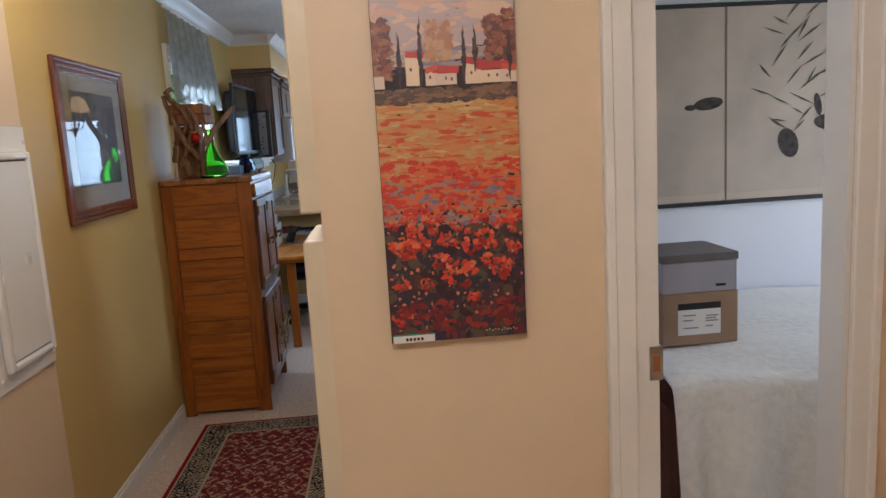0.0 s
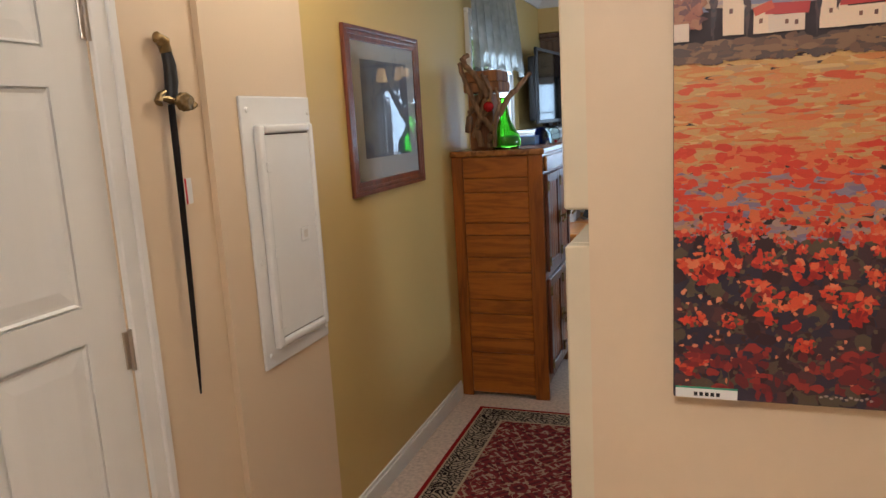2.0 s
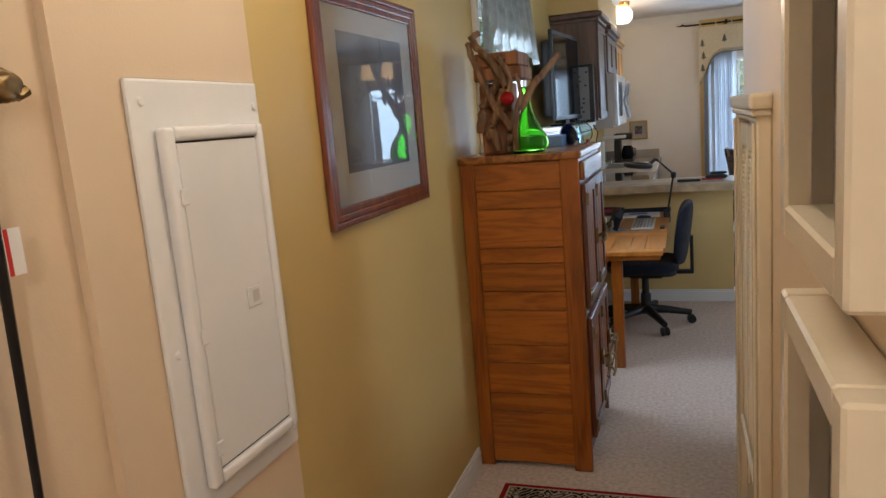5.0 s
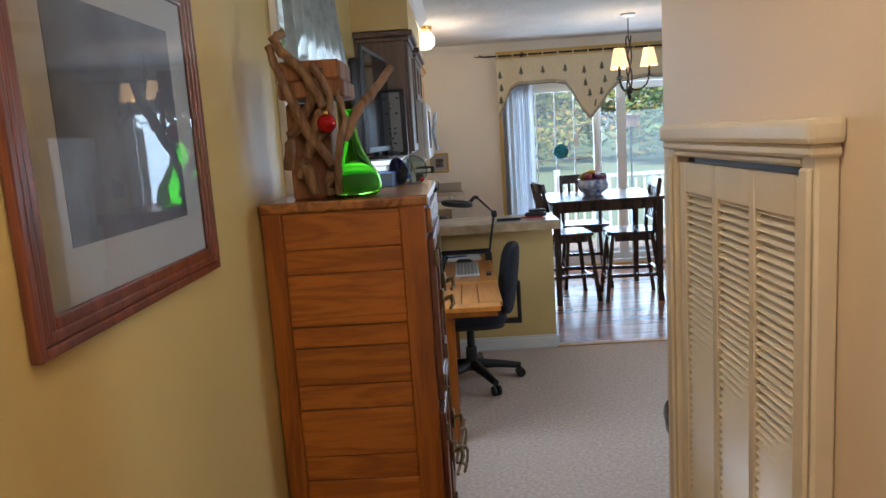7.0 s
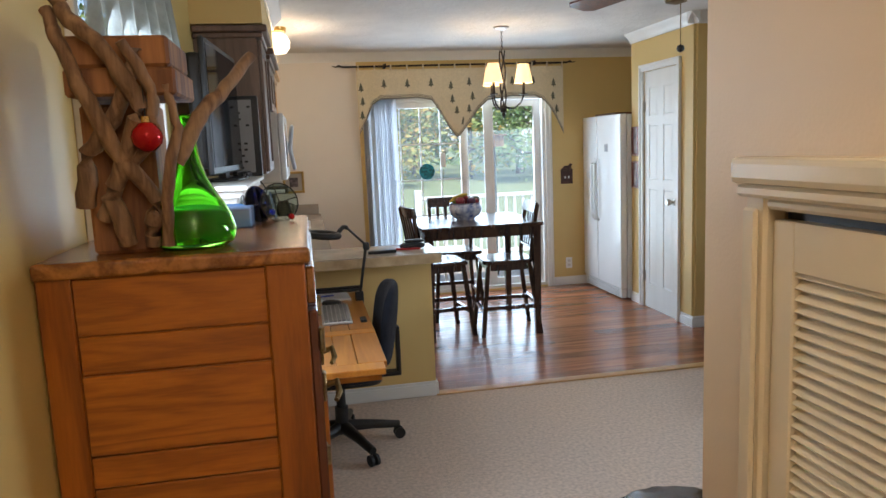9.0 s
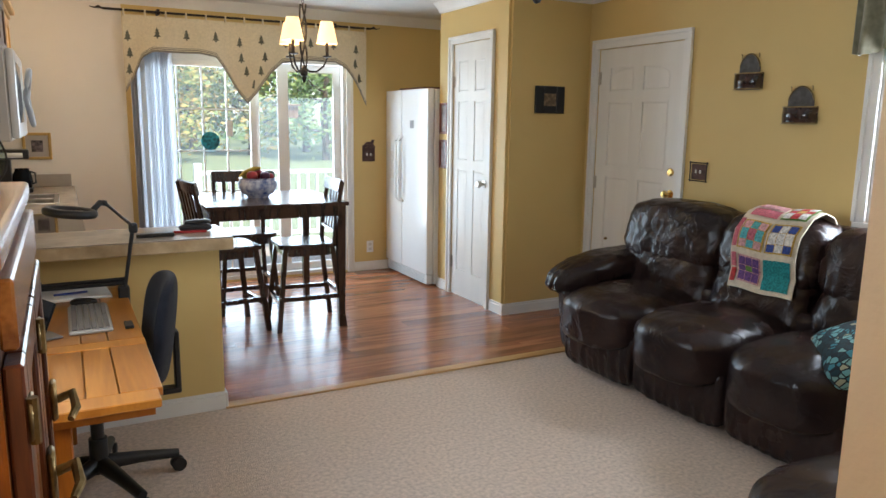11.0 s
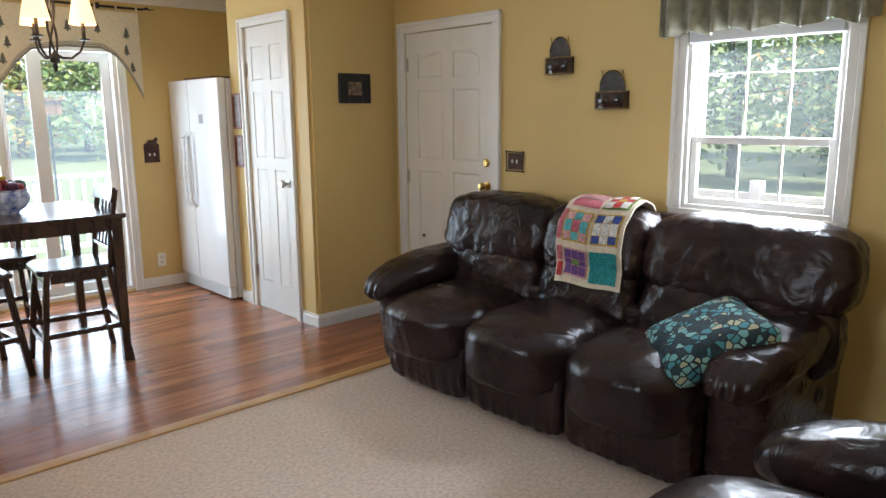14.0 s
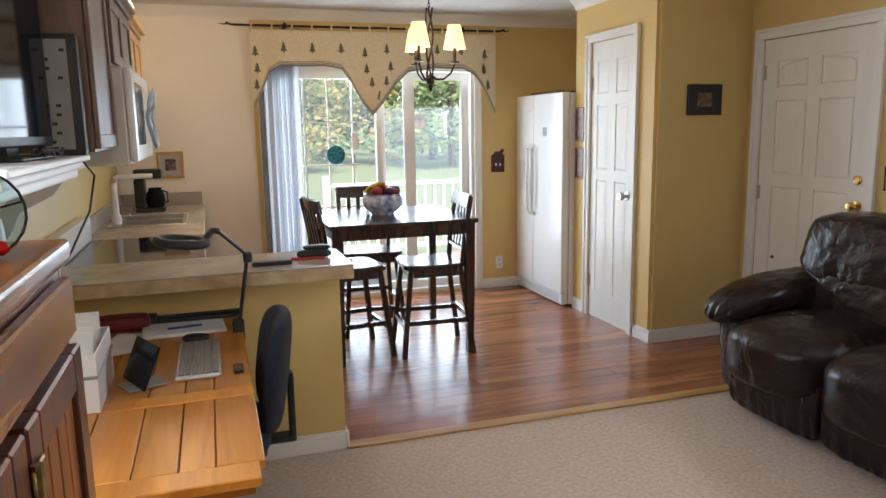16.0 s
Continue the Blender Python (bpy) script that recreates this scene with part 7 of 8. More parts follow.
for k in range(5):
    part("ink_bar", cube(px0 + 0.034 + 0.009 * k, px0 + 0.040 + 0.009 * k, pyf - 0.0058, pyf - 0.0056, pz0 + 0.006, pz0 + 0.013), BLACKP, pt, world=True)

# ---- bedroom seen through the doorway ----
BW = HE - 0.1
sc = thing("folding_screen_painting", "wide tan silk wall screen painted with reeds and dark shapes", "wall screen", (2.3, BW, 1.09))
part("silk", cube(1.52, 3.1, BW - 0.02, BW - 0.002, 1.10, 2.03), mat("tan_silk", (0.50, 0.41, 0.33), 0.7, vary=0.12, scale=3, bump=0.1, bump_scale=200), sc, world=True)
bm = bmesh.new()
for q in ((1.50, 3.12, 1.085, 1.105), (1.50, 3.12, 2.03, 2.05)):
    box(bm, q[0], q[1], BW - 0.028, BW - 0.001, q[2], q[3], bevel=0.003)
part("black_border", bm, BLACKP, sc, world=True)
part("inner_band", cube(1.52, 3.1, BW - 0.0215, BW - 0.0202, 1.108, 1.14), mat("pale_silk_band", (0.55, 0.45, 0.34), 0.7, vary=0.06), sc, world=True)
for x in (1.93, 2.50):
    part("panel_seam", cube(x - 0.004, x + 0.004, BW - 0.0225, BW - 0.0203, 1.105, 2.03), mat("brown_seam", (0.22, 0.16, 0.11), 0.8), sc, world=True)
INK = mat("ink_wash", (0.07, 0.055, 0.05), 0.8, vary=0.3, scale=30)
REED = mat("grey_green_ink", (0.13, 0.13, 0.10), 0.8, vary=0.3, scale=30)
for x, z, a, b, tn in ((1.84, 1.58, 0.075, 0.03, 0.12), (1.75, 1.565, 0.03, 0.014, 0.0), (2.25, 1.37, 0.05, 0.075, 0.35), (2.47, 1.46, 0.09, 0.04, -0.1), (2.40, 1.55, 0.018, 0.055, 0.2)):
    bm = bmesh.new()
    pts = []
    for k in range(16):
        t = 2 * math.pi * k / 16
        dx, dz = a * math.cos(t), b * math.sin(t)
        pts.append((x + dx * math.cos(tn) - dz * math.sin(tn), BW - 0.0215, z + dx * math.sin(tn) + dz * math.cos(tn)))
    plate(bm, pts, (0, -0.0008, 0))
    part("painted_shape", bm, INK, sc, world=True)
rnd = random.Random(12)
for k in range(26):
    x, z = 2.20 + rnd.uniform(-0.05, 0.22), 1.42 + 0.022 * k + rnd.uniform(-0.02, 0.02)
    an = rnd.choice((0.4, 0.6, 0.9, 2.5, 2.8)) + rnd.uniform(-0.2, 0.2)
    L, w = rnd.uniform(0.08, 0.17), 0.006
    p = Vector((x, BW - 0.0225, z))
    d_ = Vector((math.cos(an), 0, math.sin(an)))
    nn = Vector((-d_.z, 0, d_.x))
    bm = plate(bmesh.new(), [p, p + d_ * L * 0.5 + nn * w, p + d_ * L, p + d_ * L * 0.5 - nn * w * 0.6], (0, -0.0006, 0))
    part("painted_reed", bm, REED, sc, world=True)

bx0, bx1, by0, by1, bz = 1.16, 3.05, 2.30, BW - 0.02, 0.62
bd = thing("covered_bed", "bed draped with a white textured bedspread", "bed", (2.1, 2.9, 0))
part("base", cube(bx0 + 0.03, bx1, by0 + 0.05, by1, 0.02, 0.50), MAHOG, bd, world=True)


def spread(u, v):
    x = bx0 + (bx1 - bx0) * u
    if v < 0.45:
        f = v / 0.45
        return (x + 0.02 * (1 - f) * math.sin(u * 30), by0 - 0.055 * (1 - f) * (1 + math.sin(u * 58 + 1.3 * math.sin(u * 21))) - 0.03 * (1 - f), 0.03 + (bz - 0.03) * f)
    f = (v - 0.45) / 0.55
    return (x, by0 + (by1 - by0) * f, bz + 0.02 * math.sin(min(1, f * 8) * math.pi / 2) + 0.006 * math.sin(u * 19 + f * 11))


part("bedspread", sheet(bmesh.new(), spread, 110, 44, 0.012), BEDCLOTH, bd, world=True, smooth=80)
cb = thing("shipping_carton", "brown cardboard box with a white product label", "box", (1.44, 2.80, bz + 0.026))
part("carton", cube(-0.17, 0.13, -0.14, 0.15, 0, 0.205, bevel=0.003), mat("brown_cardboard", (0.36, 0.24, 0.15), 0.8, vary=0.08, scale=8), cb)
part("label", cube(-0.11, 0.06, -0.1415, -0.1405, 0.04, 0.165), PAPER, cb)
part("label_bar", cube(-0.11, 0.06, -0.1422, -0.1412, 0.14, 0.165), BLACKP, cb)
for k, (x, z, w) in enumerate(((-0.09, 0.115, 0.05), (-0.09, 0.095, 0.04), (0.0, 0.11, 0.05), (0.0, 0.10, 0.04), (0.0, 0.09, 0.05), (0.0, 0.07, 0.03), (-0.09, 0.065, 0.06))):
    part("print_bar", cube(x, x + w, -0.1422, -0.1412, z, z + 0.005), GREYP, cb)
gb = thing("grey_carton", "grey lidded box on the cardboard carton", "box", (1.435, 2.80, bz + 0.2315))
part("box", cube(-0.165, 0.13, -0.14, 0.15, 0, 0.12, bevel=0.003), mat("grey_printed_card", (0.40, 0.39, 0.44), 0.5, vary=0.05), gb)
part("lid", cube(-0.17, 0.135, -0.145, 0.155, 0.1205, 0.15, bevel=0.003), mat("dark_grey_lid", (0.16, 0.15, 0.15), 0.5, vary=0.1), gb)
part("emblem", cube(0.045, 0.085, -0.1415, -0.1405, 0.02, 0.03), BLACKP, gb)

# ---- wall things, living room ----
ar = thing("black_framed_picture", "small picture in a wide black frame", "framed picture", (2.86, PY, 1.53))
bm = bmesh.new()
x0, x1, z0, z1 = 2.73, 2.995, 1.535, 1.735
for q in ((x0, x0 + 0.075, z0, z1), (x1 - 0.075, x1, z0, z1), (x0 + 0.075, x1 - 0.075, z0, z0 + 0.055), (x0 + 0.075, x1 - 0.075, z1 - 0.055, z1)):
    box(bm, q[0], q[1], PY - 0.022, PY, q[2], q[3], bevel=0.004)
part("frame", bm, BLACKP, ar, world=True)
part("picture", cube(x0 + 0.075, x1 - 0.075, PY - 0.012, PY - 0.004, z0 + 0.055, z1 - 0.055), mat("sepia_print", (0.33, 0.22, 0.13), 0.5, vary=0.4, scale=26), ar, world=True)
for z0, z1 in ((1.36, 1.62), (1.07, 1.31)):
    f2 = thing("narrow_framed_picture", "narrow picture in a dark wood frame", "framed picture", (PX, 8.755, z0), group="narrow pantry pictures")
    bm = bmesh.new()
    y0, y1 = 8.705, 8.835
    for q in ((y0, y0 + 0.02, z0, z1), (y1 - 0.02, y1, z0, z1), (y0 + 0.02, y1 - 0.02, z0, z0 + 0.02), (y0 + 0.02, y1 - 0.02, z1 - 0.02, z1)):
        box(bm, PX - 0.022, PX, *q, bevel=0.003)
    part("frame", bm, MAHOG, f2, world=True)
    part("picture", cube(PX - 0.01, PX - 0.002, y0 + 0.02, y1 - 0.02, z0 + 0.02, z1 - 0.02), mat("grey_rose_print", (0.42, 0.36, 0.36), 0.4, vary=0.3, scale=20), f2, world=True)
wp = thing("gold_framed_picture", "small picture in a gold frame above the counter", "framed picture", (-0.57, KW, 1.12))
x0, x1, z0, z1 = -0.675, -0.475, 1.125, 1.335
bm = bmesh.new()
for q in ((x0, x0 + 0.022, z0, z1), (x1 - 0.022, x1, z0, z1), (x0 + 0.022, x1 - 0.022, z0, z0 + 0.022), (x0 + 0.022, x1 - 0.022, z1 - 0.022, z1)):
    box(bm, q[0], q[1], KW - 0.02, KW, q[2], q[3], bevel=0.004)
part("frame", bm, mat("gold_leaf_frame", (0.55, 0.36, 0.12), 0.35, metal=0.5, vary=0.1), wp, world=True)
part("mat_board", cube(x0 + 0.022, x1 - 0.022, KW - 0.010, KW - 0.003, z0 + 0.022, z1 - 0.022), mat("grey_mat", (0.42, 0.38, 0.34), 0.7, vary=0.05), wp, world=True)
part("picture", cube(x0 + 0.06, x1 - 0.06, KW - 0.0125, KW - 0.0105, z0 + 0.06, z1 - 0.06), mat("dim_rural_print", (0.20, 0.16, 0.17), 0.6, vary=0.4, scale=40), wp, world=True)
RUST = mat("rusted_metal", (0.11, 0.055, 0.045), 0.6, metal=0.3, vary=0.3, scale=30, bump=0.2)
sp_ = thing("metal_switch_plate", "rust-brown cut metal switch plate with a roof cut-out", "switch plate", (2.225, KW, 1.08))
part("plate", cube(2.15, 2.28, KW - 0.006, KW, 1.075, 1.21, bevel=0.002), RUST, sp_, world=True)
part("roof", plate(bmesh.new(), [(2.145, KW - 0.006, 1.2105), (2.285, KW - 0.006, 1.2105), (2.27, KW - 0.006, 1.235), (2.16, KW - 0.006, 1.235)], (0, 0.005, 0)), RUST, sp_, world=True)
part("finial", plate(bmesh.new(), [(2.17, KW - 0.006, 1.2355), (2.26, KW - 0.006, 1.2355), (2.275, KW - 0.006, 1.28), (2.25, KW - 0.006, 1.285), (2.235, KW - 0.006, 1.262), (2.19, KW - 0.006, 1.262)], (0, 0.005, 0)), RUST, sp_, world=True)
for x in (2.195, 2.235):
    part("toggle", cube(x - 0.006, x + 0.006, KW - 0.014, KW - 0.0062, 1.13, 1.155, bevel=0.001), PAPER, sp_, world=True)
so = thing("wall_outlet", "white electrical outlet plate", "outlet", (2.225, KW, 0.19))
part("plate", cube(2.19, 2.26, KW - 0.005, KW, 0.18, 0.295, bevel=0.002), TRIM, so, world=True)
for z in (0.215, 0.26):
    part("socket", cube(2.21, 2.24, KW - 0.007, KW - 0.0051, z - 0.012, z + 0.012), APPLG, so, world=True)
fsw = thing("twig_switch_plate", "dark metal switch plate edged with twig bars", "switch plate", (FW, 6.63, 1.1))
part("plate", cube(FW - 0.006, FW, 6.57, 6.69, 1.115, 1.215, bevel=0.002), RUST, fsw, world=True)
for a, b in (((6.555, 1.105), (6.705, 1.108)), ((6.555, 1.222), (6.705, 1.225)), ((6.565, 1.10), (6.562, 1.232)), ((6.697, 1.10), (6.70, 1.232))):
    part("twig_bar", rod((FW - 0.009, *a), (FW - 0.009, *b), 0.004, 6), IRON, fsw, world=True)
for y in (6.612, 6.648):
    part("toggle", cube(FW - 0.015, FW - 0.0062, y - 0.005, y + 0.005, 1.155, 1.178, bevel=0.001), PAPER, fsw, world=True)


def wall_pocket(y0, y1, z0, z1):
    t = thing("wall_pocket", "dark tin wall pocket with an arched back", "wall pocket", (FW, (y0 + y1) / 2, z0), group="wall pockets above the sofa")
    w, h = y1 - y0, z1 - z0
    pts = [(FW - 0.004, y0 + 0.02, z0)] + [(FW - 0.004, y1 - 0.02, z0)]
    for k in range(13):
        a = math.pi * k / 12
        pts.append((FW - 0.004, (y0 + y1) / 2 + (w / 2 - 0.03) * math.cos(a), z0 + h * 0.62 + h * 0.36 * math.sin(a) ** 1.3))
    part("back_board", plate(bmesh.new(), pts, (-0.006, 0, 0)), mat("tole_slate", (0.07, 0.07, 0.075), 0.4, vary=0.35, scale=30), t, world=True)
    pts2 = pts[2:]
    part("rim", tube(bmesh.new(), [(FW - 0.01, p[1], p[2]) for p in pts2], 0.004, 6), OLDBRASS, t, world=True, smooth=60)
    TOLE = mat("tole_brown", (0.045, 0.02, 0.016), 0.22, vary=0.35, scale=22, coat=0.4)
    bm = sheet(bmesh.new(), lambda u, v: (FW - 0.006 - 0.062 * math.sin(math.pi * u) ** 0.5 * (1.0 - 0.18 * math.cos(v * math.pi) ** 2), y0 + w * u, z0 + 0.005 + h * 0.42 * v), 16, 8, 0.003)
    part("pocket", bm, TOLE, t, world=True, smooth=60)
    for v in (0.0, 1.0):
        part("rim", tube(bmesh.new(), [(FW - 0.006 - 0.065 * math.sin(math.pi * u) ** 0.5 * 0.84, y0 + w * u, z0 + 0.005 + h * 0.42 * v) for u in (i / 14 for i in range(15))], 0.004, 6), OLDBRASS, t, world=True, smooth=60)
    for s_ in (0.2, 0.8):
        part("scroll", tube(bmesh.new(), [(FW - 0.008, y0 + w * s_, z0 + h * 0.86), (FW - 0.008, y0 + w * s_, z0 + h * 0.96), (FW - 0.008, y0 + w * (s_ + 0.03), z0 + h * 0.98)], 0.003, 6), OLDBRASS, t, world=True, smooth=60)


wall_pocket(6.20, 6.40, 1.672, 1.885)
wall_pocket(5.835, 6.05, 1.475, 1.685)

ck = thing("pendulum_wall_clock", "mahogany wall clock with brass dial, weight and pendulum", "clock", (FW, 4.26, 1.06))
cy, cz0, cz1 = 4.262, 1.66, 1.93
part("hood", cube(3.115, FW, cy - 0.125, cy + 0.125, cz0, cz1, bevel=0.004), MAHOG, ck, world=True)
bm = cube(3.10, FW, cy - 0.145, cy + 0.145, cz1, cz1 + 0.02, bevel=0.004)
box(bm, 3.085, FW, cy - 0.16, cy + 0.16, cz1 + 0.0205, cz1 + 0.045, bevel=0.006, seg=2)
part("cornice", bm, MAHOG, ck, world=True)
part("base_mould", cube(3.10, FW, cy - 0.14, cy + 0.14, cz0 - 0.022, cz0 - 0.0005, bevel=0.005, seg=2), MAHOG, ck, world=True)
bm = bmesh.new()
for q in ((cy - 0.124, cy - 0.095, cz0 + 0.002, cz1 - 0.002), (cy + 0.095, cy + 0.124, cz0 + 0.002, cz1 - 0.002), (cy - 0.095, cy + 0.095, cz0 + 0.002, cz0 + 0.035), (cy - 0.095, cy + 0.095, cz1 - 0.035, cz1 - 0.002)):
    box(bm, 3.10, 3.1148, *q, bevel=0.004)
part("door_frame", bm, MAHOG, ck, world=True)
part("dial_board", cube(3.111, 3.1145, cy - 0.095, cy + 0.095, cz0 + 0.035, cz1 - 0.035), mat("brown_dial_board", (0.10, 0.05, 0.035), 0.5, vary=0.2), ck, world=True)
part("dial_foot", cube(3.1095, 3.1109, cy - 0.09, cy + 0.09, cz0 + 0.04, cz0 + 0.085), mat("silvered_dial_foot", (0.62, 0.64, 0.55), 0.35, metal=0.3, vary=0.2, scale=50), ck, world=True)
M = pose(3.1105, cy, (cz0 + cz1) / 2 + 0.005, 0, -90, 0)
bm = lathe(bmesh.new(), [(0, 0.0), (0.088, 0.0), (0.09, 0.002), (0.0, 0.002)], seg=40)
bm.transform(M)
dial = part("dial", bm, mat("gilt_dial", (0.80, 0.60, 0.16), 0.3, metal=0.6, vary=0.1, scale=14), ck, world=True, smooth=30)
bm = lathe(bmesh.new(), [(0, 0.0), (0.04, 0.0), (0.0, 0.0012)], seg=24)
bm.transform(pose(3.108, cy, (cz0 + cz1) / 2 + 0.005, 0, -90, 0))
part("chapter_disc", bm, mat("silvered_disc", (0.5, 0.5, 0.48), 0.4, metal=0.4, vary=0.3, scale=60), dial, world=True)
for k in range(12):
    a = math.pi * k / 6
    y, z = cy + 0.07 * math.sin(a), (cz0 + cz1) / 2 + 0.005 + 0.07 * math.cos(a)
    bm = cube(-0.0012, 0.0, -0.0015, 0.0015, -0.008, 0.008)
    bm.transform(pose(3.1075, y, z, -math.degrees(a) * -1 * -1, 0, 0))
    part("hour_mark", bm, BLACKP, dial, world=True)
for a, L in ((math.radians(152), 0.045), (math.radians(245), 0.065)):
    zc = (cz0 + cz1) / 2 + 0.005
    part("hand", stick(bmesh.new(), (3.1055, cy, zc), (3.1055, cy - L * math.sin(a), zc + L * math.cos(a)), 0.004, 0.004), BLACKP, dial, world=True)
bm = bmesh.new()
box(bm, 3.20, FW, cy - 0.045, cy + 0.045, 1.18, cz0 - 0.023, bevel=0.003)
box(bm, 3.185, 3.1998, cy - 0.018, cy + 0.018, 1.19, cz0 - 0.023, bevel=0.003)
part("trunk", bm, MAHOG, ck, world=True)
pts = []
for k in range(32):
    a = 2 * math.pi * k / 32
    r = 0.072 + 0.012 * math.cos(4 * a)
    pts.append((FW, cy + r * math.sin(a), 1.13 + r * 0.95 * math.cos(a)))
part("pendulum_board", plate(bmesh.new(), pts, (-0.028, 0, 0)), MAHOG, ck, world=True)
bm = lathe(bmesh.new(), [(0, 0.014), (0.03, 0.012), (0.052, 0.004), (0.054, 0.0), (0, 0)], seg=28)
bm.transform(pose(3.185, cy, 1.125, 0, -90, 0))
part("pendulum_bob", bm, BRASS, ck, world=True, smooth=50)
part("weight", lathe(bmesh.new(), [(0, 0), (0.016, 0.0), (0.017, 0.004), (0.017, 0.25), (0.012, 0.258), (0, 0.26)], (3.165, cy - 0.012, 1.37), 16), BRASS, ck, world=True, smooth=50)
for dyy, zb in ((0.03, 0.5), (-0.012, 1.62)):
    part("chain", rod((3.165, cy + dyy, zb), (3.165, cy + dyy, 1.64), 0.0022, 6), OLDBRASS, ck, world=True)
part("chain_weight", lathe(bmesh.new(), [(0, 0), (0.006, 0.004), (0.006, 0.02), (0, 0.024)], (3.165, cy + 0.03, 0.48), 8), OLDBRASS, ck, world=True)

# valance over the front window
va = thing("sage_valance", "gathered sage green cloth valance over the window", "valance", (3.15, 5.145, 1.8))


def gather(u, v):
    k = 0.014 + 0.030 * v
    return (3.165 + k * math.sin(u * 58 + 0.8 * math.sin(u * 19)) - 0.02 * v, 5.64 - 0.985 * u + 0.02 * v * (u - 0.5), 2.30 - (0.475 + 0.014 * math.sin(u * 29)) * v)


part("cloth", sheet(bmesh.new(), gather, 150, 10, 0.003), SAGECLOTH, va, world=True, smooth=80)
part("rod", rod((3.17, 5.70, 2.305), (3.17, 4.60, 2.305), 0.010, 10), TRIM, va, world=True)
rb = thing("roller_blind", "rolled-up pale window blind under the valance", "blind", (3.215, 5.15, 1.78))
part("slats", cube(3.205, 3.24, 4.80, 5.50, 1.785, 1.84, bevel=0.006), BLIND, rb, world=True)

# side table and what stands on it
sdt = thing("corner_chest_table", "small mahogany chest table on thin iron legs", "side table", (2.915, 3.965, 0), 225)
part("chest", cube(-0.22, 0.22, -0.19, 0.19, 0.30, 0.485, bevel=0.004), MAHOG, sdt)
part("top", cube(-0.23, 0.23, -0.20, 0.20, 0.486, 0.505, bevel=0.005), MAHOG, sdt)
part("drawer", cube(-0.20, 0.20, -0.197, -0.1905, 0.325, 0.465, bevel=0.002), MAHOG, sdt)
bm = lathe(bmesh.new(), [(0, 0), (0.018, 0), (0.014, 0.008), (0, 0.01)], seg=12)
bm.transform(pose(0, -0.197, 0.40, 90, 0, 0))
part("drawer_pull", bm, OLDBRASS, sdt, smooth=40)
for x in (-0.19, 0.19):
    for y in (-0.16, 0.16):
        part("leg", tube(bmesh.new(), [(x, y, 0.30), (x * 1.1, y * 1.1, 0.15), (x * 1.25, y * 1.25, 0.0)], [0.009, 0.008, 0.007], 8), IRON, sdt, smooth=40)


def decanter(x, y, s):
    t = thing("glass_decanter", "tall tapering green glass decanter with a flame stopper", "decanter", (x, y, 0.505), group="green decanters")
    pr = [(0.0, 0.0), (0.058, 0.0), (0.064, 0.012), (0.060, 0.05), (0.046, 0.20), (0.032, 0.36), (0.021, 0.50), (0.0165, 0.565), (0.024, 0.572), (0.026, 0.58), (0.012, 0.582), (0.013, 0.50), (0.027, 0.36), (0.041, 0.20), (0.055, 0.05), (0.056, 0.02), (0.0, 0.014)]
    part("body", lathe(bmesh.new(), [(r * s, z * s) for r, z in pr], seg=28), SAGEGLASS, t, smooth=60)
    st_ = [(0, 0.578), (0.009, 0.58), (0.011, 0.60), (0.028, 0.625), (0.031, 0.645), (0.024, 0.675), (0.012, 0.705), (0.004, 0.735), (0.0, 0.755)]
    part("stopper", lathe(bmesh.new(), [(r * s, z * s) for r, z in st_], seg=22), SAGEGLASS, t, smooth=60)


decanter(2.99, 4.045, 0.98)
decanter(2.87, 3.915, 1.0)
gn = bmesh.new()
puff(gn, (0, 0, 0.065), (0.05, 0.045, 0.07), 2.6, 10)
lathe(gn, [(0.0, 0.10), (0.062, 0.122), (0.05, 0.13), (0.036, 0.17), (0.024, 0.22), (0.014, 0.28), (0.010, 0.32), (0, 0.33)], seg=18)
puff(gn, (-0.02, 0.035, 0.08), (0.03, 0.02, 0.05), 2.2, 8)
puff(gn, (-0.005, -0.045, 0.07), (0.022, 0.018, 0.06), 2.4, 8)
GN = mat("black_felt", (0.012, 0.012, 0.014), 0.85, vary=0.2, scale=60, bump=0.3)
g_ob = solid("gnome_doll", gn, [GN, mat("white_beard_wool", (0.75, 0.73, 0.74), 0.95, vary=0.1), mat("red_felt", (0.45, 0.01, 0.02), 0.9)], "small felt doll in a tall black hat", "doll", smooth=60)
for p in g_ob.data.polygons:
    c = p.center
    if c.z < 0.12 and c.y > 0.022 and c.x < 0.012:
        p.material_index = 1
    elif c.z < 0.128 and c.y < -0.03:
        p.material_index = 2
g_ob.matrix_basis = pose(2.80, 4.07, 0.505, 0, 0, 60)

# ---- curtains of the sliding door ----
dv = thing("pine_tree_valance", "ecru tab-top valance with pine tree appliques and striped hem", "valance", (1.12, 9.70, 1.6))
keys_v = [(0.085, 1.66), (0.16, 1.80), (0.22, 1.94), (0.30, 1.99), (0.66, 1.995), (0.80, 1.97), (0.88, 1.86), (0.97, 1.70), (1.05, 1.595), (1.13, 1.69), (1.25, 1.85), (1.37, 1.955), (1.60, 1.985), (1.86, 1.985), (1.95, 1.93), (2.05, 1.80), (2.16, 1.60)]


def hem(x):
    for (a, za), (b, zb) in zip(keys_v, keys_v[1:]):
        if a <= x <= b:
            return za + (zb - za) * (x - a) / (b - a)
    return keys_v[0][1] if x < 1 else keys_v[-1][1]


def val_pt(x, f, lift=0.0):
    zt = 2.268
    zb = hem(x)
    return (x, 9.70 - lift + 0.016 * math.sin(x * 15) * (0.35 + f), zt + (zb - zt) * f)


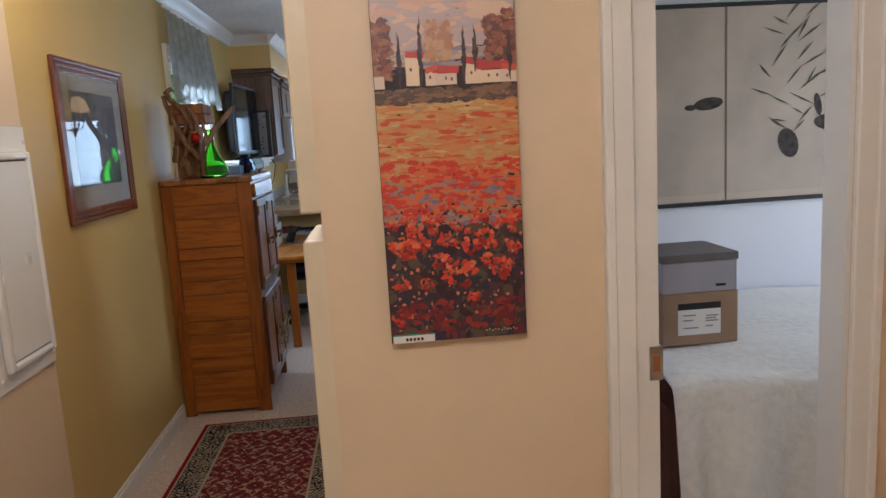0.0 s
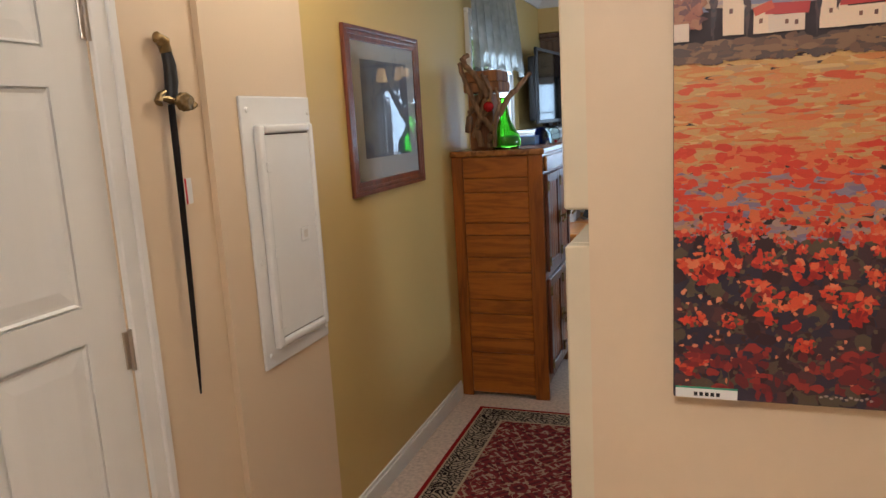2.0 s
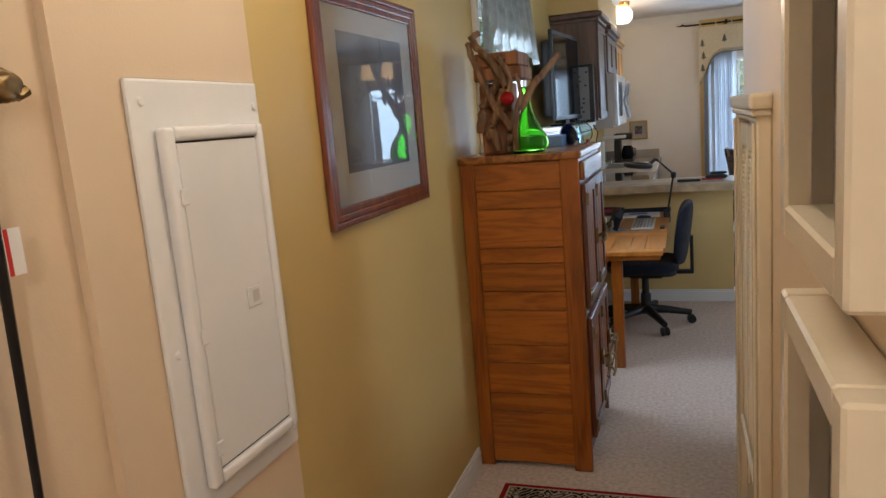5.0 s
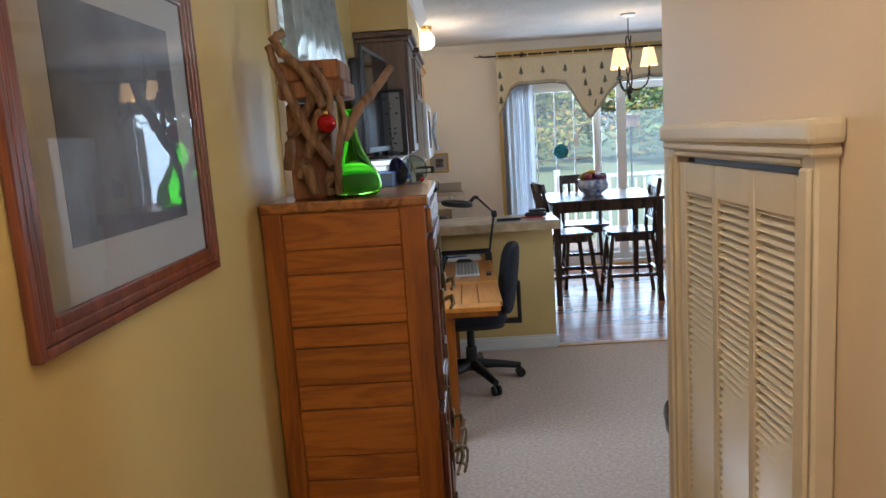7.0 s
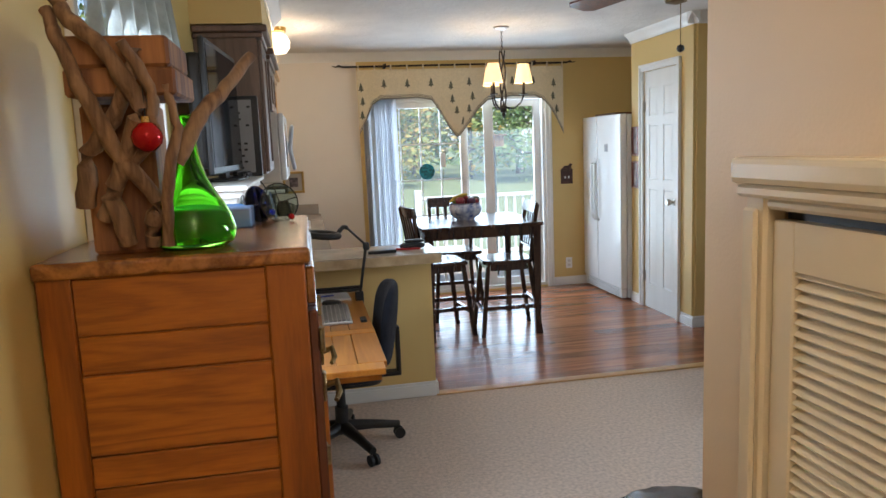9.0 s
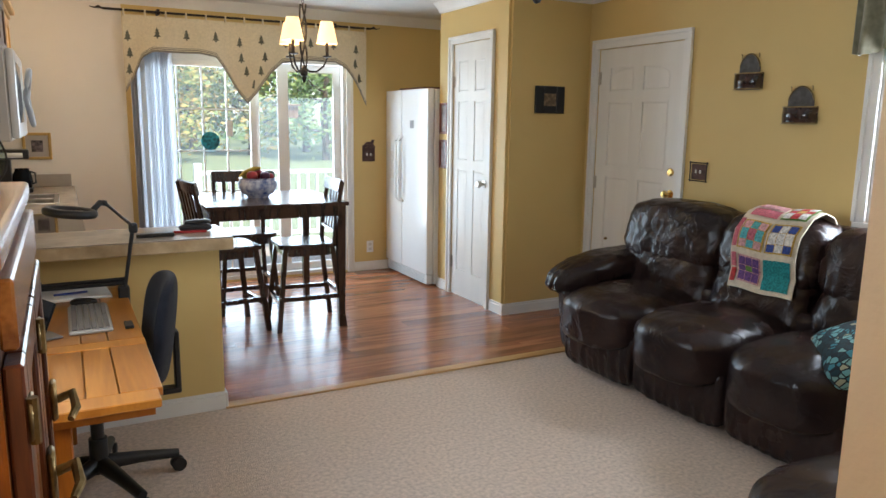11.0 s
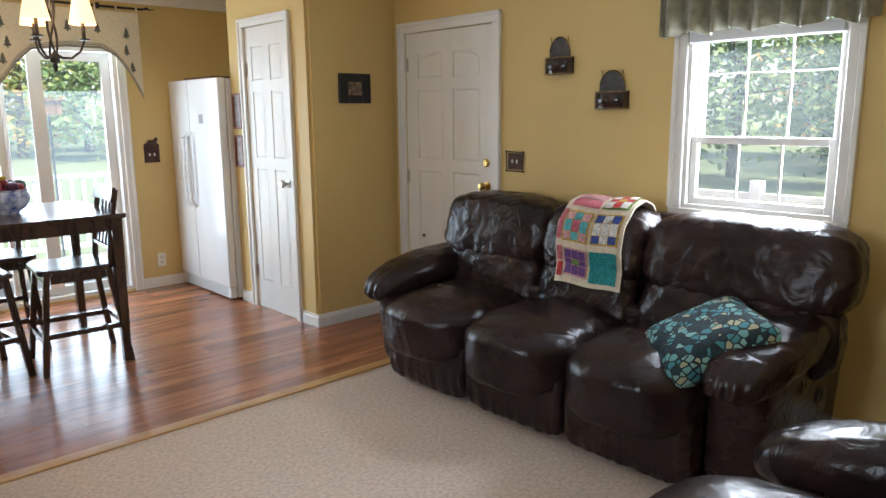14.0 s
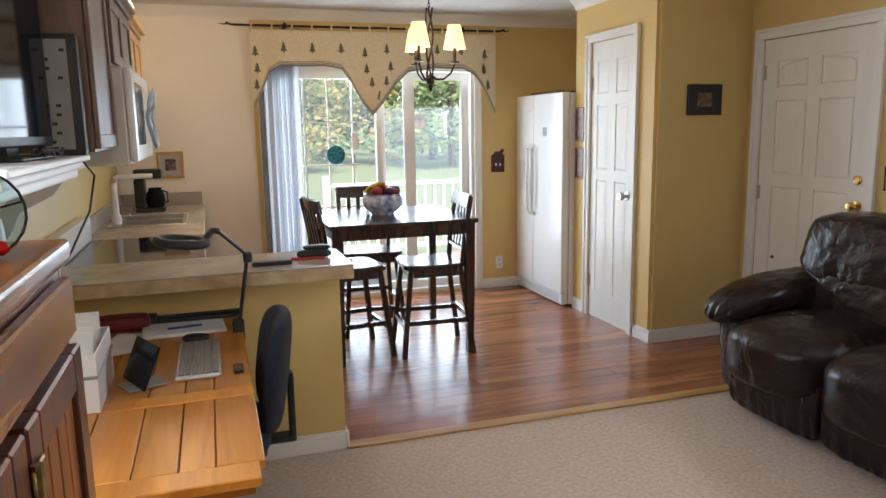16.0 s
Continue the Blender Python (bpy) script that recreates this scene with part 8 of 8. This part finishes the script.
part("cloth", sheet(bmesh.new(), lambda u, v: val_pt(0.085 + 2.075 * u, v), 160, 10, 0.002), VALANCE, dv, world=True, smooth=80)
for k, (f0, f1) in enumerate(((-0.004, 0.012), (0.018, 0.025), (0.031, 0.036))):
    part("hem_stripe", sheet(bmesh.new(), lambda u, v: (lambda x: (x, val_pt(x, 1.0)[1] - 0.0035, hem(x) + f0 + (f1 - f0) * v))(0.085 + 2.075 * u), 160, 1, 0.001), VALTRIM, dv, world=True)


def tree(x, z, s=1.1):
    y = val_pt(x, 0.5)[1] - 0.006
    o = [(0, 0.045), (0.012, 0.022), (0.007, 0.022), (0.018, 0.002), (0.010, 0.002), (0.025, -0.022), (0.005, -0.022), (0.005, -0.034), (-0.005, -0.034), (-0.005, -0.022), (-0.025, -0.022), (-0.010, 0.002), (-0.018, 0.002), (-0.007, 0.022), (-0.012, 0.022)]
    part("tree_applique", plate(bmesh.new(), [(x + a * s, y, z + b * s) for a, b in o], (0, -0.001, 0)), TREEG, dv, world=True)


for x, z in ((0.12, 2.10), (0.13, 1.97), (0.12, 1.84), (0.34, 2.13), (0.57, 2.13), (0.80, 2.13), (1.00, 2.10), (1.18, 2.13), (1.01, 1.97), (1.21, 1.99), (1.05, 1.86), (1.17, 1.87), (1.40, 2.12), (1.62, 2.13), (1.84, 2.13), (2.05, 2.10), (2.04, 1.97), (2.08, 1.84), (1.11, 1.75)):
    tree(x, z)
for k in range(14):
    x = 0.10 + 2.045 * k / 13
    part("tab", cube(x - 0.007, x + 0.007, 9.688, 9.712, 2.255, 2.312, bevel=0.003), VALANCE, dv, world=True)
part("rod", rod((-0.05, 9.70, 2.30), (2.20, 9.70, 2.30), 0.009, 10), IRON, dv, world=True)
for s_ in (-1, 1):
    x = -0.05 if s_ < 0 else 2.20
    part("finial", tube(bmesh.new(), [(x, 9.70, 2.30), (x + s_ * 0.03, 9.70, 2.312), (x + s_ * 0.055, 9.70, 2.30), (x + s_ * 0.09, 9.70, 2.308)], [0.006, 0.012, 0.005, 0.003], 7), IRON, dv, world=True, smooth=50)
for x in (0.36, 1.86):
    part("bracket", cube(x - 0.012, x + 0.012, 9.70, KW, 2.285, 2.325, bevel=0.003), IRON, dv, world=True)
vb = thing("vertical_blind", "white vinyl vertical blind stacked at the sliding door", "blind", (0.3, 9.74, 0))
part("head_rail", cube(0.10, 2.05, 9.735, 9.775, 2.06, 2.10, bevel=0.003), BLIND, vb, world=True)
for k in range(15):
    x = 0.145 + 0.021 * k
    if 0.19 < x < 0.235:
        continue
    bm = sheet(bmesh.new(), lambda u, v: (-0.042 + 0.084 * u, 0.006 * math.sin(u * math.pi), 0.04 + 2.02 * v), 4, 1, 0.0015)
    bm.transform(pose(x, 9.752, 0, 0, 0, 58 + (k * 37 % 11)))
    part("vane", bm, BLIND, vb, world=True, smooth=60)

# ---- chandelier ----
cx_, cy_ = 1.15, 8.37
cd = thing("chandelier", "rustic iron branch chandelier with three lit cream shades", "chandelier", (cx_, cy_, CH))
part("canopy", lathe(bmesh.new(), [(0, 0), (0.065, 0), (0.06, -0.012), (0.03, -0.025), (0, -0.027)], (cx_, cy_, CH), 24), NICKEL, cd, world=True, smooth=40)
for k in range(8):
    z = CH - 0.035 - 0.022 * k
    a = 90 * (k % 2)
    pts = [Vector((0.008 * math.cos(t), 0, 0.014 * math.sin(t))) for t in (2 * math.pi * j / 12 for j in range(13))]
    R = Matrix.Rotation(radians(a), 4, "Z")
    part("chain_link", tube(bmesh.new(), [R @ p + Vector((cx_, cy_, z)) for p in pts], 0.0022, 5), IRON, cd, world=True, smooth=60)
for s_ in (0, 1, 2):
    pts = [(cx_ + 0.022 * math.sin(u * 5 + s_ * 2.1), cy_ + 0.022 * math.cos(u * 5 + s_ * 2.1), 2.255 - 0.45 * u) for u in (i / 14 for i in range(15))]
    part("branch", tube(bmesh.new(), pts, [0.008 - 0.002 * abs(i / 7 - 1) for i in range(15)], 7), IRON, cd, world=True, smooth=60)
part("finial", lathe(bmesh.new(), [(0, -0.085), (0.008, -0.075), (0.016, -0.05), (0.012, -0.035), (0.026, -0.03), (0.028, 0.0), (0.014, 0.012), (0.0, 0.02)], (cx_, cy_, 1.80), 14), IRON, cd, world=True, smooth=50)
for a in (-12, 108, 228):
    c, s_ = math.cos(radians(a)), math.sin(radians(a))
    R = 0.165
    arm = [(0.0, 1.83), (0.04, 1.80), (0.09, 1.80), (0.14, 1.84), (R, 1.90)]
    ar_ = part("arm", tube(bmesh.new(), [(cx_ + r * c, cy_ + r * s_, z) for r, z in arm], [0.008, 0.008, 0.007, 0.007, 0.006], 7), IRON, cd, world=True, smooth=60)
    x, y = cx_ + R * c, cy_ + R * s_
    part("drip_pan", lathe(bmesh.new(), [(0, 0), (0.03, 0.004), (0.034, 0.012), (0.0, 0.008)], (x, y, 1.90), 14), IRON, ar_, world=True, smooth=40)
    part("candle_sleeve", rod((x, y, 1.905), (x, y, 2.03), 0.011, 10), IRON, ar_, world=True)
    o = part("shade", lathe(bmesh.new(), [(0.074, 0.0), (0.043, 0.15), (0.0415, 0.15), (0.0725, 0.0)], (x, y, 1.995), 24), SHADE, ar_, world=True, smooth=40)
    o.visible_shadow = False
    lamp("chandelier_bulb", "POINT", pose(x, y, 2.06), 0.32, (1.0, 0.72, 0.42), radius=0.03)
hd = thing("hall_ceiling_light", "flush glass hall ceiling light", "ceiling light", (-0.42, 2.5, CH))
o = part("dome", lathe(bmesh.new(), [(0.15, 0.0), (0.14, -0.05), (0.09, -0.085), (0, -0.095)], seg=28), mat("lit_hall_glass", (0.9, 0.85, 0.75), 0.3, emit=((1.0, 0.76, 0.48), 0.4)), hd, smooth=60)
o.visible_shadow = False
copy_thing(hd, pose(0.15, 0.25, CH)).children[0].visible_shadow = False

# ---- ceiling fan ----
fn = thing("ceiling_fan", "dark wood ceiling fan with a ball pull chain", "ceiling fan", (1.0, 5.35, CH))
part("canopy", lathe(bmesh.new(), [(0, 0), (0.07, 0), (0.06, -0.04), (0.02, -0.05), (0, -0.05)], seg=20), OLDBRASS, fn, smooth=40)
part("down_rod", rod((0, 0, -0.22), (0, 0, -0.04), 0.012, 10), OLDBRASS, fn)
part("motor", lathe(bmesh.new(), [(0, -0.20), (0.07, -0.21), (0.11, -0.25), (0.11, -0.32), (0.06, -0.36), (0.04, -0.40), (0, -0.41)], seg=24), OLDBRASS, fn, smooth=40)
for k in range(5):
    bm = plate(bmesh.new(), [(0.16, -0.05, 0.0), (0.60, -0.07, 0.0), (0.64, -0.04, 0.0), (0.64, 0.04, 0.0), (0.60, 0.07, 0.0), (0.16, 0.05, 0.0)], (0, 0, 0.008))
    bm.transform(pose(0, 0, -0.31, 0, 0, 72 * k + 33) @ pose(0, 0, 0, 10, 0, 0))
    bl_ = part("blade", bm, DARKOAK, fn)
    bm = cube(0.09, 0.19, -0.015, 0.015, -0.004, 0.0)
    bm.transform(pose(0, 0, -0.312, 0, 0, 72 * k + 33))
    part("bracket", bm, OLDBRASS, bl_)
part("pull_chain", rod((0.02, 0, -0.56), (0.02, 0, -0.40), 0.0018, 5), OLDBRASS, fn)
part("pull_ball", lathe(bmesh.new(), [(0, -0.016), (0.012, -0.01), (0.016, 0.0), (0.012, 0.01), (0, 0.016)], (0.02, 0, -0.575), 14), BLACKP, fn, smooth=60)

# ---- outdoors ----
GRASS = mat("lawn_grass", (0.13, 0.17, 0.07), 0.95, vary=0.25, scale=3, color2=(0.18, 0.19, 0.09), bump=0.6, bump_scale=40)
structure("ground", cube(-300, 300, -300, 300, -0.75, -0.62), GRASS, "sunlit lawn reaching to the woods")
WHITEP = mat("weathered_white_paint", (0.72, 0.72, 0.70), 0.55, vary=0.08, scale=5)
DECK = wood("grey_deck_boards", (0.40, 0.34, 0.27), (0.24, 0.19, 0.15), 0, rough=0.7, coat=0.0, rand=0.15)


def deck(name, label, x0, x1, y0, y1, along):
    d_ = thing(name, label, "deck", ((x0 + x1) / 2, (y0 + y1) / 2, -0.61))
    part("joists", cube(x0 + 0.02, x1 - 0.02, y0 + 0.02, y1 - 0.02, -0.615, -0.16), DECK, d_, world=True)
    n = int(((y1 - y0) if along == "x" else (x1 - x0)) / 0.145)
    for k in range(n):
        if along == "x":
            part("deck_board", cube(x0, x1, y0 + 0.145 * k + 0.003, y0 + 0.145 * k + 0.142, -0.155, -0.125), DECK, d_, world=True)
        else:
            part("deck_board", cube(x0 + 0.145 * k + 0.003, x0 + 0.145 * k + 0.142, y0, y1, -0.155, -0.125), DECK, d_, world=True)


def railing(p0, p1, name="deck_railing"):
    t = thing(name, "white painted deck railing with square balusters", "railing", ((p0[0] + p1[0]) / 2, (p0[1] + p1[1]) / 2, -0.125))
    a, b = Vector((*p0, 0)), Vector((*p1, 0))
    L = (b - a).length
    for z, h in ((0.80, 0.045), (0.0, 0.05)):
        bm = stick(bmesh.new(), a + Vector((0, 0, z)), b + Vector((0, 0, z)), 0.08 if z > 0.5 else 0.045, h)
        part("rail", bm, WHITEP, t, world=True)
    n = int(L / 0.125)
    for k in range(1, n):
        p = a + (b - a) * (k / n)
        part("baluster", cube(p.x - 0.017, p.x + 0.017, p.y - 0.017, p.y + 0.017, 0.02, 0.78), WHITEP, t, world=True)
    for k in range(int(L / 1.8) + 1):
        p = a + (b - a) * min(1.0, k * 1.8 / L)
        part("post", cube(p.x - 0.045, p.x + 0.045, p.y - 0.045, p.y + 0.045, -0.124, 0.92, bevel=0.004), WHITEP, t, world=True)


deck("back_deck", "weathered board deck outside the sliding door", 0.9, 5.2, KW + 0.16, 12.6, "x")
railing((1.05, 12.5), (5.1, 12.5))
deck("front_porch", "board porch outside the front door", FW + 0.16, 5.6, 4.2, 9.0, "y")
railing((5.5, 4.3), (5.5, 8.9))
BARK = mat("grey_brown_bark", (0.15, 0.115, 0.085), 0.9, vary=0.3, scale=12, bump=0.8, bump_scale=30, stretch=(1, 1, 0.25))
LEAFS = [island_colors("leaves_" + n_, c, 0.6) for n_, c in (("green", [(0.14, 0.21, 0.06), (0.17, 0.25, 0.07), (0.10, 0.17, 0.05), (0.21, 0.27, 0.08)]),
                                                          ("yellow", [(0.30, 0.26, 0.05), (0.22, 0.24, 0.05), (0.36, 0.24, 0.05), (0.14, 0.19, 0.04)]))]


def make_tree(x, y, h, kind, seed, n=1500, low=0.25):
    r = random.Random(seed)
    t = thing("tree", "leafy broad-crowned tree at the edge of the lawn" if not kind else "tree with yellowing autumn leaves", "tree", (x, y, -0.62), group="trees round the lawn")
    bm = bmesh.new()
    top = h * 0.85
    tube(bm, [(0, 0, 0), (r.uniform(-.1, .1), r.uniform(-.1, .1), h * 0.3), (r.uniform(-.3, .3), r.uniform(-.3, .3), h * 0.6), (r.uniform(-.4, .4), r.uniform(-.4, .4), top)], [h * 0.024, h * 0.019, h * 0.012, h * 0.004], 8)
    tips = []
    for k in range(13):
        z = h * (low + (0.85 - low) * k / 13)
        a = r.uniform(0, 6.28)
        L = h * 0.30 * (1 - 0.55 * k / 13) * r.uniform(0.7, 1.2)
        e = (L * math.cos(a), L * math.sin(a), z + L * r.uniform(0.1, 0.6))
        m_ = (e[0] * 0.5, e[1] * 0.5, z + (e[2] - z) * 0.3)
        tube(bm, [(0, 0, z), m_, e], [h * 0.008, h * 0.005, h * 0.002], 5)
        tips += [e, ((e[0] + m_[0]) / 2, (e[1] + m_[1]) / 2, (e[2] + m_[2]) / 2), m_]
    tips.append((0, 0, h))
    part("trunk", bm, BARK, t, smooth=60)
    vs, fs = [], []
    s0 = h * 0.015
    for k in range(n):
        c = r.choice(tips)
        sp = h * 0.085
        p = Vector((c[0] + r.gauss(0, sp), c[1] + r.gauss(0, sp), c[2] + r.gauss(0, sp * 0.7)))
        a = Vector((r.gauss(0, 1), r.gauss(0, 1), r.gauss(0, 0.6))).normalized()
        b = a.orthogonal().normalized()
        s = s0 * r.uniform(0.6, 1.5)
        i = len(vs)
        vs += [p - a * s, p + b * s * 0.55, p + a * s, p - b * s * 0.55]
        fs.append((i, i + 1, i + 2, i + 3))
    me = bpy.data.meshes.new("crown")
    me.from_pydata(vs, [], fs)
    me.materials.append(LEAFS[kind])
    o = new("crown", me)
    o.parent = t
    return t


rnd = random.Random(9)
k = 0
for x, y, h in ((-9, 46, 11), (-4.5, 50, 12), (0.5, 47, 11), (5.2, 52, 13), (9.5, 46, 11), (14, 50, 12), (-14, 52, 13), (20, 54, 13), (3.0, 40, 8), (8.0, 58, 15), (-6.5, 58, 15), (0, 60, 16), (26, 58, 15), (12, 40, 9)):
    make_tree(x, y, h, 1 if k in (3, 4, 8) else 0, 100 + k, 3600, 0.10)
    k += 1
for x, y, h in ((24, 2.5, 9), (27, 9.5, 11), (22, 14, 9), (33, 15, 12), (31, 1.5, 11), (38, 7, 14), (20, 9.6, 6.5), (-22, 6, 9), (-24, 12, 10), (-21, 0, 9)):
    make_tree(x, y, h, 1 if k % 2 else 0, 100 + k, 3600, 0.12)
    k += 1
bm = bmesh.new()
vs, fs = [], []
for j in range(9000):
    a = rnd.uniform(-2.6, 2.6)
    R_ = rnd.uniform(66, 84)
    p = Vector((R_ * math.sin(a), 8 + R_ * math.cos(a), -0.6 + 14 * rnd.random() ** 1.2))
    u_ = Vector((rnd.gauss(0, 1), rnd.gauss(0, 1), rnd.gauss(0, 0.6))).normalized()
    w_ = u_.orthogonal().normalized()
    s = rnd.uniform(0.5, 1.3)
    i = len(vs)
    vs += [p - u_ * s, p + w_ * s * 0.6, p + u_ * s, p - w_ * s * 0.6]
    fs.append((i, i + 1, i + 2, i + 3))
bm.free()
me = bpy.data.meshes.new("far_woods")
me.from_pydata(vs, [], fs)
me.materials.append(LEAFS[0])
tagged(new("far_woods", me), "distant belt of green woods", "woods", kind="stuff")
bf_ = thing("bird_feeder", "wooden box feeder hung outside the sliding door", "bird feeder", (1.85, 11.3, 1.48))
part("box", cube(-0.10, 0.10, -0.08, 0.08, 0, 0.13, bevel=0.004), DRIFT, bf_)
part("roof", cube(-0.13, 0.13, -0.11, 0.11, 0.131, 0.15, bevel=0.003), DRIFT, bf_)
part("pole", rod((0, 0, -1.6), (0, 0, 0), 0.012, 8), IRON, bf_)

# ---- laminate planks ----
rnd = random.Random(2)
y, row = 6.937, 0
while y < KW:
    x = (0.245 if y < 7.0 else -0.36) - rnd.uniform(0.0, 1.1)
    y1 = min(y + 0.128, KW)
    while x < FW:
        x1 = x + 1.21
        a, b = max(x, 0.245 if y < 7.0 else -0.366), min(x1, FW)
        if b - a > 0.02:
            part("plank", cube(a + 0.0006, b - 0.0006, y + 0.0006, y1 - 0.0006, -0.0039, 0.004), LAMINATE, floor_kitchen)
        x = x1
    y, row = y1, row + 1
